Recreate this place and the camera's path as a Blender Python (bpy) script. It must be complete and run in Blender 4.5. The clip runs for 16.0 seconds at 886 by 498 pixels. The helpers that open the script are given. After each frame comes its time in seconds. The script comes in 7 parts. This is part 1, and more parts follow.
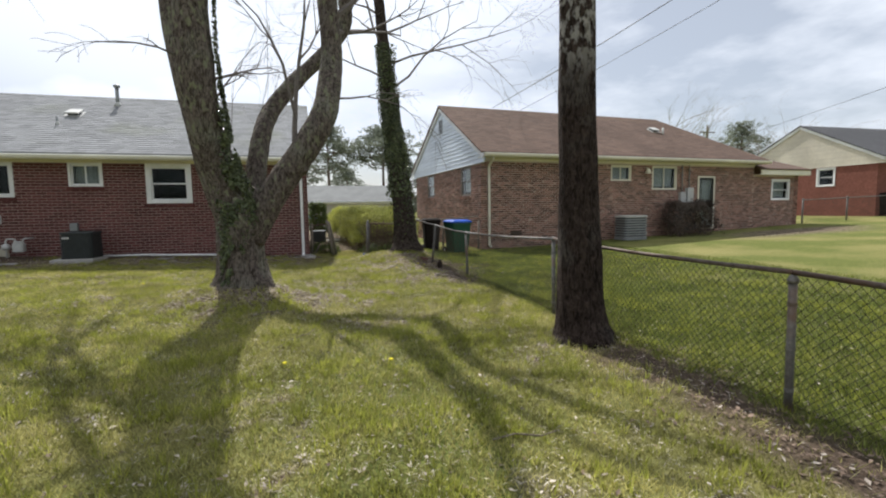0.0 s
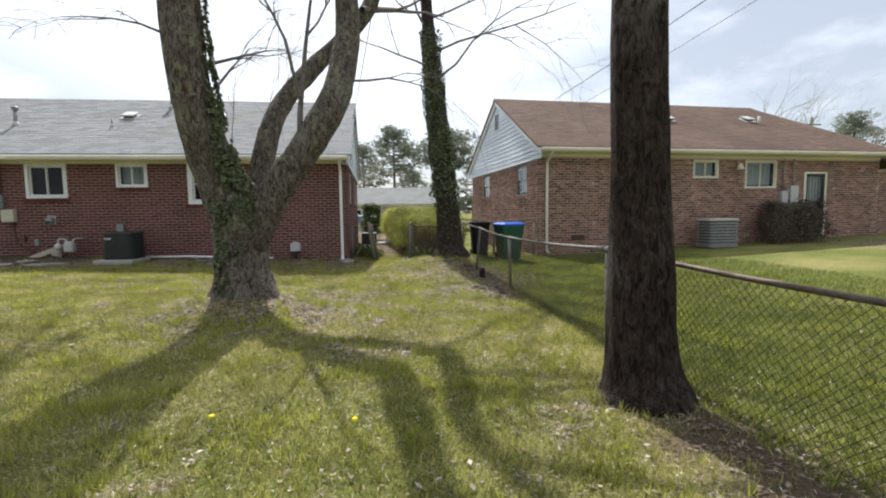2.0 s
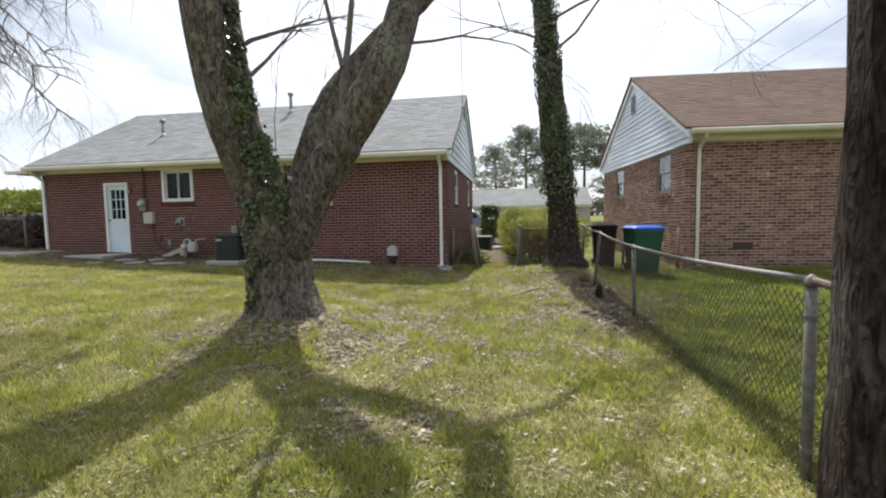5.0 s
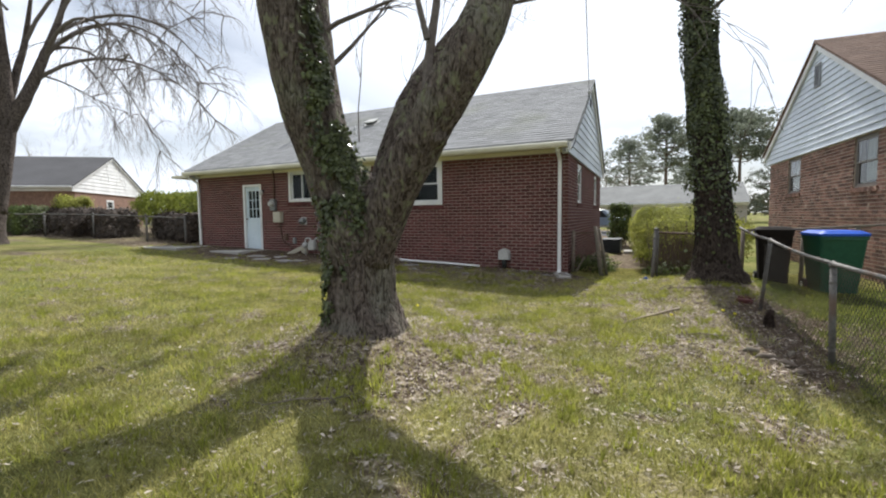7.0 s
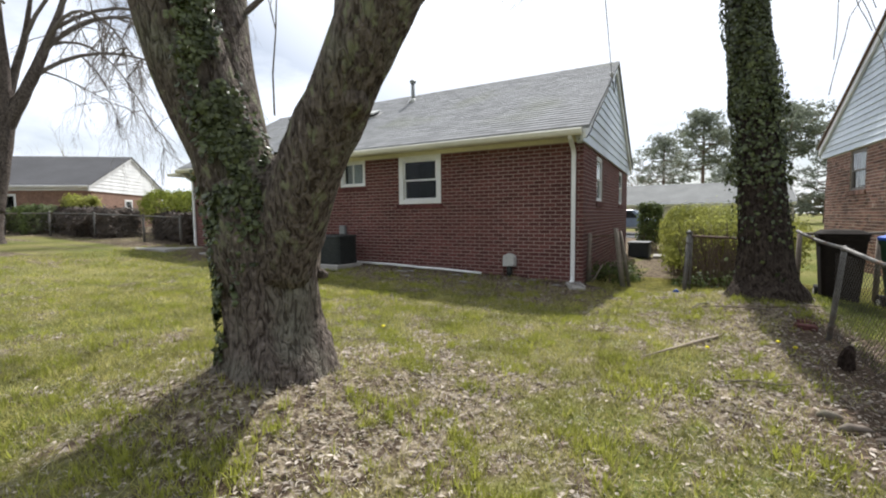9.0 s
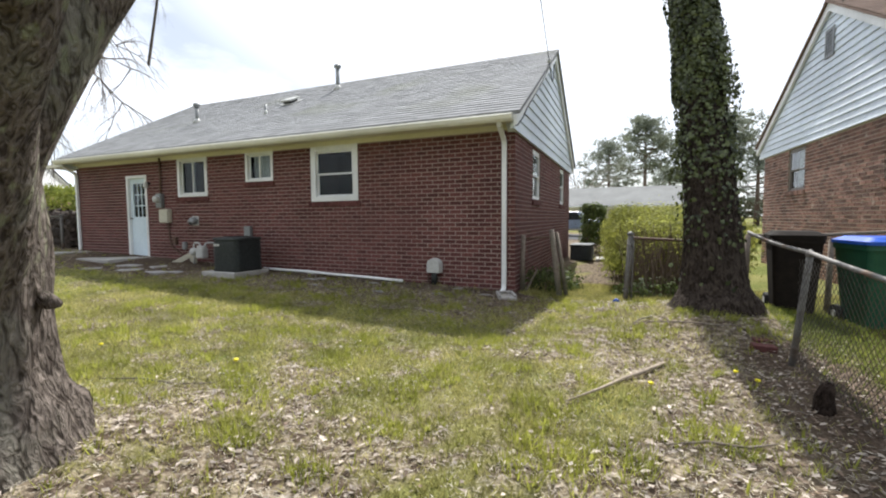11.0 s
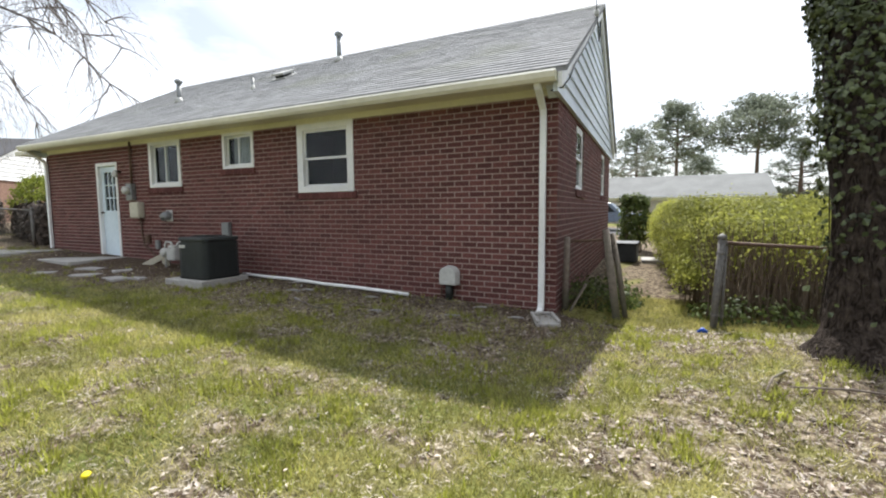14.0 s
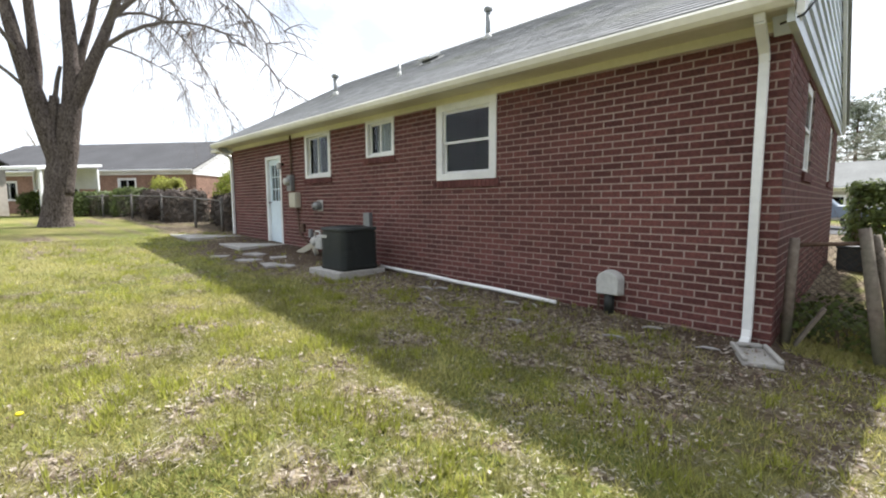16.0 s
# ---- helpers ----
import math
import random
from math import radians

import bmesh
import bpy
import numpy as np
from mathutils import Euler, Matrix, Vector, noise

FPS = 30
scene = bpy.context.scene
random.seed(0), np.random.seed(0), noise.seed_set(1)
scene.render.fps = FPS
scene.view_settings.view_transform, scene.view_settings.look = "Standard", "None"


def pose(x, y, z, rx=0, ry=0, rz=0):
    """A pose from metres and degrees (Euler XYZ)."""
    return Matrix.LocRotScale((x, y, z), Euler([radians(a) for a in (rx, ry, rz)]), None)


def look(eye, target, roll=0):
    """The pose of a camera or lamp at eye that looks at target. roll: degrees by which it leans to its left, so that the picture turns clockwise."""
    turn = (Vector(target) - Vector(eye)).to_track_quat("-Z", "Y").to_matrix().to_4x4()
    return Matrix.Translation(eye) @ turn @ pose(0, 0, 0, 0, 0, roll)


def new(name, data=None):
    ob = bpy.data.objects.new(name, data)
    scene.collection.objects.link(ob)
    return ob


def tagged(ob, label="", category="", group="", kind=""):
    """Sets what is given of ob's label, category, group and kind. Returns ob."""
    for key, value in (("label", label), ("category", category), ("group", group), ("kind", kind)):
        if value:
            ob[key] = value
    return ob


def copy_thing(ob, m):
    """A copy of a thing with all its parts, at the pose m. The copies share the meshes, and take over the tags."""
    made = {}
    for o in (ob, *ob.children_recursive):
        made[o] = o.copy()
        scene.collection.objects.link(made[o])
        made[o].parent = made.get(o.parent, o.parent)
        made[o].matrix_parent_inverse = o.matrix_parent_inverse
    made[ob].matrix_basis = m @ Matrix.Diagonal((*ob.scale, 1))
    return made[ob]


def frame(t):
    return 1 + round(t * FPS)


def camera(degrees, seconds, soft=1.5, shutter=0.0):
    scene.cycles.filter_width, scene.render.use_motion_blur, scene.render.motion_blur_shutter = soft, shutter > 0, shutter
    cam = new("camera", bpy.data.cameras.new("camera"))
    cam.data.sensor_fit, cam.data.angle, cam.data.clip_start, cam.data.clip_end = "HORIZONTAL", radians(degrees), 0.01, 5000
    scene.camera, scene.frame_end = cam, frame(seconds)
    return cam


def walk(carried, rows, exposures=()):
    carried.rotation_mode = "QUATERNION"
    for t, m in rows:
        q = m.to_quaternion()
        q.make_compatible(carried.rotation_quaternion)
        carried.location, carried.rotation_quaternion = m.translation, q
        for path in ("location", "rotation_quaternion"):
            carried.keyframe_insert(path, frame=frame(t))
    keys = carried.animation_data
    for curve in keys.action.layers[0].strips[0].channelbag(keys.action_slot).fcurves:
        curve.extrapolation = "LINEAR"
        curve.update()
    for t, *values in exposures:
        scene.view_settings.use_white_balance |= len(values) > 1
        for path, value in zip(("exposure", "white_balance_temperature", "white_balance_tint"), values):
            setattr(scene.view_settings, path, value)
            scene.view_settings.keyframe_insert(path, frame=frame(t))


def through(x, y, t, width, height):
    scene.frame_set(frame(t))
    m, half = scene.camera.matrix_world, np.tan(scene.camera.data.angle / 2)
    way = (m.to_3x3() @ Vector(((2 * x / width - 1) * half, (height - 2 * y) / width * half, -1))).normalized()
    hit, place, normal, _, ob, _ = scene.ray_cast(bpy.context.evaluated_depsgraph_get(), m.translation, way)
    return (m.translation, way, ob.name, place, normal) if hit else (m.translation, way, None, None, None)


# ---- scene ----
cam = camera(88.6, 16.0, 2.05)
PATH = [
    (0, (1.289, -0.039, 1.251), (1.8, 1.886, 1.074), -0.8),
    (0.5, (1.488, 0.298, 1.25), (1.936, 2.24, 1.075), -0.7),
    (1, (1.695, 0.576, 1.236), (2.086, 2.53, 1.064), -0.7),
    (1.5, (1.941, 0.815, 1.247), (2.253, 2.783, 1.082), -0.8),
    (2, (2.131, 1.122, 1.216), (2.35, 3.103, 1.053), -0.7),
    (2.5, (2.298, 1.434, 1.229), (2.431, 3.423, 1.069), -0.7),
    (3, (2.493, 1.712, 1.222), (2.547, 3.705, 1.069), -0.7),
    (5.5, (2.867, 3.103, 1.174), (2.366, 5.034, 1.03), -0.7),
    (6, (2.807, 3.337, 1.202), (2.171, 5.228, 1.057), -0.5),
    (6.5, (2.834, 3.586, 1.217), (2.08, 5.433, 1.075), -0.7),
    (7, (2.851, 3.865, 1.215), (1.969, 5.654, 1.071), -0.7),
    (7.5, (2.794, 4.238, 1.187), (1.828, 5.984, 1.042), -0.6),
    (8, (2.81, 4.586, 1.192), (1.815, 6.315, 1.047), -0.6),
    (8.5, (2.863, 4.953, 1.206), (1.863, 6.679, 1.064), -0.6),
    (11, (2.873, 6.718, 1.145), (2.058, 8.54, 1.011), -0.4),
    (11.5, (2.827, 7.029, 1.144), (2.091, 8.884, 1.011), -0.4),
    (12, (2.79, 7.363, 1.164), (2.096, 9.233, 1.022), -0.4),
    (12.5, (2.659, 7.636, 1.161), (1.97, 9.507, 1.006), -0.4),
    (13, (2.453, 7.907, 1.199), (1.754, 9.773, 1.032), -0.2),
    (13.5, (2.304, 8.186, 1.213), (1.547, 10.03, 1.043), -0.3),
    (14, (2.151, 8.413, 1.209), (1.258, 10.195, 1.037), -0.4),
    (14.5, (1.915, 8.569, 1.188), (0.862, 10.26, 1.012), -0.1),
    (15, (1.784, 8.747, 1.187), (0.589, 10.341, 1.007), -0.1),
    (15.5, (1.694, 9.005, 1.187), (0.375, 10.497, 1.002), -0.0),
    (16, (1.631, 9.269, 1.172), (0.219, 10.671, 0.971), -0.2),
]
walk(cam, [(t, look(eye, target, roll)) for t, eye, target, roll in PATH], [(0, -0.13), (3, 0.16), (5.5, 0.12), (6.5, 0.02), (8.5, 0.04), (11, 0.32), (14, 0.44), (16, 0.66)])

# ---- light ----
SUN_FROM = Vector((-0.41, 2.25, 2.9)).normalized()
world = bpy.data.worlds.new("sky")
scene.world = world
world.use_nodes = True
wn, wl = world.node_tree.nodes, world.node_tree.links
wn.clear()
w_out = wn.new("ShaderNodeOutputWorld")
w_bg = wn.new("ShaderNodeBackground")
w_sky = wn.new("ShaderNodeTexSky")
w_sky.sky_type = "NISHITA"
w_sky.sun_disc = False
w_sky.sun_elevation = math.asin(SUN_FROM.z)
w_sky.sun_rotation = math.atan2(SUN_FROM.x, SUN_FROM.y)
w_sky.air_density, w_sky.dust_density, w_sky.ozone_density = 1.0, 1.5, 1.0
w_tc = wn.new("ShaderNodeTexCoord")
w_map = wn.new("ShaderNodeMapping")
w_map.inputs["Scale"].default_value = (1.0, 1.0, 2.6)
w_noise = wn.new("ShaderNodeTexNoise")
w_noise.inputs["Scale"].default_value = 2.1
w_noise.inputs["Detail"].default_value = 7.0
w_noise.inputs["Roughness"].default_value = 0.55
w_ramp = wn.new("ShaderNodeValToRGB")
w_ramp.color_ramp.elements[0].position = 0.38
w_ramp.color_ramp.elements[0].color = (0.40, 0.40, 0.40, 1)
w_ramp.color_ramp.elements[1].position = 0.56
w_mix = wn.new("ShaderNodeMixRGB")
w_mix.inputs["Color2"].default_value = (12.9, 13.7, 15.1, 1)
wl.new(w_tc.outputs["Generated"], w_map.inputs["Vector"])
wl.new(w_map.outputs["Vector"], w_noise.inputs["Vector"])
wl.new(w_noise.outputs["Fac"], w_ramp.inputs["Fac"])
wl.new(w_sky.outputs["Color"], w_mix.inputs["Color1"])
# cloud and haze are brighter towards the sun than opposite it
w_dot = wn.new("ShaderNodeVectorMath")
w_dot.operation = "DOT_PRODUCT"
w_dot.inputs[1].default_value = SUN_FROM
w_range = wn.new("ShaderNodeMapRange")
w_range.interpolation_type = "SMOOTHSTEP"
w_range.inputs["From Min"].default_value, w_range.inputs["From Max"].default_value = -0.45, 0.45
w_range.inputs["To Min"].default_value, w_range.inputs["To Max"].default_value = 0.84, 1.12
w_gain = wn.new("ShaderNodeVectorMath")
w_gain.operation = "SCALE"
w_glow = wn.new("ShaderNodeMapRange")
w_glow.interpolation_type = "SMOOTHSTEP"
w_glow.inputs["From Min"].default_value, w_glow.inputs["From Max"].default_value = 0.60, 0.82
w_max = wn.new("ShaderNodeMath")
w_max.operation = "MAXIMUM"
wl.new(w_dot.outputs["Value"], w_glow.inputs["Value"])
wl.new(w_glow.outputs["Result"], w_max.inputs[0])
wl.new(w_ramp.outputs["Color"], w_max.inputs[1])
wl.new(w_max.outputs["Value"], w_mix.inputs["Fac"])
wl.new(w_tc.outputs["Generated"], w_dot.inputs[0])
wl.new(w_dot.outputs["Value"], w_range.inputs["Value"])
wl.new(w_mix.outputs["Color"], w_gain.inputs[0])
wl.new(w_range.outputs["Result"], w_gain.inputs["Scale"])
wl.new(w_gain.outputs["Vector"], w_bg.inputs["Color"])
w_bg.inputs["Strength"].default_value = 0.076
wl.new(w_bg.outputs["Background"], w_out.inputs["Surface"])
sun = new("sun", bpy.data.lights.new("sun", "SUN"))
sun.data.energy = 6.5
sun.data.angle = radians(0.65)
sun.data.color = (1.0, 0.975, 0.945)
sun.matrix_world = look(SUN_FROM * 60, (0, 0, 0))


# ---- materials ----
def material(name, dark, light, scale=8.0, rough=0.8, bump=0.3, metal=0.0, coarse=0.8, stain=None, stain_at=0.58, island=0.0, spec=0.3):
    """Two-scale noise between two colours, an optional stain colour, fine relief, and a shade of its own for each piece."""
    m = bpy.data.materials.new(name)
    m.use_nodes = True
    n, l = m.node_tree.nodes, m.node_tree.links
    b = n["Principled BSDF"]
    b.inputs["Roughness"].default_value = rough
    b.inputs["Metallic"].default_value = metal
    b.inputs["Specular IOR Level"].default_value = spec
    geo = n.new("ShaderNodeNewGeometry")
    fine = n.new("ShaderNodeTexNoise")
    fine.inputs["Scale"].default_value = scale
    fine.inputs["Detail"].default_value = 6
    fine.inputs["Roughness"].default_value = 0.65
    l.new(geo.outputs["Position"], fine.inputs["Vector"])
    ramp = n.new("ShaderNodeValToRGB")
    ramp.color_ramp.elements[0].position, ramp.color_ramp.elements[1].position = 0.3, 0.7
    ramp.color_ramp.elements[0].color, ramp.color_ramp.elements[1].color = (*dark, 1), (*light, 1)
    l.new(fine.outputs["Fac"], ramp.inputs["Fac"])
    out = ramp.outputs["Color"]
    big = n.new("ShaderNodeTexNoise")
    big.inputs["Scale"].default_value = coarse
    big.inputs["Detail"].default_value = 4
    l.new(geo.outputs["Position"], big.inputs["Vector"])
    if stain:
        r2 = n.new("ShaderNodeValToRGB")
        r2.color_ramp.elements[0].position, r2.color_ramp.elements[1].position = stain_at - 0.06, stain_at + 0.12
        l.new(big.outputs["Fac"], r2.inputs["Fac"])
        mx = n.new("ShaderNodeMixRGB")
        l.new(r2.outputs["Color"], mx.inputs["Fac"])
        l.new(out, mx.inputs["Color1"])
        mx.inputs["Color2"].default_value = (*stain, 1)
        out = mx.outputs["Color"]
    else:
        mp = n.new("ShaderNodeMapRange")
        mp.inputs["From Min"].default_value, mp.inputs["From Max"].default_value = 0.3, 0.7
        mp.inputs["To Min"].default_value, mp.inputs["To Max"].default_value = 0.86, 1.12
        l.new(big.outputs["Fac"], mp.inputs["Value"])
        hv = n.new("ShaderNodeHueSaturation")
        l.new(mp.outputs["Result"], hv.inputs["Value"])
        l.new(out, hv.inputs["Color"])
        out = hv.outputs["Color"]
    if island:
        info = n.new("ShaderNodeObjectInfo")
        add = n.new("ShaderNodeMath")
        add.operation = "ADD"
        l.new(geo.outputs["Random Per Island"], add.inputs[0])
        l.new(info.outputs["Random"], add.inputs[1])
        fr = n.new("ShaderNodeMath")
        fr.operation = "FRACT"
        l.new(add.outputs[0], fr.inputs[0])
        rr = n.new("ShaderNodeMapRange")
        rr.inputs["To Min"].default_value, rr.inputs["To Max"].default_value = 1 - island, 1 + island
        l.new(fr.outputs[0], rr.inputs["Value"])
        h2 = n.new("ShaderNodeHueSaturation")
        l.new(rr.outputs["Result"], h2.inputs["Value"])
        l.new(out, h2.inputs["Color"])
        out = h2.outputs["Color"]
    l.new(out, b.inputs["Base Color"])
    if bump:
        bp = n.new("ShaderNodeBump")
        bp.inputs["Strength"].default_value = bump
        bp.inputs["Distance"].default_value = 0.02
        l.new(fine.outputs["Fac"], bp.inputs["Height"])
        l.new(bp.outputs["Normal"], b.inputs["Normal"])
    return m


def glass_material(name):
    m = bpy.data.materials.new(name)
    m.use_nodes = True
    b = m.node_tree.nodes["Principled BSDF"]
    b.inputs["Base Color"].default_value = (0.75, 0.82, 0.82, 1)
    b.inputs["Roughness"].default_value = 0.02
    b.inputs["Transmission Weight"].default_value = 1.0
    b.inputs["IOR"].default_value = 1.22
    return m


def leaf_material(name, dark, light, scale=2.0, island=0.35, through=0.45, rough=0.6):
    """Thin leaves and blades, which let light through."""
    m = material(name, dark, light, scale, rough, 0, island=island, spec=0.25)
    n, l = m.node_tree.nodes, m.node_tree.links
    b = n["Principled BSDF"]
    t = n.new("ShaderNodeBsdfTranslucent")
    l.new(b.inputs["Base Color"].links[0].from_socket, t.inputs["Color"])
    x = n.new("ShaderNodeMixShader")
    x.inputs["Fac"].default_value = through
    l.new(b.outputs["BSDF"], x.inputs[1])
    l.new(t.outputs["BSDF"], x.inputs[2])
    l.new(x.outputs["Shader"], n["Material Output"].inputs["Surface"])
    return m


def bark_material(name, dark, light, moss=None, ridge=11.0):
    """Upright ridges of bark, with lichen patches."""
    m = material(name, dark, light, 16, 0.95, 0.0, coarse=2.2, stain=moss, stain_at=0.585, spec=0.1)
    n, l = m.node_tree.nodes, m.node_tree.links
    geo = n.new("ShaderNodeNewGeometry")
    mp = n.new("ShaderNodeMapping")
    mp.inputs["Scale"].default_value = (ridge, ridge, ridge * 0.3)
    l.new(geo.outputs["Position"], mp.inputs["Vector"])
    nz = n.new("ShaderNodeTexNoise")
    nz.inputs["Scale"].default_value = 2.6
    nz.inputs["Detail"].default_value = 7
    nz.inputs["Distortion"].default_value = 1.3
    l.new(mp.outputs["Vector"], nz.inputs["Vector"])
    bp = n.new("ShaderNodeBump")
    bp.inputs["Strength"].default_value = 1.0
    bp.inputs["Distance"].default_value = 0.09
    l.new(nz.outputs["Fac"], bp.inputs["Height"])
    b = n["Principled BSDF"]
    l.new(bp.outputs["Normal"], b.inputs["Normal"])
    # shade of the furrows put into the colour: low relief is multiplied darker
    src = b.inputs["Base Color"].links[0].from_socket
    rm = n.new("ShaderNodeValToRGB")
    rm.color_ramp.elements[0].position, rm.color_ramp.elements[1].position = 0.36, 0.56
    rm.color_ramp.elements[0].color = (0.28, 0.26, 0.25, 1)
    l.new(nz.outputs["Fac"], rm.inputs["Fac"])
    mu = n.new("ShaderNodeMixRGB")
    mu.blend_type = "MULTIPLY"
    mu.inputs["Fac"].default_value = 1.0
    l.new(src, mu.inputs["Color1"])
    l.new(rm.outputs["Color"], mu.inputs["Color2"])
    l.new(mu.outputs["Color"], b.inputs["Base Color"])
    return m


RED_BRICK = material("red_brick", (0.080, 0.031, 0.029), (0.152, 0.058, 0.051), 30, 0.9, 0.35, island=0.27, coarse=0.7)
OLD_BRICK = material("old_brick", (0.135, 0.066, 0.050), (0.275, 0.155, 0.117), 22, 0.9, 0.35, island=0.52, coarse=7.0, stain=(0.46, 0.38, 0.31), stain_at=0.66)
MORTAR = material("mortar", (0.28, 0.21, 0.182), (0.385, 0.30, 0.262), 40, 0.95, 0.3)
OLD_MORTAR = material("old_mortar", (0.42, 0.34, 0.28), (0.54, 0.45, 0.37), 40, 0.95, 0.3)
GREY_SHINGLE = material("grey_shingle", (0.17, 0.175, 0.18), (0.32, 0.325, 0.33), 70, 0.95, 0.45, island=0.16, coarse=0.5, stain=(0.22, 0.23, 0.20), stain_at=0.6)
BROWN_SHINGLE = material("brown_shingle", (0.105, 0.067, 0.05), (0.17, 0.112, 0.085), 60, 0.95, 0.4, island=0.15, coarse=0.5)
DARK_SHINGLE = material("dark_shingle", (0.05, 0.05, 0.053), (0.085, 0.085, 0.09), 50, 0.95, 0.4, island=0.12)
GUTTER_PAINT = material("gutter_paint", (0.70, 0.68, 0.58), (0.78, 0.76, 0.66), 12, 0.5, 0.05, coarse=0.7)
CREAM = material("cream_paint", (0.67, 0.635, 0.51), (0.75, 0.715, 0.59), 12, 0.55, 0.05, coarse=0.6)
WHITE = material("white_paint", (0.72, 0.73, 0.72), (0.82, 0.82, 0.81), 10, 0.45, 0.05, coarse=0.9)
SIDING = material("white_siding", (0.60, 0.66, 0.73), (0.72, 0.77, 0.83), 7, 0.6, 0.06, coarse=0.5, island=0.06)
BEIGE_SIDING = material("beige_siding", (0.55, 0.50, 0.40), (0.64, 0.59, 0.48), 8, 0.7, 0.06, island=0.04)
TAUPE = material("taupe_frame", (0.17, 0.15, 0.135), (0.25, 0.225, 0.205), 14, 0.6, 0.05)
VENT_GREY = material("weathered_vent", (0.24, 0.25, 0.26), (0.34, 0.35, 0.36), 14, 0.7, 0.05)
DOOR_BLUE = material("pale_blue_door", (0.60, 0.70, 0.76), (0.68, 0.78, 0.83), 10, 0.45, 0.04)
GLASS = glass_material("window_glass")
# near-black colour that stands for the darkness of unlit insides
UNLIT_BLACK = material("unlit_black", (0.012, 0.014, 0.014), (0.025, 0.028, 0.027), 3, 0.9, 0)
CURTAIN = material("curtain", (0.35, 0.36, 0.35), (0.5, 0.5, 0.48), 6, 0.9, 0.1)
GALV = material("galvanised_steel", (0.11, 0.105, 0.10), (0.22, 0.21, 0.195), 30, 0.65, 0.15, metal=0.4, coarse=3, stain=(0.16, 0.10, 0.065), stain_at=0.62)
RUSTY_WIRE = material("rusty_wire", (0.03, 0.026, 0.022), (0.07, 0.06, 0.05), 30, 0.85, 0.1, stain=(0.08, 0.045, 0.028))
RUSTY_RAIL = material("rusty_rail", (0.055, 0.04, 0.032), (0.15, 0.12, 0.10), 18, 0.6, 0.2, metal=0.3, coarse=4, stain=(0.10, 0.055, 0.035), stain_at=0.55)
CONCRETE = material("concrete", (0.30, 0.29, 0.27), (0.44, 0.42, 0.39), 25, 0.95, 0.4, coarse=1.5)
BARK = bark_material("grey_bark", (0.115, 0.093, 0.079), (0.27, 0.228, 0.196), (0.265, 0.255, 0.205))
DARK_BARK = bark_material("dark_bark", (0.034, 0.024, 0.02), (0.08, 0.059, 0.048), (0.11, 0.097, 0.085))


def lichen_above(m, z0, z1, colour, least=0.47):
    """Pale lichen patches on the bark from z0 upwards."""
    n, l = m.node_tree.nodes, m.node_tree.links
    geo = n.new("ShaderNodeNewGeometry")
    sep = n.new("ShaderNodeSeparateXYZ")
    l.new(geo.outputs["Position"], sep.inputs[0])
    up = n.new("ShaderNodeMapRange")
    up.inputs["From Min"].default_value, up.inputs["From Max"].default_value = z0, z1
    l.new(sep.outputs["Z"], up.inputs["Value"])
    mp = n.new("ShaderNodeMapping")
    mp.inputs["Scale"].default_value = (9, 9, 5)
    l.new(geo.outputs["Position"], mp.inputs["Vector"])
    nz = n.new("ShaderNodeTexNoise")
    nz.inputs["Scale"].default_value, nz.inputs["Detail"].default_value = 1.6, 6
    l.new(mp.outputs["Vector"], nz.inputs["Vector"])
    rm = n.new("ShaderNodeValToRGB")
    rm.color_ramp.elements[0].position, rm.color_ramp.elements[1].position = least, least + 0.09
    l.new(nz.outputs["Fac"], rm.inputs["Fac"])
    mu = n.new("ShaderNodeMath")
    mu.operation = "MULTIPLY"
    l.new(rm.outputs["Color"], mu.inputs[0])
    l.new(up.outputs["Result"], mu.inputs[1])
    b = n["Principled BSDF"]
    src = b.inputs["Base Color"].links[0].from_socket
    mx = n.new("ShaderNodeMixRGB")
    mx.inputs["Color2"].default_value = (*colour, 1)
    l.new(mu.outputs[0], mx.inputs["Fac"])
    l.new(src, mx.inputs["Color1"])
    l.new(mx.outputs["Color"], b.inputs["Base Color"])


lichen_above(DARK_BARK, 2.45, 2.95, (0.36, 0.34, 0.31))
lichen_above(BARK, 0.7, 1.2, (0.25, 0.255, 0.165), 0.56)
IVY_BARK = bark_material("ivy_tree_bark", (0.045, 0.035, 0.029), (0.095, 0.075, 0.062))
TWIG = material("twig_bark", (0.10, 0.085, 0.075), (0.19, 0.165, 0.15), 20, 0.9, 0.2)
IVY_LEAF = leaf_material("ivy_leaf", (0.042, 0.055, 0.028), (0.125, 0.145, 0.062), 6, 0.6, 0.18, 0.24)
HEDGE_LEAF = leaf_material("hedge_leaf", (0.20, 0.225, 0.042), (0.42, 0.42, 0.10), 2.0, 0.35, 0.55)
SHRUB_LEAF = leaf_material("shrub_leaf", (0.05, 0.075, 0.02), (0.12, 0.15, 0.04), 3, 0.4, 0.4)
GRASS = leaf_material("grass_blades", (0.17, 0.172, 0.05), (0.46, 0.42, 0.16), 1.6, 0.55, 0.5, 0.5)
DEEP_GRASS = leaf_material("deep_green_grass", (0.085, 0.112, 0.022), (0.22, 0.25, 0.055), 0.9, 0.4, 0.45, 0.5)
BROWN_LITTER = leaf_material("brown_leaves", (0.07, 0.047, 0.032), (0.23, 0.165, 0.12), 4, 0.5, 0.1, 0.7)
TUFT = leaf_material("lush_grass", (0.19, 0.215, 0.036), (0.41, 0.42, 0.085), 3, 0.3, 0.55, 0.5)
STRAW = leaf_material("dry_grass", (0.32, 0.28, 0.215), (0.60, 0.55, 0.455), 2, 0.35, 0.3, 0.7)
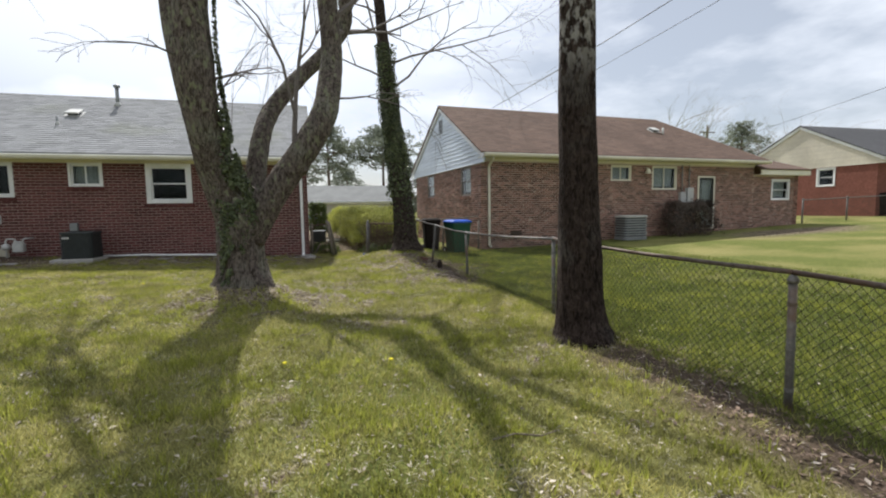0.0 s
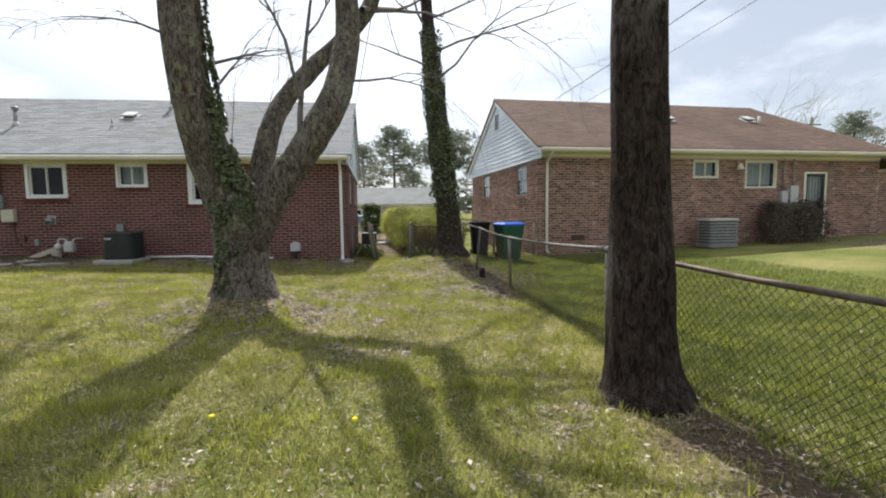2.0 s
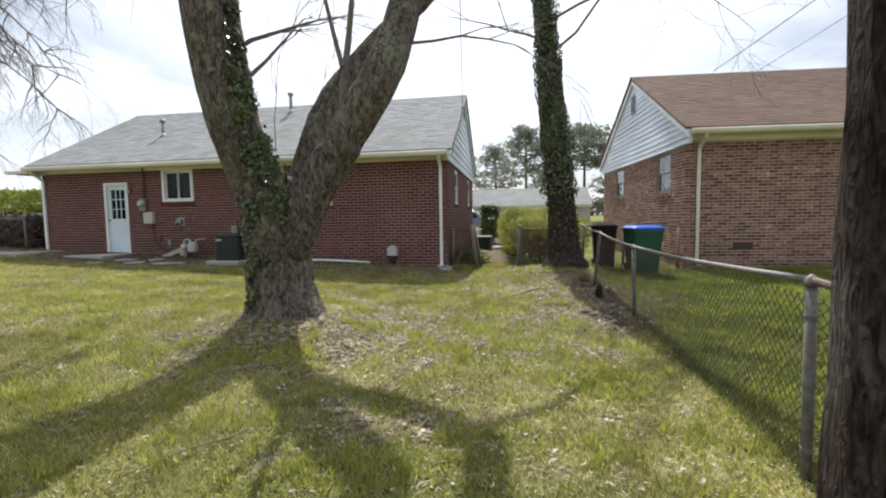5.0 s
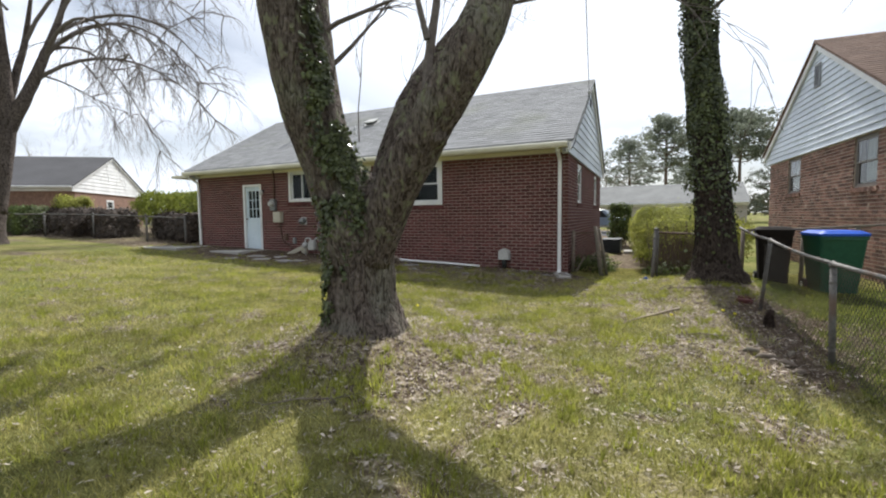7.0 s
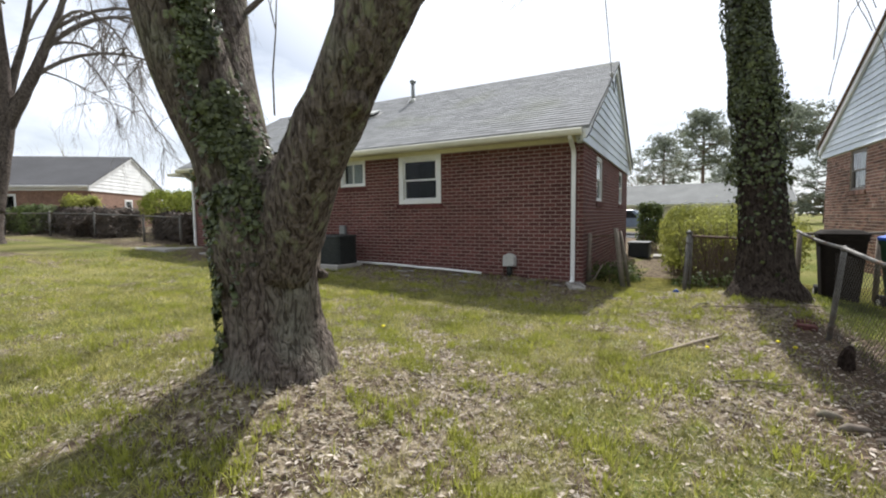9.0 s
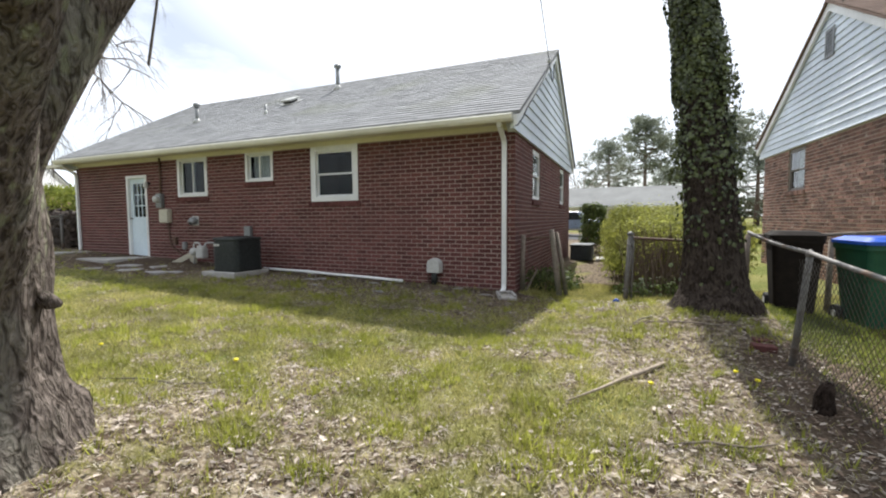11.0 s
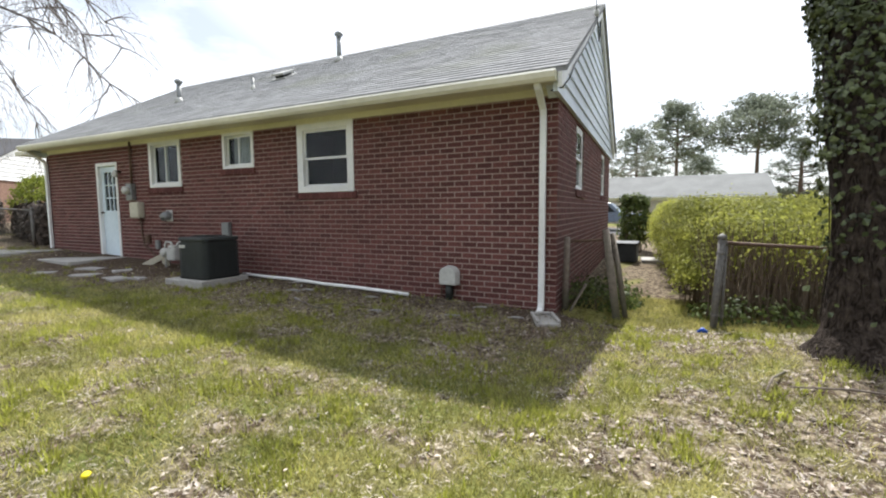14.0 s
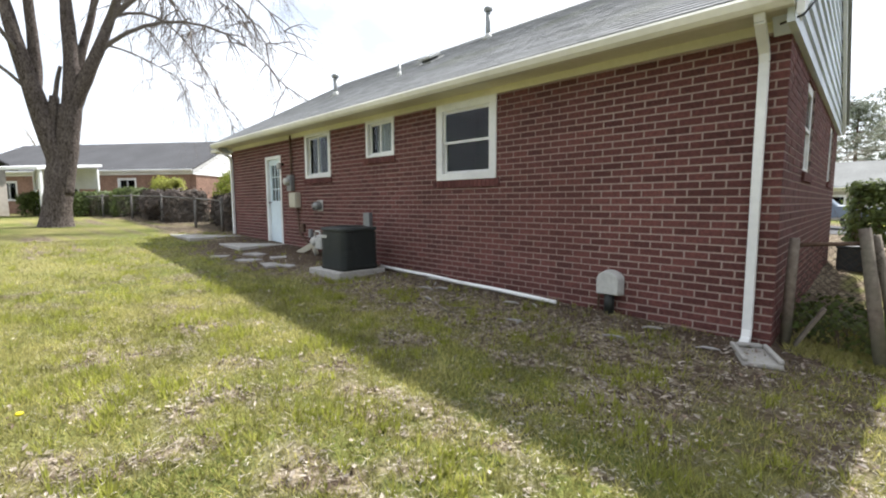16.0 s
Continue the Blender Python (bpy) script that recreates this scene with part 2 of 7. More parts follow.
DEAD_LEAF = leaf_material("dead_leaves", (0.20, 0.155, 0.12), (0.52, 0.46, 0.39), 4, 0.5, 0.15, 0.6)
BROWN_LEAF = material("brown_shrub_leaf", (0.035, 0.026, 0.02), (0.085, 0.062, 0.046), 3, 0.7, 0, island=0.4)
# needle colour lightened and greyed to paint in distance haze
NEEDLE = leaf_material("hazed_pine_needles", (0.14, 0.165, 0.13), (0.26, 0.285, 0.21), 1, 0.4, 0.3)
PINE_BARK = material("pine_bark", (0.10, 0.07, 0.055), (0.17, 0.12, 0.09), 6, 0.9, 0.3)
STEM = material("shrub_stems", (0.10, 0.075, 0.055), (0.19, 0.145, 0.105), 12, 0.9, 0.2, island=0.25)


# ---- mesh helpers ----
class Geo:
    """Vertices and faces gathered for one mesh."""

    def __init__(self):
        self.v, self.f = [], []

    def add(self, verts, faces):
        k = len(self.v)
        self.v.extend([tuple(p) for p in verts])
        self.f.extend([tuple(i + k for i in q) for q in faces])
        return self

    def box(self, a, b, m=None):
        (x0, y0, z0), (x1, y1, z1) = a, b
        p = [(x0, y0, z0), (x1, y0, z0), (x1, y1, z0), (x0, y1, z0), (x0, y0, z1), (x1, y0, z1), (x1, y1, z1), (x0, y1, z1)]
        if m is not None:
            p = [m @ Vector(q) for q in p]
        faces = [(0, 3, 2, 1), (4, 5, 6, 7), (0, 1, 5, 4), (1, 2, 6, 5), (2, 3, 7, 6), (3, 0, 4, 7)]
        if m is not None and m.determinant() < 0:
            faces = [q[::-1] for q in faces]
        return self.add(p, faces)

    def tube(self, pts, radii, n=8, wobble=0.0, seed=0.0, caps=True):
        pts = [Vector(p) for p in pts]
        rings, side = [], None
        for i, p in enumerate(pts):
            d = (pts[min(i + 1, len(pts) - 1)] - pts[max(i - 1, 0)]).normalized()
            if side is None:
                side = d.cross(Vector((0.31, 0.95, 0.05))).normalized()
            side = (side - d * side.dot(d)).normalized()
            up = d.cross(side)
            ring = []
            for k in range(n):
                a = 2 * math.pi * k / n
                w = side * math.cos(a) + up * math.sin(a)
                r = radii[i]
                if wobble:
                    q = p + w * r
                    r *= 1 + wobble * (noise.noise(Vector((q.x * 3 + seed, q.y * 3, q.z * 1.1))) + 0.6 * noise.noise(Vector((q.x * 11, q.y * 11 + seed, q.z * 2.2))))
                ring.append(p + w * r)
            rings.append(ring)
        verts = [q for ring in rings for q in ring]
        faces = [(i * n + k, i * n + (k + 1) % n, (i + 1) * n + (k + 1) % n, (i + 1) * n + k) for i in range(len(pts) - 1) for k in range(n)]
        if caps:
            faces += [tuple(reversed(range(n))), tuple(range(len(verts) - n, len(verts)))]
        return self.add(verts, faces)

    def prism(self, poly, low, high):
        """A flat polygon (x, y) drawn up from low to high."""
        n = len(poly)
        v = [(x, y, low) for x, y in poly] + [(x, y, high) for x, y in poly]
        return self.add(v, [tuple(reversed(range(n))), tuple(range(n, 2 * n))] + [(i, (i + 1) % n, n + (i + 1) % n, n + i) for i in range(n)])

    def slab(self, poly, drop):
        """A polygon in space with a thickness straight down."""
        n = len(poly)
        v = [tuple(p) for p in poly] + [(p[0], p[1], p[2] - drop) for p in poly]
        return self.add(v, [tuple(range(n)), tuple(reversed(range(n, 2 * n)))] + [((i + 1) % n, i, n + i, n + (i + 1) % n) for i in range(n)])

    def mesh(self, name):
        me = bpy.data.meshes.new(name)
        me.from_pydata(self.v, [], self.f)
        me.validate()
        return me


def smooth(me):
    me.polygons.foreach_set("use_smooth", [True] * len(me.polygons))


def part(name, geo, mat, parent=None, label="", soft=False, bevel=0.0, kind=""):
    me = geo if isinstance(geo, bpy.types.Mesh) else geo.mesh(name)
    if not me.materials:
        me.materials.append(mat)
    if soft:
        smooth(me)
    ob = new(name, me)
    if parent is not None:
        ob.parent = parent
    if bevel:
        md = ob.modifiers.new("bevel", "BEVEL")
        md.width, md.segments, md.limit_method = bevel, 2, "ANGLE"
    return tagged(ob, label, kind=kind)


def thing(name, m, label, category, group="", kind=""):
    ob = new(name)
    ob.matrix_world = m if isinstance(m, Matrix) else pose(*m)
    return tagged(ob, label, category, group, kind)


def rounded(poly_w, poly_d, r, n=5):
    """A rectangle with rounded corners about the origin."""
    pts = []
    for cx, cy, a0 in ((poly_w / 2 - r, poly_d / 2 - r, 0), (-poly_w / 2 + r, poly_d / 2 - r, 90), (-poly_w / 2 + r, -poly_d / 2 + r, 180), (poly_w / 2 - r, -poly_d / 2 + r, 270)):
        for k in range(n):
            a = radians(a0 + 90 * k / (n - 1))
            pts.append((cx + r * math.cos(a), cy + r * math.sin(a)))
    return pts


# ---- ground ----
def step(a, b, x):
    t = min(1, max(0, (x - a) / (b - a)))
    return t * t * (3 - 2 * t)


def ground_z(x, y):
    z = -0.17 + 0.036 * min(22, max(0, 0.5 - x))
    z += 0.30 * math.exp(-((x - 0.08) ** 2 + (y - 7.65) ** 2) / 0.95)
    z += 0.27 * math.exp(-((x - 3.62) ** 2 + (y - 13.0) ** 2) / 1.1)
    z += 0.10 * step(12.2, 14.0, y) * step(1.5, 0.6, x)
    z += 0.032 * min(24, max(0, x - 6.5)) * step(-2, 8, y)
    near = math.exp(-((x - 1) ** 2 + (y - 8) ** 2) / 260)
    z += near * (0.035 * noise.noise(Vector((x * 0.8, y * 0.8, 0))) + 0.018 * noise.noise(Vector((x * 2.7, y * 2.7, 3))))
    return z


def axis(lo, hi, fine_lo, fine_hi, fine):
    out, v, s = [], fine_lo, fine
    while v < fine_hi:
        out.append(v)
        v += fine
    while v < hi:
        out.append(v)
        s *= 1.25
        v += s
    out.append(hi)
    v, s, left = fine_lo, fine, []
    while v > lo:
        s *= 1.25
        v -= s
        left.append(max(v, lo))
    return left[::-1] + out


def field(x, y, s, o):
    return noise.noise(Vector((x * s + o, y * s - o, o)))


def straw_part(x, y):
    """How dry and bare the lawn is, 0 to 1: round the tree, by the fence, along the wall and in patches."""
    s = 0.21 - 0.08 * step(6.5, 4.5, y) + 0.5 * field(x, y, 0.75, 3.1) + 0.75 * field(x, y, 2.4, 8.0) + 0.7 * field(x, y, 6.5, 5.0)
    s += 0.95 * math.exp(-((x - 0.7) ** 2 + (y - 7.6) ** 2) / 2.2)
    s += 0.75 * math.exp(-((x - 3.6) ** 2) / 0.7) * step(7.6, 9.5, y) + 0.22 * step(7.5, 11, y) * step(-4, -1, x)
    s += 0.5 * math.exp(-((x - 2.2) ** 2) / 1.2) * step(12.0, 14, y)
    s += 0.7 * step(11.9, 13.5, y) * step(1.2, 0.6, x)
    s += 0.7 * math.exp(-((x + 7) ** 2) / 4) * step(12.0, 12.7, y)
    if x > 4.35:
        s = s * 0.45 - 0.12 + 0.9 * math.exp(-((x - 19) ** 2) / 12 - ((y - 13.0) ** 2) / 1.6)
    return min(1, max(0, s))


def bare_shade_part(x, y):
    """How bare the dark soil strip along the fence is, 0 to 1, painted-in shade included."""
    # soil strip; its near end also paints in the trunk's shadow
    s = math.exp(-((x - 4.03 - 0.12 * field(0, y, 0.9, 2.0)) / 0.42) ** 2) * (step(4.6, 3.6, y) + step(7.9, 8.7, y) * step(12.4, 11.4, y))
    s += 0.8 * math.exp(-((x - 4.6) ** 2) / 0.5 - ((y - 10.4) ** 2) / 1.5)
    s += 0.85 * step(-10.4, -9.6, x) * step(-5.0, -6.0, x) * step(12.0, 12.8, y)
    # soil along the wall; the corner patch paints in the house's shade
    s += 0.75 * step(13.25, 13.8, y) * step(-11, -10, x) * step(1.4, 0.9, x) + 0.5 * math.exp(-((x - 1.1) ** 2) / 0.55) * step(11.6, 12.6, y)
    return min(1, max(0, 1.35 * s * (0.75 + 0.9 * field(x, y, 3.0, 11.0))))


def build_ground():
    xs, ys = axis(-1500, 1500, -8, 9, 0.16), axis(-900, 2500, -1, 16, 0.16)
    g = Geo()
    nx = len(xs)
    g.v = [(x, y, ground_z(x, y)) for y in ys for x in xs]
    g.f = [(j * nx + i, j * nx + i + 1, (j + 1) * nx + i + 1, (j + 1) * nx + i) for j in range(len(ys) - 1) for i in range(nx - 1)]
    m = bpy.data.materials.new("lawn_soil")
    m.use_nodes = True
    n, l = m.node_tree.nodes, m.node_tree.links
    b = n["Principled BSDF"]
    b.inputs["Roughness"].default_value = 1.0
    b.inputs["Specular IOR Level"].default_value = 0.05
    geo = n.new("ShaderNodeNewGeometry")

    def nz(scale, detail, offset):
        mp = n.new("ShaderNodeMapping")
        mp.inputs["Location"].default_value = (offset, offset, 0)
        t = n.new("ShaderNodeTexNoise")
        t.inputs["Scale"].default_value = scale
        t.inputs["Detail"].default_value = detail
        l.new(geo.outputs["Position"], mp.inputs["Vector"])
        l.new(mp.outputs["Vector"], t.inputs["Vector"])
        return t.outputs["Fac"]

    def ramp(src, a, b_, ca, cb):
        r = n.new("ShaderNodeValToRGB")
        r.color_ramp.elements[0].position, r.color_ramp.elements[1].position = a, b_
        r.color_ramp.elements[0].color, r.color_ramp.elements[1].color = (*ca, 1), (*cb, 1)
        l.new(src, r.inputs["Fac"])
        return r.outputs["Color"]

    def mix(fac, a, b_):
        x = n.new("ShaderNodeMixRGB")
        l.new(fac, x.inputs["Fac"])
        l.new(a, x.inputs["Color1"])
        l.new(b_, x.inputs["Color2"])
        return x.outputs["Color"]

    green = ramp(nz(26, 8, 0), 0.32, 0.68, (0.075, 0.095, 0.026), (0.18, 0.19, 0.058))
    green = mix(ramp(nz(0.5, 4, 3), 0.42, 0.66, (0, 0, 0), (1, 1, 1)), green, ramp(nz(30, 8, 9), 0.3, 0.7, (0.17, 0.155, 0.055), (0.30, 0.275, 0.115)))
    straw = ramp(nz(45, 8, 7), 0.3, 0.7, (0.17, 0.135, 0.09), (0.38, 0.325, 0.235))
    dry = n.new("ShaderNodeAttribute")
    dry.attribute_name = "dry"
    k = ramp(dry.outputs["Fac"], 0.25, 0.75, (0, 0, 0), (1, 1, 1))
    soil = ramp(nz(14, 6, 31), 0.38, 0.55, (0, 0, 0), (1, 1, 1))
    earth = ramp(nz(60, 6, 5), 0.3, 0.7, (0.055, 0.040, 0.029), (0.125, 0.093, 0.068))
    col = mix(k, green, mix(soil, straw, earth))
    # earth colour for bare soil and for the shade painted with it
    worn = n.new("ShaderNodeAttribute")
    worn.attribute_name = "bare"
    col = mix(worn.outputs["Fac"], col, earth)
    l.new(col, b.inputs["Base Color"])
    bp = n.new("ShaderNodeBump")
    bp.inputs["Strength"].default_value = 0.8
    bp.inputs["Distance"].default_value = 0.05
    l.new(nz(40, 8, 2), bp.inputs["Height"])
    l.new(bp.outputs["Normal"], b.inputs["Normal"])
    me = g.mesh("ground")
    at = me.attributes.new("dry", "FLOAT", "POINT")
    at.data.foreach_set("value", [straw_part(x, y) if abs(x) < 30 and abs(y) < 40 else 0.3 + 0.3 * noise.noise(Vector((x * 0.1, y * 0.1, 2))) for x, y, z in g.v])
    at = me.attributes.new("bare", "FLOAT", "POINT")
    at.data.foreach_set("value", [bare_shade_part(x, y) if -12 < x < 7 and -3 < y < 17 else 0.0 for x, y, z in g.v])
    ob = part("ground", me, m, soft=True, kind="structure", label="patchy spring lawn with dry straw and bare soil")
    ob["category"] = "lawn"


build_ground()


# ---- houses ----
def clear_of(u0, u1, z0, z1, holes):
    """Rectangles that are left of a wall round its openings."""
    us = sorted({u0, u1, *[min(max(v, u0), u1) for h in holes for v in h[:2]]})
    zs = sorted({z0, z1, *[min(max(v, z0), z1) for h in holes for v in h[2:4]]})
    for a, b in zip(us, us[1:]):
        for c, d in zip(zs, zs[1:]):
            if not any(h[0] < (a + b) / 2 < h[1] and h[2] < (c + d) / 2 < h[3] for h in holes):
                yield a, b, c, d


COURSE, STRETCH, JOINT = 0.0745, 0.2165, 0.014


def brick_rows(u0, u1, z0, z1, holes):
    """Running-bond bricks as (u0, u1, z0, z1), cut off at openings."""
    rows = int((z1 - z0) / COURSE)
    for r in range(rows):
        za = z0 + r * COURSE
        zb = za + COURSE - JOINT
        cuts = sorted((h[0], h[1]) for h in holes if h[2] < (za + zb) / 2 < h[3])
        spans, at = [], u0
        for a, b in cuts:
            spans.append((at, a))
            at = b
        spans.append((at, u1))
        for a, b in spans:
            x = u0 + (0.5 * STRETCH if r % 2 else 0) - STRETCH
            while x < b:
                p, q = max(x, a), min(x + STRETCH - JOINT, b)
                if q - p > 0.03:
                    yield p, q, za, zb
                x += STRETCH


def wall_frame(kind, length, depth):
    """Maps (u along the wall, out of the wall, z) into the house."""
    if kind == "rear":
        return Matrix(((1, 0, 0, 0), (0, -1, 0, 0), (0, 0, 1, 0), (0, 0, 0, 1)))
    if kind == "left":
        return Matrix(((0, -1, 0, 0), (1, 0, 0, 0), (0, 0, 1, 0), (0, 0, 0, 1)))
    return Matrix(((0, 1, 0, length), (1, 0, 0, 0), (0, 0, 1, 0), (0, 0, 0, 1)))


def holed_wall(fr, u1, z0, z1, holes, thick=0.24, start=0.0):
    """One closed wall with its openings cut through."""
    us = sorted({start, u1, *[v for h in holes for v in h[:2]]})
    zs = sorted({z0, z1, *[v for h in holes for v in h[2:4]]})
    solid = {(i, j) for i in range(len(us) - 1) for j in range(len(zs) - 1)
             if not any(h[0] < (us[i] + us[i + 1]) / 2 < h[1] and h[2] < (zs[j] + zs[j + 1]) / 2 < h[3] for h in holes)}
    g, at = Geo(), {}

    def vert(i, j, o):
        if (i, j, o) not in at:
            at[i, j, o] = len(g.v)
            g.v.append(tuple(fr @ Vector((us[i], -thick * o, zs[j]))))
        return at[i, j, o]

    for i, j in sorted(solid):
        g.f.append(tuple(vert(*k, 0) for k in ((i, j), (i + 1, j), (i + 1, j + 1), (i, j + 1))))
        g.f.append(tuple(vert(*k, 1) for k in ((i, j + 1), (i + 1, j + 1), (i + 1, j), (i, j))))
        for di, dj, p, q in ((-1, 0, (i, j), (i, j + 1)), (1, 0, (i + 1, j + 1), (i + 1, j)), (0, -1, (i + 1, j), (i, j)), (0, 1, (i, j + 1), (i + 1, j + 1))):
            if (i + di, j + dj) not in solid:
                g.f.append((vert(*p, 0), vert(*q, 0), vert(*q, 1), vert(*p, 1)))
    return g


def brick_wall(house, fr, u1, z0, z1, holes, brick, mortar, name="wall", single=None, start=0.0):
    """A wall of mortar with bricks proud of it; those between the single limits are pieces of their own, laid last."""
    wall = part(name, holed_wall(fr, u1, z0, z1, holes, start=start), mortar, house)
    g = Geo()
    for a, b, c, d in brick_rows(0.0, u1, z0, z1, holes):
        if single and a >= single[0] and b <= single[1] and c >= single[2]:
            LATER.append((wall, fr, brick, a, b, c, d))
        else:
            g.box((a, -0.02, c), (b, 0.003 + 0.003 * random.random(), d), fr)
    part("brickwork", g, brick, wall, kind="stuff")
    return wall


LATER = []


def dark_box(a, b, c, d, o0, o1, fr):
    """The five inner faces of a shallow near-black box, painted dark as the unlit inside behind a pane."""
    v = [fr @ Vector(p) for p in ((a, o0, c), (b, o0, c), (b, o0, d), (a, o0, d), (a, o1, c), (b, o1, c), (b, o1, d), (a, o1, d))]
    return Geo().add(v, [(4, 5, 6, 7), (0, 1, 5, 4), (1, 2, 6, 5), (2, 3, 7, 6), (3, 0, 4, 7)])


def window(house, fr, h, style="hung", casing=0.09, mat=None, curtain=False, proud=0.02, sill=None):
    """A window in the opening h = (u0, u1, z0, z1): casing, sashes, panes, near-black box behind for the unlit inside.
    """
    mat = mat or WHITE
    u0, u1, z0, z1 = h
    w = part("window", Geo().box((u0, -0.07, z0), (u0 + casing, proud, z1), fr).box((u1 - casing, -0.07, z0), (u1, proud, z1), fr)
             .box((u0 + casing, -0.07, z1 - casing), (u1 - casing, proud, z1), fr).box((u0 + casing, -0.07, z0), (u1 - casing, proud, z0 + casing * 0.8), fr), mat, house, bevel=0.006)
    a, b, c, d = u0 + casing, u1 - casing, z0 + casing * 0.8, z1 - casing
    t = 0.035
    if style == "hung":
        m = (c + d) / 2
        lights = [(a, b, c, m + 0.02, -0.05), (a, b, m - 0.02, d, -0.02)]
    else:
        m = (a + b) / 2
        lights = [(a, m + 0.02, c, d, -0.05), (m - 0.02, b, c, d, -0.02)]
    for p, q, r, s, o in lights:
        part("sash", Geo().box((p, o - 0.025, r), (p + t, o, s), fr).box((q - t, o - 0.025, r), (q, o, s), fr)
             .box((p + t, o - 0.025, s - t), (q - t, o, s), fr).box((p + t, o - 0.025, r), (q - t, o, r + t), fr), mat, w)
        pane = part("pane", Geo().box((p + t, o - 0.016, r + t), (q - t, o - 0.010, s - t), fr), GLASS, w)
        pane.visible_shadow = False
    part("room", dark_box(a - 0.01, b + 0.01, c - 0.01, d + 0.01, -0.08, -0.75, fr), UNLIT_BLACK, w)
    if curtain:
        g, n = Geo(), 14
        pts = [(a + (b - a) * k / n, -0.2 + 0.015 * (k % 2)) for k in range(n + 1)]
        for (p, o), (q, o2) in zip(pts, pts[1:]):
            g.add([fr @ Vector(x) for x in ((p, o, c + (d - c) * 0.1), (q, o2, c + (d - c) * 0.1), (q, o2, d), (p, o, d))], [(0, 1, 2, 3)])
        part("curtain", g, CURTAIN, w)
    if sill:
        g, k = Geo(), u0 - 0.06
        while k < u1 + 0.03:
            g.box((k, -0.02, z0 - 0.10), (k + 0.062, 0.03, z0 - 0.005), fr)
            k += 0.073
        part("brick_sill", g, sill, w, kind="stuff")
    return w


def roof_slope(length, depth, over, ze, zr, gable, hip, front=False, rake=0.16):
    """Corners of the rear slope, eave first, as a polygon in the house."""
    r0 = -rake if gable == "left" else hip
    r1 = length - hip if gable == "left" else length + rake
    e0 = -rake if gable == "left" else max(-over, hip) if hip < 0 else -over
    e1 = length + over if gable == "left" else length + rake
    if front:
        return [(e1, depth + over, ze), (e0, depth + over, ze), (r0, depth / 2, zr), (r1, depth / 2, zr)]
    return [(e0, -over, ze), (e1, -over, ze), (r1, depth / 2, zr), (r0, depth / 2, zr)]


def shingled_roof(house, length, depth, over, ze, zr, gable, hip, mat, tabs=True, rake=0.16):
    rear = roof_slope(length, depth, over, ze, zr, gable, hip, rake=rake)
    fronts = roof_slope(length, depth, over, ze, zr, gable, hip, True, rake)
    g = Geo().slab(rear, 0.05).slab(fronts, 0.05)
    if hip > 0:
        if gable == "left":
            g.slab([rear[1], fronts[0], rear[2]], 0.05)
        else:
            g.slab([fronts[1], rear[0], rear[3]], 0.05)
    roof = part("roof", g, mat, house)
    if tabs:
        t = Geo()
        rows = int(math.hypot(depth / 2 + over, zr - ze) / 0.145)
        dv, dz = (depth / 2 + over) / rows, (zr - ze) / rows
        for r in range(rows):
            f0, f1 = r / rows, (r + 1) / rows
            a0, b0 = rear[0][0] + (rear[3][0] - rear[0][0]) * f1, rear[1][0] + (rear[2][0] - rear[1][0]) * f1
            x = a0 - 0.15 * (r % 2) - 0.07 * ((r * 7) % 3)
            while x < b0:
                p, q = max(x, a0), min(x + 0.298, b0)
                if q - p > 0.02:
                    v0, v1 = -over + dv * r, -over + dv * (r + 1)
                    z0, z1 = ze + dz * r, ze + dz * (r + 1)
                    k = 0.011 + 0.004 * random.random()
                    t.add([(p, v0 - 0.01, z0 + 0.002), (q, v0 - 0.01, z0 + 0.002), (q, v0 - 0.008, z0 + k), (p, v0 - 0.008, z0 + k), (q, v1, z1 + 0.005), (p, v1, z1 + 0.005)],
                          [(0, 1, 2, 3), (3, 2, 4, 5)])
                x += 0.303
        part("roof_covering", t, mat, roof, kind="stuff")
        c = Geo()
        x = rear[3][0]
        while x < rear[2][0] - 0.05:
            q = min(x + 0.3, rear[2][0])
            c.slab([(x, depth / 2 - 0.13, zr - 0.055), (q, depth / 2 - 0.13, zr - 0.06), (q, depth / 2, zr + 0.025), (x, depth / 2, zr + 0.03)], 0.01)
            c.slab([(x, depth / 2, zr + 0.03), (q, depth / 2, zr + 0.025), (q, depth / 2 + 0.13, zr - 0.06), (x, depth / 2 + 0.13, zr - 0.055)], 0.01)
            x += 0.2
        part("ridge_cap", c, mat, roof, kind="stuff")
    return roof


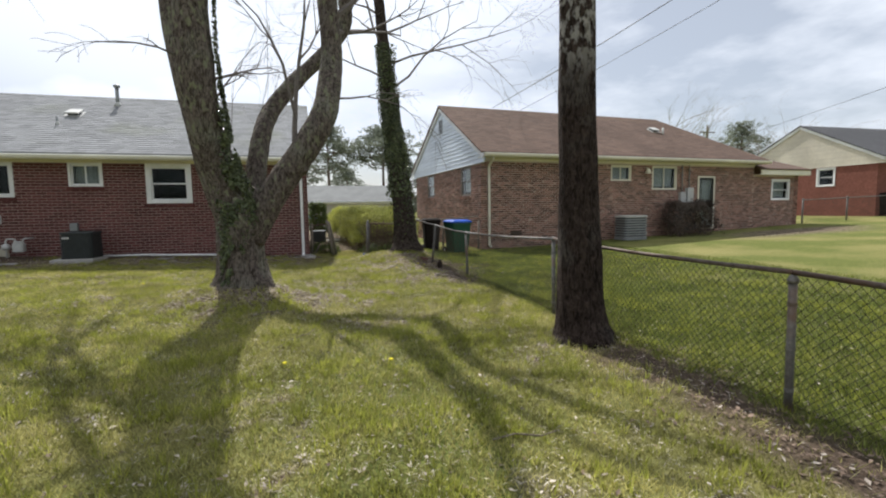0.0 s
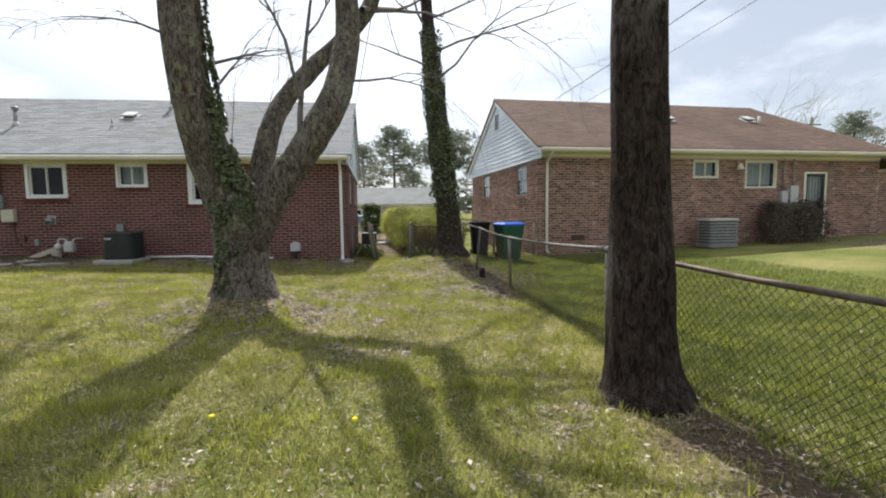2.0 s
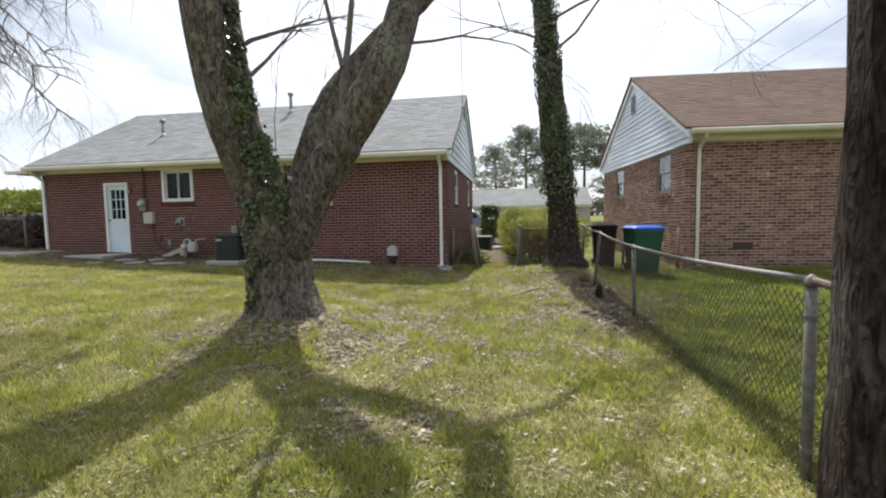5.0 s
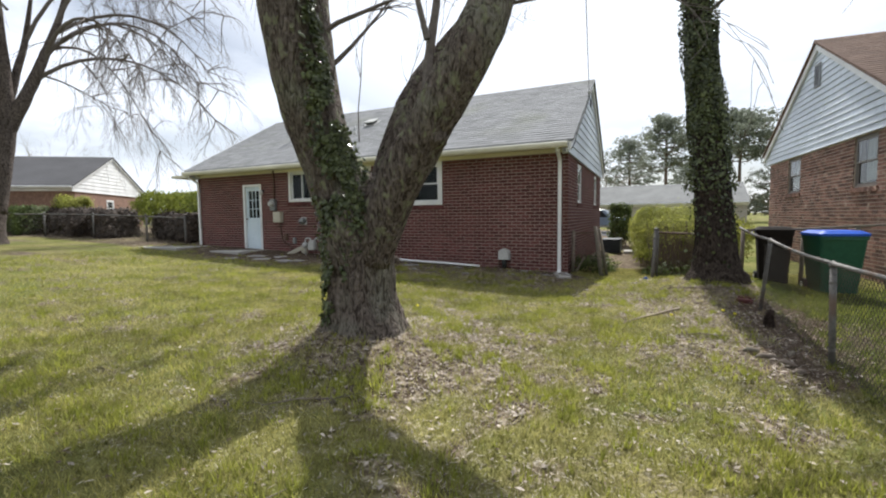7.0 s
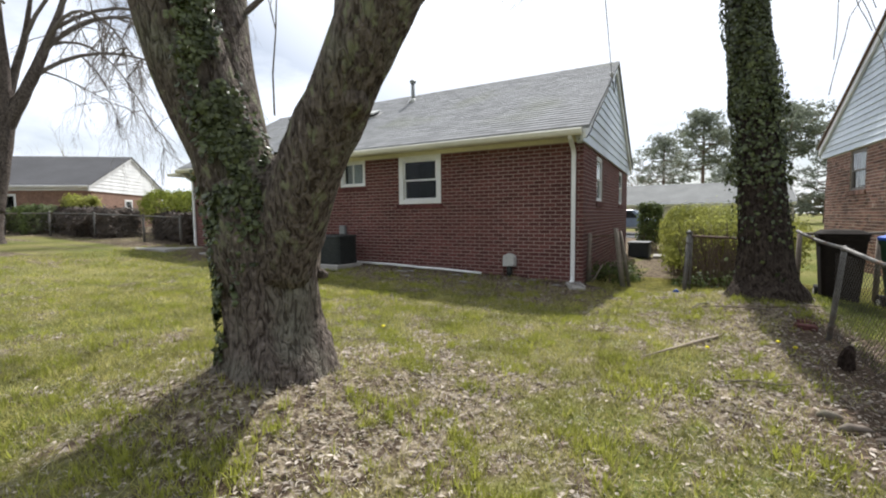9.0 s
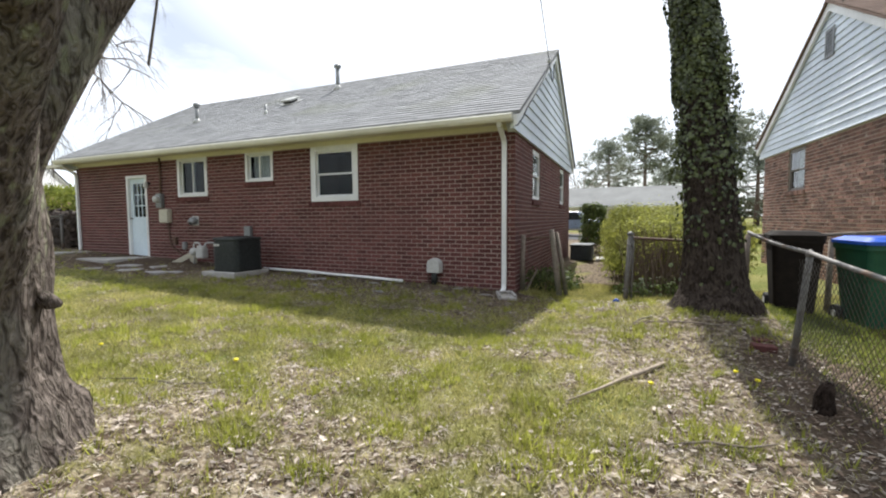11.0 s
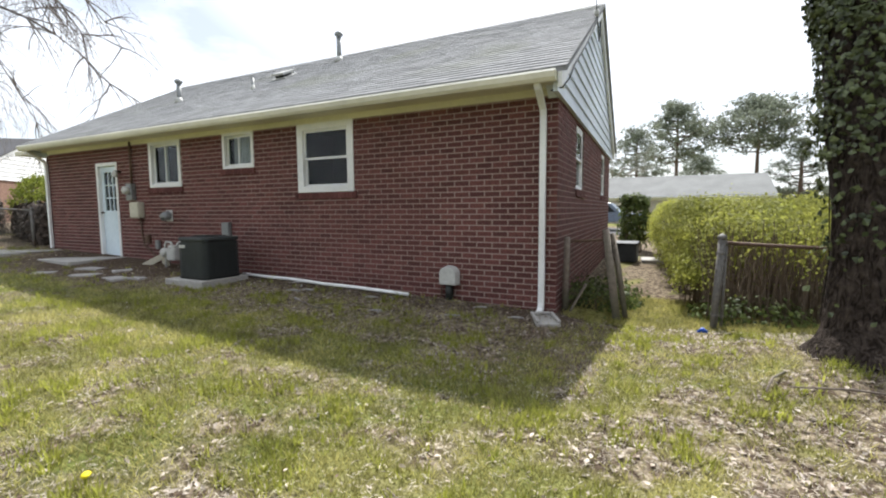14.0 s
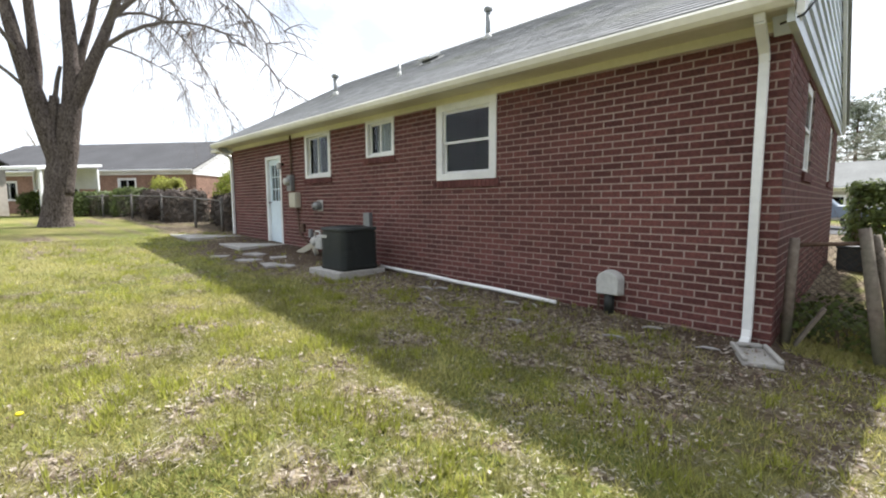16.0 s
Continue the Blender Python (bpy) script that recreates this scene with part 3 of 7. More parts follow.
def gable_wall(house, length, depth, over, zb, ze, zr, gable, mat, lap=0.2):
    """Lapped boards in the gable triangle, each a board of its own, and the rake boards."""
    s = -1 if gable == "left" else 1
    u = 0 if gable == "left" else length
    slope = (zr - ze) / (depth / 2 + over)

    def half(z):
        return depth / 2 + over - (z - ze) / slope - 0.02

    gb = part("gable", Geo().add([(u, -0.0, zb), (u, depth, zb), (u, depth / 2 + (half(ze) - 0.03), ze), (u, depth / 2, zr - 0.08), (u, depth / 2 - (half(ze) - 0.03), ze),
                                  (u - s * 0.12, 0, zb), (u - s * 0.12, depth, zb), (u - s * 0.12, depth / 2 + (half(ze) - 0.03), ze), (u - s * 0.12, depth / 2, zr - 0.08), (u - s * 0.12, depth / 2 - (half(ze) - 0.03), ze)],
                                 [(0, 1, 2, 3, 4), (9, 8, 7, 6, 5), (0, 5, 6, 1), (1, 6, 7, 2), (2, 7, 8, 3), (3, 8, 9, 4), (4, 9, 5, 0)]), mat, house)
    z = zb
    while z < zr - 0.2:
        a, b = half(z), half(min(z + lap, zr - 0.12))
        a, b = min(a, depth / 2 + over - 0.05), min(b, depth / 2 + over - 0.05)
        c = depth / 2
        z2 = min(z + lap, zr - 0.12)
        o1, o2 = u + s * 0.055, u + s * 0.03
        part("siding_board", Geo().add([(o1, c - a, z), (o1, c + a, z), (o2, c + b, z2), (o2, c - b, z2), (u, c - a, z), (u, c + a, z), (u, c + b, z2), (u, c - b, z2)],
                                       [(0, 1, 2, 3), (7, 6, 5, 4), (0, 4, 5, 1), (1, 5, 6, 2), (2, 6, 7, 3), (3, 7, 4, 0)]), mat, gb)
        z += lap
    g = Geo()
    for e in (-1, 1):
        y0, y1 = depth / 2 + e * (depth / 2 + over), depth / 2
        p = [(u + s * 0.06, y0, ze - 0.05), (u + s * 0.06, y1, zr - 0.05), (u + s * 0.06, y1, zr - 0.22), (u + s * 0.06, y0, ze - 0.22)]
        q = [(x + s * 0.05, y, z) for x, y, z in p]
        g.add(p + q, [(0, 1, 2, 3), (7, 6, 5, 4), (0, 4, 5, 1), (1, 5, 6, 2), (2, 6, 7, 3), (3, 7, 4, 0)])
    part("rake_board", g, WHITE, gb)
    return gb


def gutter(house, u0, u1, v, z, mat):
    prof = [(0, 0), (0, 0.12), (-0.10, 0.12), (-0.125, 0.09), (-0.105, 0.035), (-0.07, 0)]
    n = len(prof)
    verts = [(u0, v + a, z + b) for a, b in prof] + [(u1, v + a, z + b) for a, b in prof]
    g = Geo().add(verts, [tuple(range(n)), tuple(reversed(range(n, 2 * n)))] + [((i + 1) % n, i, n + i, n + (i + 1) % n) for i in range(n)])
    return part("gutter", g, mat, house, "painted metal gutter")


def downspout(house, u, z_top, z_low, over, mat, flip=False):
    g = Geo()
    w, d = 0.038, 0.03
    path = [(-over - 0.04, z_top + 0.02), (-over + 0.02, z_top - 0.07), (-0.075, z_top - 0.24), (-0.045, z_top - 0.32), (-0.045, z_low + 0.12), (-0.07, z_low + 0.04), (-0.2, z_low)]
    for (v0, z0), (v1, z1) in zip(path, path[1:]):
        n = Vector((0, -(z1 - z0), (v1 - v0))).normalized() * d
        g.add([(u - w, v0 - n.y, z0 - n.z), (u + w, v0 - n.y, z0 - n.z), (u + w, v0 + n.y, z0 + n.z), (u - w, v0 + n.y, z0 + n.z),
               (u - w, v1 - n.y, z1 - n.z), (u + w, v1 - n.y, z1 - n.z), (u + w, v1 + n.y, z1 + n.z), (u - w, v1 + n.y, z1 + n.z)],
              [(0, 1, 2, 3), (7, 6, 5, 4), (0, 4, 5, 1), (1, 5, 6, 2), (2, 6, 7, 3), (3, 7, 4, 0)])
    return part("downspout", g, mat, house, bevel=0.008)


def eaves(house, length, over, z_brick, z_soffit, ze, gable, mat, depth, gut=None, first=None):
    a = first or (-0.05 if gable == "left" else -over)
    b = length + over if gable == "left" else length + 0.05
    part("frieze", Geo().box((0 if gable == "left" else -0.02, -0.03, z_brick), (length, 0.0, z_soffit)), mat, house)
    part("soffit", Geo().box((a, -over + 0.02, z_soffit), (b, 0.1, z_soffit + 0.02)), mat, house)
    part("fascia", Geo().box((a, -over, z_soffit - 0.01), (b, -over + 0.02, ze - 0.045)), mat, house)
    gutter(house, a, b, -over - 0.003, ze - 0.16, gut or mat)


def plain_walls(house, length, depth, z0, z1, gable, brick):
    """Front wall and far end, which close the house."""
    u = length - 0.24 if gable == "left" else 0.0
    part("front_wall", Geo().box((0.24, depth - 0.24, z0), (length - 0.24, depth, z1)), brick, house)
    part("end_wall", Geo().box((u, 0.241, z0), (u + 0.24, depth, z1)), brick, house)
    part("attic_floor", Geo().box((0.241, 0.241, z1 - 0.06), (length - 0.241, depth - 0.241, z1)), CREAM, house)


# ---- the brick house behind the lawn ----
HX, HY, HL, HD = -11.3, 14.03, 12.2, 7.65
H_EAVE, H_RIDGE, H_TOP, H_OVER = 2.79, 5.08, 2.60, 0.38
SKEW = 0.039  # the side walls lean this far from square
house = thing("house", (HX, HY, 0), "one-storey red brick house with grey shingle roof and white gable", "house")
REAR, SIDE = wall_frame("rear", HL, HD), wall_frame("right", HL, HD)
W1, W2, W3 = (8.02, 9.14, 1.50, 2.60), (6.24, 7.02, 1.96, 2.59), (4.06, 5.05, 1.69, 2.60)
DOOR = (2.12, 2.92, 0.22, 2.27)
S1, S2 = (1.52, 2.36, 1.50, 2.50), (5.45, 6.35, 1.52, 2.50)
HOUSE_BASE = -0.26
rear_wall = brick_wall(house, REAR, HL, HOUSE_BASE, H_TOP, [W1, W2, W3, DOOR], RED_BRICK, MORTAR, single=(10.3, 12.3, -0.1))
side_wall = brick_wall(house, SIDE, HD, HOUSE_BASE, H_TOP - 0.02, [S1, S2], RED_BRICK, MORTAR, start=0.24)
plain_walls(house, HL, HD, HOUSE_BASE, H_TOP, "right", RED_BRICK)
window(house, REAR, W1, "hung", 0.12, sill=RED_BRICK)
window(house, REAR, W2, "slide", 0.06, curtain=True, sill=RED_BRICK)
window(house, REAR, W3, "slide", 0.08, sill=RED_BRICK)
window(house, SIDE, S1, "hung", 0.07, proud=-0.02, sill=RED_BRICK)
window(house, SIDE, S2, "hung", 0.07, proud=-0.02, sill=RED_BRICK)
eaves(house, HL, H_OVER, H_TOP - 0.02, 2.66, H_EAVE, "right", CREAM, HD, GUTTER_PAINT, -0.14)
shingled_roof(house, HL, HD, H_OVER, H_EAVE, H_RIDGE, "right", -0.15, GREY_SHINGLE)
gable_wall(house, HL, HD, H_OVER, 2.54, H_EAVE, H_RIDGE, "right", SIDING)
gable_wall(house, HL, HD, H_OVER, 2.54, H_EAVE, H_RIDGE, "left", SIDING)
downspout(house, HL - 0.17, 2.66, -0.08, H_OVER, WHITE)
downspout(house, 0.06, 2.66, 0.24, H_OVER, WHITE)


def panel_door(house, fr, h, mat):
    """A door with nine small panes over a flat panel, in a casing."""
    u0, u1, z0, z1 = h
    c = 0.07
    d = part("door", Geo().box((u0 + c, -0.10, z0 + 0.04), (u0 + c + 0.1, -0.055, z1 - c), fr).box((u1 - c - 0.1, -0.10, z0 + 0.04), (u1 - c, -0.055, z1 - c), fr)
             .box((u0 + c + 0.1, -0.10, z1 - c - 0.13), (u1 - c - 0.1, -0.055, z1 - c), fr).box((u0 + c + 0.1, -0.10, z0 + 0.04), (u1 - c - 0.1, -0.055, z0 + 1.02), fr), mat, house, "pale blue door with nine panes", bevel=0.004)
    part("door_casing", Geo().box((u0, -0.12, z0), (u0 + c, 0.015, z1), fr).box((u1 - c, -0.12, z0), (u1, 0.015, z1), fr).box((u0 + c, -0.12, z1 - c), (u1 - c, 0.015, z1), fr), WHITE, d, bevel=0.005)
    part("threshold", Geo().box((u0 + c, -0.12, z0 - 0.05), (u1 - c, 0.10, z0 + 0.035), fr), CONCRETE, d, bevel=0.01)
    a, b, lo, hi = u0 + c + 0.1, u1 - c - 0.1, z0 + 1.02, z1 - c - 0.13
    g = Geo()
    for k in (1, 2):
        x, z = a + (b - a) * k / 3, lo + (hi - lo) * k / 3
        g.box((x - 0.011, -0.09, lo), (x + 0.011, -0.06, hi), fr).box((a, -0.088, z - 0.011), (b, -0.062, z + 0.011), fr)
    part("muntin_grid", g, mat, d)
    for i in range(3):
        for j in range(3):
            p = part("pane", Geo().box((a + (b - a) * i / 3, -0.080, lo + (hi - lo) * j / 3), (a + (b - a) * (i + 1) / 3, -0.075, lo + (hi - lo) * (j + 1) / 3), fr), GLASS, d)
            p.visible_shadow = False
    part("room", dark_box(a - 0.01, b + 0.01, lo - 0.01, hi + 0.01, -0.1, -0.7, fr), UNLIT_BLACK, d)
    g = Geo()
    g.box((a + 0.06, -0.058, z0 + 0.16), (b - 0.06, -0.048, z0 + 0.50), fr).box((a + 0.06, -0.058, z0 + 0.58), (b - 0.06, -0.048, z0 + 0.94), fr)
    part("raised_panel", g, mat, d, bevel=0.006)
    part("door_handle", Geo().tube([fr @ Vector((u0 + c + 0.05, -0.055, z0 + 0.98)), fr @ Vector((u0 + c + 0.05, -0.02, z0 + 0.98)), fr @ Vector((u0 + c + 0.05, -0.005, z0 + 0.98)), fr @ Vector((u0 + c + 0.05, 0.012, z0 + 0.98))], [0.012, 0.012, 0.03, 0.022], 10), GALV, d, "metal door knob", soft=True)
    return d


panel_door(house, REAR, DOOR, DOOR_BLUE)

# ---- the neighbouring house ----
NX, NY, NTURN, NL, ND = 6.5, 14.5, 4.6, 12.8, 7.7
near_house = thing("house", (NX, NY, 0, 0, 0, NTURN), "one-storey weathered brown brick house with brown shingle roof", "house")
NREAR, NSIDE = wall_frame("rear", NL, ND), wall_frame("left", NL, ND)
NW2, NW3, NDOOR = (5.32, 6.25, 2.20, 2.79), (7.28, 8.50, 1.87, 2.79), (9.62, 10.55, 0.28, 2.42)
NS0, NS1 = (0.86, 1.84, 1.70, 2.74), (4.95, 5.93, 1.74, 2.74)
brick_wall(near_house, NREAR, NL, -0.25, 2.86, [NW2, NW3, NDOOR], OLD_BRICK, OLD_MORTAR)
brick_wall(near_house, NSIDE, ND, -0.25, 2.80, [NS0, NS1], OLD_BRICK, OLD_MORTAR, start=0.24)
plain_walls(near_house, NL, ND, -0.25, 2.86, "left", OLD_BRICK)
window(near_house, NREAR, NW2, "slide", 0.05, mat=CREAM, curtain=True)
window(near_house, NREAR, NW3, "slide", 0.05, mat=CREAM, curtain=True)
window(near_house, NSIDE, NS0, "hung", 0.06, mat=TAUPE, proud=-0.03, sill=OLD_BRICK, curtain=True)
window(near_house, NSIDE, NS1, "hung", 0.06, mat=TAUPE, proud=-0.03, sill=OLD_BRICK, curtain=True)
eaves(near_house, NL, 0.38, 2.84, 2.94, 3.10, "left", CREAM, ND)
shingled_roof(near_house, NL, ND, 0.38, 3.10, 5.42, "left", 1.6, BROWN_SHINGLE)
gable_wall(near_house, NL, ND, 0.38, 2.76, 3.10, 5.42, "left", SIDING, 0.145)
downspout(near_house, 0.28, 2.94, -0.05, 0.38, CREAM)


def gable_vent(house, u, s, v, z0, z1, w, mat):
    vent = part("gable_vent", Geo().box((u - 0.02, v - w / 2, z0), (u + s * 0.075, v - w / 2 + 0.04, z1)).box((u - 0.02, v + w / 2 - 0.04, z0), (u + s * 0.075, v + w / 2, z1))
                .box((u - 0.02, v - w / 2 + 0.04, z1 - 0.04), (u + s * 0.075, v + w / 2 - 0.04, z1)).box((u - 0.02, v - w / 2 + 0.04, z0), (u + s * 0.075, v + w / 2 - 0.04, z0 + 0.04)), mat, house)
    # near-black sheet paints the shade between the slats
    part("backing", Geo().box((u - 0.01, v - w / 2 + 0.04, z0 + 0.04), (u + s * 0.058, v + w / 2 - 0.04, z1 - 0.04)), UNLIT_BLACK, vent)
    z = z0 + 0.05
    while z < z1 - 0.07:
        part("slat", Geo().add([(u + s * 0.075, v - w / 2 + 0.04, z), (u + s * 0.075, v + w / 2 - 0.04, z), (u + s * 0.059, v + w / 2 - 0.04, z + 0.045), (u + s * 0.059, v - w / 2 + 0.04, z + 0.045)], [(0, 1, 2, 3)]), mat, vent)
        z += 0.062


gable_vent(near_house, 0, -1, ND / 2, 4.30, 4.86, 0.36, VENT_GREY)
gable_vent(house, HL - SKEW * HD / 2, 1, HD / 2, 4.10, 4.58, 0.36, VENT_GREY)


def wing(parent):
    """The lower end of the neighbouring house."""
    w = thing("house_wing", (NX, NY, 0, 0, 0, NTURN), "low brick end of the brown house with cream eaves", "house")
    fr = wall_frame("rear", 15.6, ND) @ Matrix.Translation((12.8, 0, 0))
    hole = (1.1, 2.25, 1.42, 2.34)
    brick_wall(w, fr, 2.8, -0.25, 2.5, [hole], OLD_BRICK, OLD_MORTAR)
    window(w, fr, hole, "hung", 0.08, curtain=True)
    part("end_wall", Geo().box((15.36, 0, -0.25), (15.6, 6, 2.5)), OLD_BRICK, w)
    part("frieze", Geo().box((12.82, -0.32, 2.5), (15.9, -0.28, 2.72)), CREAM, w)
    part("soffit", Geo().box((12.82, -0.30, 2.5), (15.9, 0.05, 2.52)), CREAM, w)
    part("roof", Geo().slab([(12.8, -0.36, 2.76), (15.95, -0.36, 2.76), (14.6, 3.4, 4.1), (12.8, 3.4, 4.1)], 0.05).slab([(15.95, -0.36, 2.76), (15.95, 6.3, 2.76), (14.6, 3.4, 4.1)], 0.05), BROWN_SHINGLE, w)


wing(near_house)

for ob in house.children_recursive:
    for v in ob.data.vertices:
        v.co.x -= SKEW * v.co.y

# ---- chain-link fence ----


def chain_link(fence, p, q, h0, h1, cell=0.064, wire=0.0022, z0=None, z1=None):
    """Diamond mesh between two points, as thin three-sided wires."""
    p, q = Vector(p), Vector(q)
    d = (q - p).normalized()
    length = (q - p).length
    g = Geo()
    out = Vector((d.y, -d.x, 0))
    n = int((length + (h1 - h0)) / cell)
    for way in (1, -1):
        for k in range(n + 1):
            s = k * cell
            a = [(s, 0.0), (s - (h1 - h0), h1 - h0)] if way > 0 else [(s - (h1 - h0), 0.0), (s, h1 - h0)]
            (s0, t0), (s1, t1) = a
            lo, hi = min(s0, s1), max(s0, s1)
            if hi < 0 or lo > length:
                continue
            def at(sv):
                return t0 + (t1 - t0) * (sv - s0) / (s1 - s0)
            e0, e1 = max(lo, 0), min(hi, length)
            pts = []
            for sv in (e0, e1):
                f = sv / length
                b = p.lerp(q, f)
                pts.append(b + Vector((0, 0, h0 + at(sv))) + out * 0.003 * way)
            x = (pts[1] - pts[0]).normalized()
            y = x.cross(out).normalized()
            ring = [out * wire, (-out * 0.5 + y * 0.87) * wire, (-out * 0.5 - y * 0.87) * wire]
            g.add([pts[0] + r for r in ring] + [pts[1] + r for r in ring], [(0, 1, 4, 3), (1, 2, 5, 4), (2, 0, 3, 5)])
    return part("chain_link", g, RUSTY_WIRE, fence, "rusty chain-link mesh", kind="stuff")


def fence_post(fence, base, top, r=0.026):
    b, t = Vector(base), Vector(top)
    d = (t - b).normalized()
    p = part("post", Geo().tube([b, b.lerp(t, 0.5), t], [r, r, r], 12), GALV, fence, soft=True)
    part("cap", Geo().tube([t - d * 0.01, t + d * 0.015, t + d * 0.035, t + d * 0.05], [r * 1.3, r * 1.3, r * 0.9, r * 0.2], 12), GALV, p, soft=True)
    for k in (0.25, 0.55, 0.85):
        c = b.lerp(t, k)
        part("band", Geo().tube([c - d * 0.012, c + d * 0.012], [r * 1.12, r * 1.12], 12), GALV, p)
    return p


side_fence = thing("fence", (0, 0, 0), "weathered chain-link fence with galvanised posts and top rail", "fence")
POSTS = [((4.26, -1.1), (4.26, -1.1)), ((4.36, 2.28), (4.29, 2.24)), ((4.21, 5.30), (4.21, 5.32)), ((4.20, 8.95), (4.19, 9.0)), ((4.05, 11.50), (4.14, 11.46))]
tops, RAIL = [], (0.80, 0.80, 0.84, 0.75, 0.835)
for (bx, by), (tx, ty) in POSTS:
    z = ground_z(bx, by)
    fence_post(side_fence, (bx, by, z - 0.1), (tx, ty, RAIL[len(tops)] - (0.06 if by < 3 else 0.02)))
    tops.append(Vector((tx, ty, RAIL[len(tops)])))
tops.append(Vector((3.98, 13.1, 0.96)))
for k, (a, b) in enumerate(zip(tops, tops[1:])):
    mat = RUSTY_RAIL if k < 2 else GALV
    pts = [a.lerp(b, f / 6) + Vector((0, 0, -0.025 * math.sin(math.pi * f / 6))) for f in range(7)]
    part("top_rail", Geo().tube(pts, [0.019] * 7, 10), mat, side_fence, soft=True)
for (a, _), (b, _) in zip(POSTS, POSTS[1:]):
    za, zb = ground_z(*a), ground_z(*b)
    chain_link(side_fence, (a[0] + 0.03, a[1], za), (b[0] + 0.03, b[1], zb), 0.02, 0.93)


# ---- trees ----
def limb(pts, radii, n=14, wobble=0.12, seed=0.0, per=4):
    """A smooth tapered limb through the points."""
    P, R = [Vector(p) for p in pts], list(radii)
    out, rad = [], []
    for i in range(len(P) - 1):
        p0, p1, p2, p3 = P[max(i - 1, 0)], P[i], P[i + 1], P[min(i + 2, len(P) - 1)]
        for k in range(per):
            t = k / per
            out.append(0.5 * ((2 * p1) + (p2 - p0) * t + (2 * p0 - 5 * p1 + 4 * p2 - p3) * t * t + (3 * p1 - p0 - 3 * p2 + p3) * t ** 3))
            rad.append(R[i] + (R[i + 1] - R[i]) * t)
    out.append(P[-1])
    rad.append(R[-1])
    return Geo().tube(out, rad, n, wobble, seed)


def twigs(g, base, way, length, radius, rng, depth=3, droop=0.0, spread=0.7):
    """Bare branches: each bends, thins and forks."""
    p, d = Vector(base), Vector(way).normalized()
    n = 5
    pts, rad = [p.copy()], [radius]
    for k in range(n):
        d = (d + Vector((rng.gauss(0, 0.13), rng.gauss(0, 0.13), rng.gauss(0, 0.12) - droop * (k + 1) / n))).normalized()
        p = p + d * (length / n)
        pts.append(p.copy())
        rad.append(radius * (1 - 0.75 * (k + 1) / n))
        if depth > 0 and k > 0:
            for _ in range(1 if depth > 1 else 2):
                if rng.random() < 0.85:
                    side = Vector((rng.gauss(0, 1), rng.gauss(0, 1), rng.gauss(0, 0.7)))
                    nd = (d + side.normalized() * spread).normalized()
                    twigs(g, p, nd, length * rng.uniform(0.4, 0.65), rad[-1] * 0.7, rng, depth - 1, droop, spread)
    g.tube(pts, [max(r, 0.0022) for r in rad], 4 if depth < 2 else 6, caps=False)


def leaf_cards(g, points, normals, size, rng):
    """Small pointed leaves set on a surface."""
    for p, nrm in zip(points, normals):
        nrm = (Vector(nrm) + Vector((rng.gauss(0, 0.45), rng.gauss(0, 0.45), rng.gauss(0, 0.45)))).normalized()
        a = nrm.cross(Vector((0, 0, 1)))
        a = a.normalized() if a.length > 0.01 else Vector((1, 0, 0))
        b = nrm.cross(a)
        t = rng.uniform(0, 6.28)
        x, y = a * math.cos(t) + b * math.sin(t), -a * math.sin(t) + b * math.cos(t)
        s = size * rng.uniform(0.6, 1.3)
        p = Vector(p) + nrm * 0.01
        g.add([p - y * s * 0.5, p + x * s * 0.45 - nrm * s * 0.12, p + y * s * 0.6, p - x * s * 0.45 - nrm * s * 0.12], [(0, 1, 2), (0, 2, 3)])


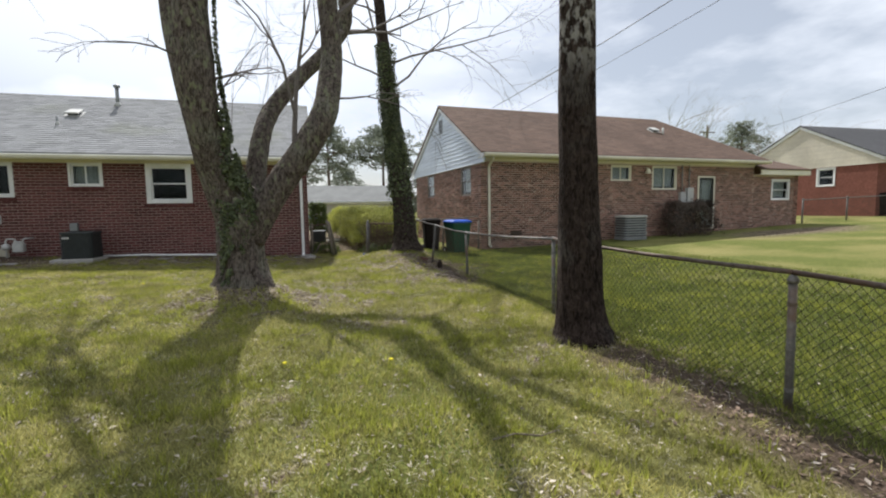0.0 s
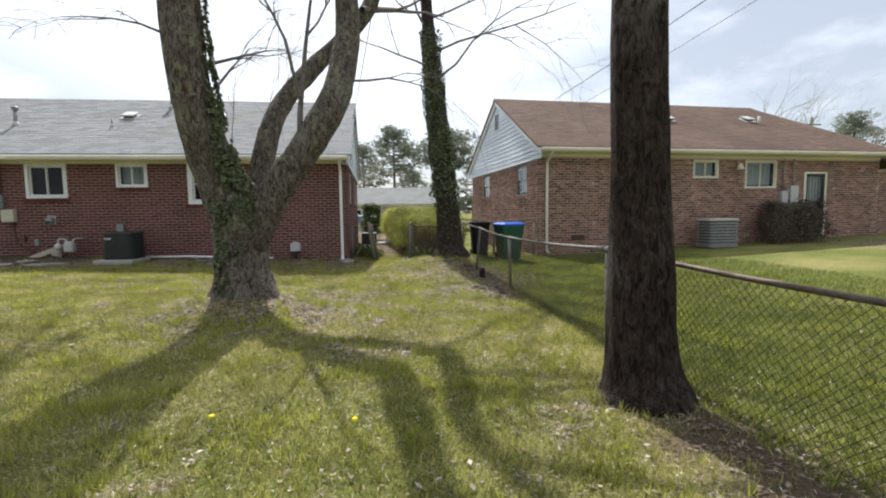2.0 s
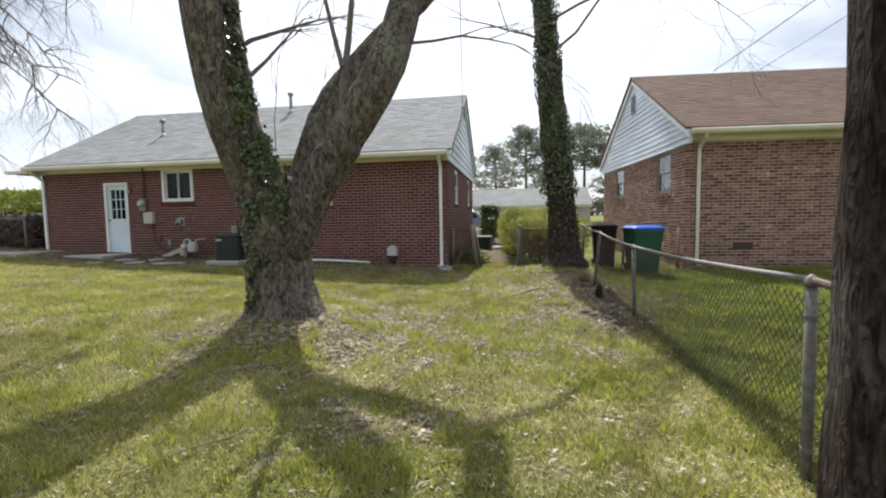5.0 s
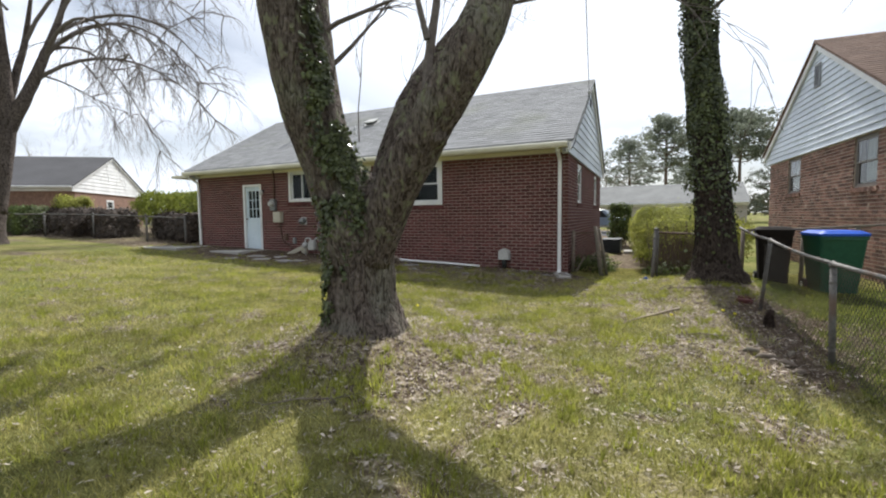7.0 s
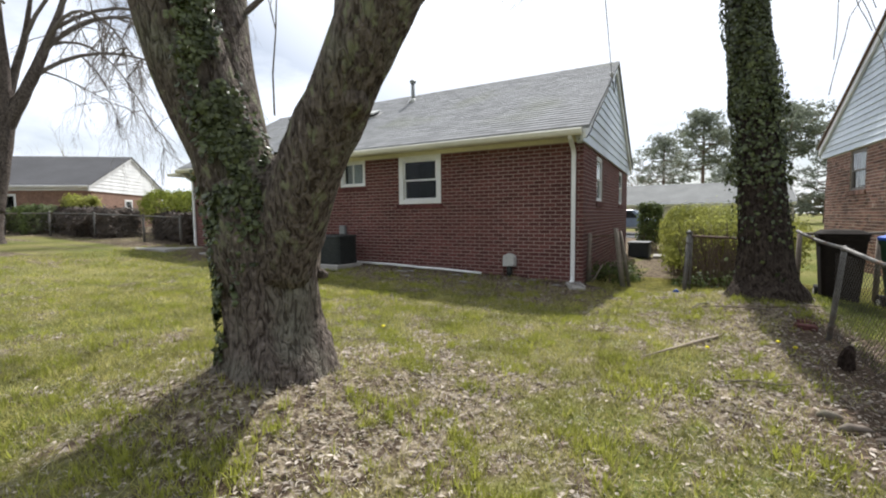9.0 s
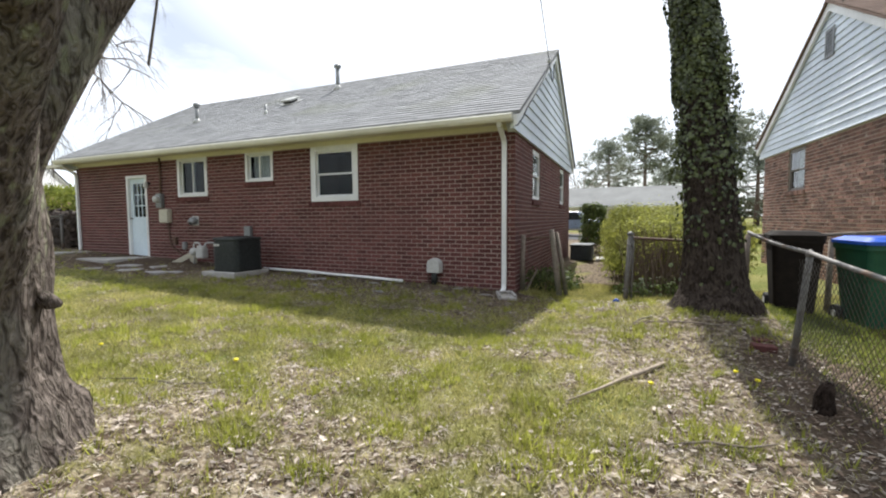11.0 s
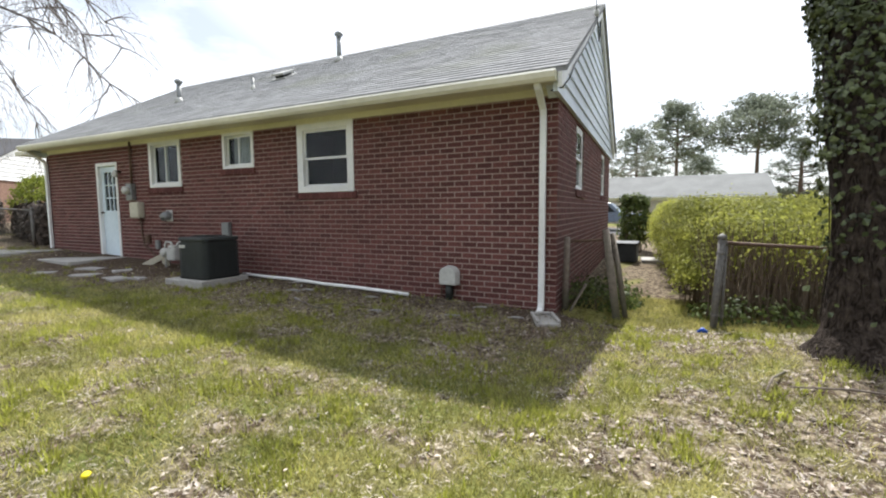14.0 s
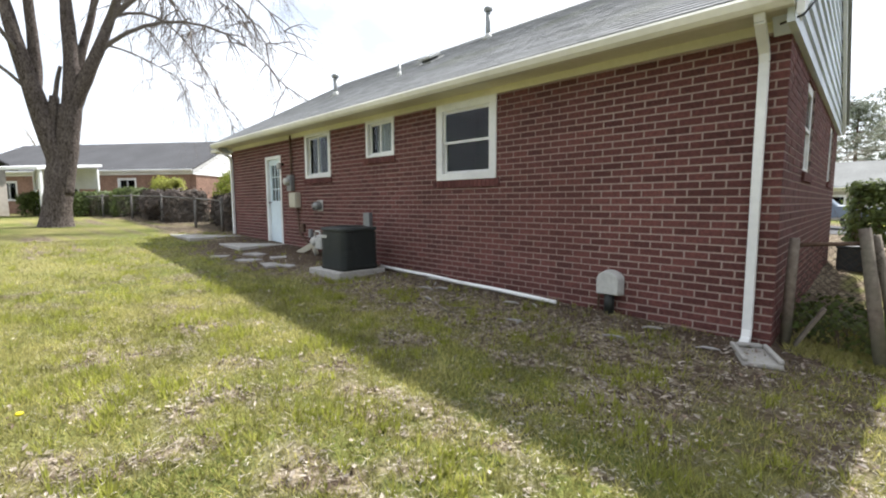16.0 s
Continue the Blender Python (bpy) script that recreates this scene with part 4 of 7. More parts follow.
def build_main_tree():
    rng = random.Random(4)
    tree = thing("tree", (0, 0, 0), "large bare grey tree forking into limbs, ivy climbing its trunk", "tree")
    z0 = ground_z(0.08, 7.65)
    trunk = Geo()
    P = [(0.06, 7.66, z0 - 0.25), (0.06, 7.66, z0 - 0.02), (0.05, 7.65, z0 + 0.12), (0.04, 7.64, 0.45), (0.04, 7.62, 0.75), (0.06, 7.60, 1.1), (0.08, 7.60, 1.45), (0.06, 7.6, 1.62)]
    trunk = limb(P, [0.56, 0.46, 0.405, 0.36, 0.35, 0.365, 0.36, 0.2], 40, 0.22, 1.0)
    part("trunk", trunk, BARK, tree, soft=True)
    a = limb([(0.02, 7.60, 1.0), (-0.08, 7.50, 1.45), (-0.20, 7.34, 2.0), (-0.27, 7.18, 2.55), (-0.31, 7.09, 3.1), (-0.33, 7.05, 4.0), (-0.25, 7.0, 5.2), (-0.5, 6.9, 7.0), (-0.3, 7.2, 9.0)], [0.27, 0.28, 0.26, 0.245, 0.24, 0.23, 0.20, 0.16, 0.08], 24, 0.12, 2.0)
    part("limb", a, BARK, tree, soft=True)
    b = limb([(-0.10, 7.60, 1.4), (-0.32, 7.62, 2.1), (-0.50, 7.70, 2.8), (-0.66, 7.85, 3.5), (-0.85, 8.1, 4.6), (-0.78, 8.25, 6.4), (-0.70, 8.4, 8.4)], [0.22, 0.22, 0.19, 0.18, 0.16, 0.12, 0.05], 18, 0.1, 3.0)
    part("limb", b, BARK, tree, soft=True)
    c = limb([(0.12, 7.68, 1.15), (0.24, 7.85, 1.6), (0.31, 8.08, 2.15), (0.37, 8.33, 2.6), (0.48, 8.68, 3.0), (0.74, 8.88, 3.4), (1.05, 9.08, 3.8), (1.5, 9.28, 4.3), (1.88, 9.38, 4.95), (1.78, 9.35, 5.9), (1.6, 9.3, 6.8), (1.75, 9.2, 7.8), (2.2, 9.2, 9.2)],
             [0.20, 0.17, 0.155, 0.15, 0.145, 0.145, 0.14, 0.135, 0.13, 0.12, 0.10, 0.08, 0.04], 20, 0.14, 4.0)
    part("limb", c, BARK, tree, soft=True)
    d = limb([(0.16, 7.60, 0.85), (0.37, 7.57, 1.2), (0.63, 7.53, 1.6), (0.92, 7.52, 2.0), (1.19, 7.52, 2.4), (1.39, 7.60, 2.8), (1.49, 7.82, 3.3), (1.55, 8.05, 3.9), (1.50, 8.13, 4.8), (1.43, 8.15, 6.0), (1.26, 8.28, 7.2), (0.92, 8.6, 8.6)],
             [0.27, 0.24, 0.215, 0.205, 0.20, 0.195, 0.185, 0.175, 0.16, 0.13, 0.09, 0.05], 22, 0.14, 5.0)
    part("limb", d, BARK, tree, soft=True)
    for p, q, r in [((0.20, 7.78, 0.82), (0.34, 7.93, 0.75), 0.055), ((0.14, 7.86, 0.12), (0.30, 8.02, -0.02), 0.11), ((0.98, 7.50, 1.90), (1.10, 7.42, 1.92), 0.12)]:
        p, q = Vector(p), Vector(q)
        part("burl", limb([p, p.lerp(q, 0.4), p.lerp(q, 0.8), q], [r, r * 0.95, r * 0.6, r * 0.2], 14, 0.45, r * 50), BARK, tree, soft=True)
    g = Geo()
    for base, way, ln, r, dr in [((0.92, 7.46, 2.05), (0.02, 0.02, 1), 2.6, 0.05, -0.02), ((0.95, 7.46, 2.75), (-0.4, 0.1, 0.8), 1.8, 0.03, 0.0), ((1.52, 7.9, 3.1), (0.9, 0.2, 0.2), 1.6, 0.02, 0.14), ((1.52, 8.1, 4.4), (0.8, 0.4, 0.7), 3.0, 0.06, 0.05),
                                 ((-0.45, 7.65, 2.7), (0.5, 0.6, 0.7), 1.3, 0.03, 0.1), ((-0.5, 7.7, 3.1), (0.7, 0.4, 0.5), 1.4, 0.03, 0.12), ((-0.3, 7.05, 4.8), (-0.7, -0.1, 0.7), 3.0, 0.04, 0.04), ((-0.2, 7.0, 5.5), (0.5, -0.6, 0.8), 3.0, 0.07, 0.03),
                                 ((-0.84, 8.15, 5.0), (-0.8, 0.5, 0.6), 3.0, 0.07, 0.05), ((1.7, 9.1, 4.6), (0.4, 0.9, 0.5), 3.2, 0.06, 0.08), ((1.85, 9.2, 5.4), (0.9, 0.2, 0.6), 3.0, 0.06, 0.06), ((1.43, 8.15, 6.0), (0.3, -0.7, 0.8), 3.0, 0.06, 0.03),
                                 ((-0.4, 6.9, 7.0), (-0.3, -0.5, 0.9), 3.0, 0.06, 0.0), ((-0.76, 8.3, 7.0), (-0.6, 0.3, 0.8), 3.0, 0.06, 0.0), ((1.65, 9.15, 7.0), (0.6, 0.0, 0.9), 3.0, 0.06, 0.0), ((-0.3, 7.1, 3.3), (-0.9, -0.3, 0.3), 1.2, 0.018, 0.2)]:
        twigs(g, base, way, ln, r, rng, 2, dr)
    for x, y in ((0.35, 8.4), (0.2, 8.0), (-0.05, 7.8)):
        twigs(g, (x, y, 2.0), (rng.uniform(-0.25, 0.1), 0.1, 1), 1.6, 0.008, rng, 1, 0.0, 0.4)
    for x, y in ((0.5, 8.3),):
        g.tube([(x, y, 6.0), (x + 0.03, y, 4.4), (x - 0.02, y + 0.02, 3.0), (x + 0.02, y, 2.3)], [0.005, 0.004, 0.004, 0.002], 4)
    # unseen branches, added overhead to throw the thin shadow lines on the lawn
    for line in ([(-0.78, 8.25, 6.3), (-1.6, 10.0, 7.4), (-2.4, 11.5, 7.9), (-2.6, 13.2, 8.7), (-2.87, 14.9, 9.4)], [(-0.30, 7.03, 4.5), (-1.3, 8.1, 5.25), (-1.95, 9.5, 6.3), (-2.5, 11.6, 7.9), (-3.4, 14.6, 9.3)], [(-0.72, 8.37, 7.8), (-2.2, 11.0, 8.4), (-3.77, 12.8, 8.9), (-3.5, 13.9, 9.1)]):
        g.tube(line, [0.07, 0.06, 0.055, 0.045, 0.02][:len(line)], 7)
        for p in line[1:]:
            for _ in range(3):
                twigs(g, p, (rng.uniform(-1, 1), rng.uniform(-0.3, 1), rng.uniform(0.1, 1)), 1.7, 0.025, rng, 1, 0.0)
    part("crown", g, TWIG, tree, kind="stuff")
    # ivy winds from the foot of the trunk up the inner side of the left limb
    lv, pts, nrm = Geo(), [], []
    vine = [((0.04, 7.64, 0.12), 0.355, 0.12, -122), ((0.04, 7.62, 0.45), 0.325, 0.26, -114), ((0.04, 7.62, 0.8), 0.33, 0.46, -98), ((0.05, 7.60, 1.15), 0.365, 0.62, -82), ((0.0, 7.56, 1.45), 0.34, 0.66, -58), ((-0.13, 7.43, 1.8), 0.285, 0.55, -34), ((-0.22, 7.27, 2.25), 0.262, 0.45, -18), ((-0.28, 7.14, 2.8), 0.25, 0.34, -6), ((-0.32, 7.07, 3.5), 0.245, 0.28, 2), ((-0.30, 7.03, 4.4), 0.23, 0.2, 4)]
    for (p, r, w, a0), (q, r2, w2, a1) in zip(vine, vine[1:]):
        p, q = Vector(p), Vector(q)
        for _ in range(int(1500 * (q - p).length * (w + w2))):
            f = rng.random()
            ww = w + (w2 - w) * f
            a = radians(a0 + (a1 - a0) * f) + max(-1.5, min(1.5, rng.gauss(0, 0.62))) * ww
            if noise.noise(Vector((a * 2.2, p.lerp(q, f).z * 3.0, 5))) < -0.22:
                continue
            d3 = Vector((math.cos(a), math.sin(a), 0))
            pts.append(p.lerp(q, f) + d3 * (r + (r2 - r) * f + rng.uniform(0.01, 0.055)))
            nrm.append(d3 + Vector((0, 0, 0.35)))
    leaf_cards(lv, pts, nrm, 0.047, rng)
    part("ivy", lv, IVY_LEAF, tree, "glossy dark ivy leaves", kind="stuff")


build_main_tree()


def build_near_trunk():
    tree = thing("tree", (0, 0, 0), "tall straight dark tree trunk standing beside the fence", "tree")
    z0 = ground_z(3.98, 4.25)
    part("trunk", limb([(3.98, 4.24, z0 - 0.2), (3.98, 4.24, z0), (3.97, 4.25, z0 + 0.15), (3.945, 4.25, z0 + 0.45), (3.92, 4.25, 1.2), (3.885, 4.24, 2.4), (3.84, 4.22, 4.0), (3.78, 4.2, 7.0), (3.74, 4.2, 10.0)], [0.46, 0.35, 0.285, 0.24, 0.205, 0.185, 0.17, 0.14, 0.08], 40, 0.13, 8.0), DARK_BARK, tree, soft=True)
    part("burl", limb([(4.04, 4.22, 0.82), (4.12, 4.26, 0.84), (4.17, 4.29, 0.85), (4.2, 4.3, 0.855)], [0.075, 0.07, 0.045, 0.015], 12, 0.4, 3.0), DARK_BARK, tree, soft=True)
    g, rng = Geo(), random.Random(9)
    for k in range(9):
        a = k * 2.4
        twigs(g, (3.9, 4.2, 6.4 + k * 0.4), (math.cos(a), math.sin(a), 0.5), 3.2, 0.06, rng, 2, 0.05)
    part("crown", g, TWIG, tree, kind="stuff")


build_near_trunk()


def build_ivy_tree():
    rng = random.Random(21)
    tree = thing("tree", (0, 0, 0), "tall bare tree wrapped in dark ivy by the fence", "tree")
    z0 = ground_z(3.62, 13.0)
    axis_pts = [(3.64, 12.98, z0 - 0.2), (3.64, 12.98, z0), (3.63, 13.0, z0 + 0.2), (3.60, 13.05, 0.8), (3.56, 13.15, 1.6), (3.47, 13.3, 2.6), (3.36, 13.45, 3.8), (3.30, 13.5, 4.6), (3.20, 13.55, 6.0), (3.05, 13.6, 8.0), (3.1, 13.6, 10.0)]
    rad = [0.62, 0.46, 0.36, 0.30, 0.28, 0.255, 0.225, 0.205, 0.18, 0.13, 0.05]
    part("trunk", limb(axis_pts, rad, 28, 0.16, 11.0), IVY_BARK, tree, soft=True)
    pts, nrm = [], []
    for i in range(2, 8):
        p, q = Vector(axis_pts[i]), Vector(axis_pts[i + 1])
        dens = (0, 0, 60, 330, 1700, 3600, 3600, 1500)[i]
        for _ in range(int(dens * (q - p).length)):
            f, a = rng.random(), rng.uniform(0, 6.283)
            c = p.lerp(q, f)
            lump = 0.05 + 0.15 * max(0, noise.noise(Vector((math.cos(a) * 1.6, math.sin(a) * 1.6, c.z * 1.5))) + 0.25)
            d3 = Vector((math.cos(a), math.sin(a), rng.uniform(-0.2, 0.5)))
            pts.append(c + Vector((math.cos(a), math.sin(a), 0)) * (rad[i] + (rad[i + 1] - rad[i]) * f + lump * rng.uniform(0.2, 1.1)))
            nrm.append(d3)
    g = Geo()
    leaf_cards(g, pts, nrm, 0.054, rng)
    part("ivy", g, IVY_LEAF, tree, "dense dark ivy leaves", kind="stuff")
    v = Geo()
    for k in range(7):
        a = rng.uniform(0, 6.28)
        line = [Vector(p) + Vector((math.cos(a + j * 0.2 + rng.gauss(0, 0.12)), math.sin(a + j * 0.2), 0)) * (r + 0.008) for j, (p, r) in enumerate(zip(axis_pts[2:6], rad[2:6]))]
        v.tube(line, [0.006, 0.005, 0.004, 0.003], 6, 0.4)
    part("vine_growth", v, IVY_BARK, tree, kind="stuff")
    b = Geo()
    for base, way, ln, r in [((3.32, 13.5, 4.7), (0.9, 0.1, 0.7), 3.6, 0.036), ((3.28, 13.5, 5.0), (-0.9, 0.2, 0.4), 2.6, 0.032), ((3.25, 13.5, 5.4), (0.9, -0.4, 0.5), 3.8, 0.036), ((3.2, 13.55, 5.9), (-0.7, -0.4, 0.8), 3.0, 0.036), ((3.2, 13.55, 6.3), (0.8, 0.4, 0.5), 3.8, 0.036),
                             ((3.15, 13.6, 6.8), (-0.8, 0.3, 0.6), 3.0, 0.036), ((3.1, 13.6, 7.4), (0.9, -0.1, 0.6), 3.4, 0.036), ((3.1, 13.6, 8.0), (-0.6, -0.5, 0.8), 3.0, 0.032), ((3.1, 13.6, 8.6), (0.5, 0.5, 0.8), 3.0, 0.032)]:
        twigs(b, base, way, ln, r, rng, 3, 0.06, 0.75)
    part("crown", b, TWIG, tree, kind="stuff")


build_ivy_tree()


# ---- colours of small things ----
GREY_METAL = material("grey_metal", (0.20, 0.21, 0.21), (0.30, 0.31, 0.31), 20, 0.5, 0.1, metal=0.4)
PALE_METAL = material("pale_metal", (0.42, 0.42, 0.40), (0.55, 0.55, 0.52), 20, 0.5, 0.1)
BLACK_METAL = material("black_metal", (0.012, 0.014, 0.013), (0.03, 0.033, 0.03), 20, 0.45, 0.1)
CHARCOAL = material("charcoal_metal", (0.026, 0.031, 0.031), (0.05, 0.057, 0.057), 20, 0.5, 0.1)
BEIGE_BOX = material("beige_box", (0.46, 0.43, 0.34), (0.55, 0.52, 0.42), 14, 0.6, 0.08)
GREEN_PLASTIC = material("green_plastic", (0.012, 0.06, 0.035), (0.02, 0.085, 0.05), 12, 0.4, 0.06)
BLUE_PLASTIC = material("blue_plastic", (0.01, 0.06, 0.34), (0.02, 0.09, 0.45), 12, 0.35, 0.05)
BROWN_PLASTIC = material("brown_plastic", (0.010, 0.008, 0.007), (0.022, 0.017, 0.014), 12, 0.85, 0.08, spec=0.1)
OLD_WOOD = material("old_wood", (0.12, 0.095, 0.075), (0.24, 0.20, 0.165), 18, 0.9, 0.4, stain=(0.10, 0.11, 0.07))
BARE_WOOD = material("fallen_wood", (0.20, 0.16, 0.12), (0.38, 0.32, 0.25), 18, 0.9, 0.4)
RUST = material("rusty_steel", (0.085, 0.052, 0.037), (0.17, 0.11, 0.08), 25, 0.7, 0.2, metal=0.3)
YELLOW = material("dandelion_yellow", (0.72, 0.60, 0.02), (0.85, 0.74, 0.03), 30, 0.7, 0)
STONE = material("stone", (0.26, 0.25, 0.24), (0.42, 0.40, 0.38), 16, 0.95, 0.4)
ASPHALT = material("asphalt", (0.045, 0.045, 0.047), (0.075, 0.075, 0.077), 40, 0.95, 0.3)
CAR_PAINT = material("car_paint", (0.16, 0.20, 0.25), (0.20, 0.25, 0.31), 5, 0.3, 0)
RUBBER = material("rubber", (0.015, 0.015, 0.015), (0.03, 0.03, 0.03), 15, 0.8, 0.1)


def lathe(profile, n=16, at=(0, 0, 0)):
    """A turned shape from (radius, z) pairs."""
    g = Geo()
    x0, y0, z0 = at
    return g.tube([(x0, y0, z0 + z) for r, z in profile], [max(r, 0.001) for r, z in profile], n)


# ---- fixtures on the brick house ----
def roof_at(x, y):
    return H_EAVE + (y - (HY - H_OVER)) * (H_RIDGE - H_EAVE) / (HD / 2 + H_OVER)


def flue(x, y, h, r, cap=True):
    z = roof_at(x, y)
    t = thing("roof_flue", (x, y, z), "grey metal flue pipe with cap on the shingle roof", "flue", "roof pipes")
    part("pipe", lathe([(r, -0.12), (r, h)], 14), GREY_METAL, t, soft=True)
    part("flashing", lathe([(r * 2.6, -0.06), (r * 1.5, 0.05), (r * 1.05, 0.10)], 14), PALE_METAL, t, soft=True)
    if cap:
        part("cap", lathe([(r * 1.05, h), (r * 1.75, h + 0.02), (r * 1.8, h + 0.07), (r * 1.2, h + 0.10), (0.01, h + 0.12)], 14), GREY_METAL, t, soft=True)


flue(-4.95, 17.2, 0.55, 0.055)
flue(-8.45, 15.55, 0.42, 0.05)
flue(-5.85, 15.45, 0.24, 0.03, False)


def box_vent(x, y, z, turn, slope, mat=PALE_METAL):
    t = thing("roof_vent", pose(x, y, z, 0, 0, turn) @ pose(0, 0, 0, math.degrees(math.atan(slope))), "low square metal vent on the shingle roof", "roof vent")
    part("hood", Geo().slab([(-0.17, -0.19, 0.13), (0.17, -0.19, 0.13), (0.17, 0.19, 0.11), (-0.17, 0.19, 0.11)], 0.05), mat, t, bevel=0.01)
    part("throat", Geo().box((-0.13, -0.13, -0.02), (0.13, 0.13, 0.09)), BLACK_METAL, t)
    part("flange", Geo().box((-0.22, -0.22, 0.005), (0.22, 0.22, 0.02)), mat, t)


box_vent(-5.75, 16.25, roof_at(-5.75, 16.25) + 0.01, 0, 0.545)

WALL_Y = HY - 0.006


def electric_meter():
    t = thing("electric_meter", (-7.84, WALL_Y, 1.62), "round grey electric meter on the brick wall", "meter")
    part("can", Geo().box((-0.10, -0.10, -0.17), (0.10, 0, 0.17)), GREY_METAL, t, bevel=0.015)
    part("dial", Geo().tube([(0, -0.10, 0.03), (0, -0.13, 0.03), (0, -0.19, 0.03), (0, -0.21, 0.03)], [0.085, 0.085, 0.075, 0.045], 18), PALE_METAL, t, soft=True)
    part("conduit", Geo().tube([(0.03, -0.04, 0.17), (0.03, -0.04, 1.02)], [0.022, 0.022], 10), RUST, t, soft=True)


def fuse_box():
    t = thing("service_box", (-7.64, WALL_Y, 1.25), "beige service box on the brick wall", "electrical box")
    part("case", Geo().box((-0.15, -0.12, -0.16), (0.15, 0, 0.16)), BEIGE_BOX, t, bevel=0.012)
    part("cover", Geo().box((-0.14, -0.132, -0.15), (0.14, -0.121, 0.15)), BEIGE_BOX, t, bevel=0.005)
    part("cable", Geo().tube([(0.05, -0.03, -0.16), (0.06, -0.03, -0.45), (0.12, -0.03, -0.72), (0.5, -0.035, -0.92), (0.85, -0.04, -1.0)], [0.016] * 5, 8), RUST, t, soft=True)


def wall_vent():
    t = thing("wall_vent", (-6.68, WALL_Y, 1.12), "round metal vent hood on the brick wall", "vent")
    part("plate", Geo().box((-0.10, -0.012, -0.10), (0.10, 0, 0.12)), PALE_METAL, t, bevel=0.004)
    part("hood", Geo().tube([(0, -0.012, 0.02), (0, -0.10, 0.0), (0, -0.15, -0.03)], [0.09, 0.085, 0.07], 16), GREY_METAL, t, soft=True)
    # flat black disc paints the dark inside of the hood's mouth
    part("opening", Geo().tube([(0, -0.148, -0.03), (0, -0.155, -0.03)], [0.055, 0.055], 14), BLACK_METAL, t)


def outlet_box(x, z, mat, label, w=0.06):
    t = thing("outlet_box", (x, WALL_Y, z), label, "outlet")
    part("box", Geo().box((-w, -0.06, -0.09), (w, 0, 0.09)), mat, t, bevel=0.01)
    part("lid", Geo().box((-w * 0.85, -0.068, -0.08), (w * 0.85, -0.061, 0.08)), mat, t, bevel=0.003)


def dryer_cover():
    t = thing("hose_cover", (-0.54, WALL_Y, 0.18), "pale grey rounded plastic cover low on the wall", "vent cover")
    g = Geo()
    n = 12
    prof = [(-0.14, 0.0), (-0.14, 0.17)] + [(0.14 * math.cos(radians(180 - 180 * k / n)), 0.17 + 0.10 * math.sin(radians(180 * k / n))) for k in range(1, n)] + [(0.14, 0.17), (0.14, 0.0)]
    m = len(prof)
    v = [(x, 0, z) for x, z in prof] + [(x * 0.86, -0.13, 0.01 + z * 0.9) for x, z in prof]
    g.add(v, [tuple(range(m)), tuple(reversed(range(m, 2 * m)))] + [((i + 1) % m, i, m + i, m + (i + 1) % m) for i in range(m)])
    part("hood", g, PALE_METAL, t, bevel=0.012)
    part("pipe", Geo().tube([(0.0, -0.06, 0.02), (0.0, -0.06, -0.22)], [0.055, 0.055], 12), BLACK_METAL, t, soft=True)
    part("hose", Geo().tube([(-0.13, -0.03, 0.05), (-0.14, -0.03, -0.22)], [0.012, 0.012], 8), RUST, t)


def door_light():
    t = thing("wall_light", (-8.27, WALL_Y, 2.03), "small dark wall light beside the door", "lamp")
    part("bracket", Geo().tube([(0, 0, 0.02), (0, -0.05, 0.03), (0, -0.10, 0.0)], [0.035, 0.02, 0.02], 10), BLACK_METAL, t, soft=True)
    part("shade", lathe([(0.02, 0.05), (0.045, 0.02), (0.055, -0.07), (0.04, -0.09)], 14, (0, -0.10, 0)), PALE_METAL, t, soft=True)


def condenser():
    z = ground_z(-4.95, 13.4)
    t = thing("air_conditioner", (-4.56, 13.30, z + 0.05), "black louvred air conditioner unit on a concrete pad", "air conditioner")
    body = rounded(0.68, 0.66, 0.09)
    part("core", Geo().prism(rounded(0.635, 0.615, 0.08), 0.02, 0.60), BLACK_METAL, t)
    for k in range(17):
        a = 0.05 + k * 0.0315
        part("louvre", Geo().prism(body, a, a + 0.019), CHARCOAL, t)
    part("top", Geo().prism(rounded(0.69, 0.67, 0.09), 0.60, 0.655), CHARCOAL, t, bevel=0.015)
    part("base", Geo().prism(rounded(0.69, 0.67, 0.09), 0.0, 0.04), BLACK_METAL, t)
    g = Geo()
    for r in (0.08, 0.14, 0.20, 0.26):
        g.tube([(r * math.cos(a), r * math.sin(a), 0.668) for a in [2 * math.pi * k / 24 for k in range(25)]], [0.005] * 25, 5)
    part("fan_grille", g, BLACK_METAL, t)
    part("badge", Geo().box((-0.27, -0.338, 0.49), (-0.12, -0.331, 0.535)), PALE_METAL, t)
    pad = thing("concrete_pad", (-4.62, 13.30, z - 0.01), "grey concrete pad under the air conditioner", "pad")
    part("slab", Geo().box((-0.45, -0.44, -0.08), (0.45, 0.42, 0.058)), CONCRETE, pad, bevel=0.015)
    d = thing("disconnect_box", (-5.0, WALL_Y, 0.88), "grey electrical disconnect box on the wall", "electrical box")
    part("case", Geo().box((-0.09, -0.08, -0.13), (0.09, 0, 0.13)), GREY_METAL, d, bevel=0.01)
    part("conduit", Geo().tube([(0, -0.04, -0.13), (0.02, -0.04, -0.3), (0.05, -0.15, -0.55)], [0.015] * 3, 8), GREY_METAL, d, soft=True)


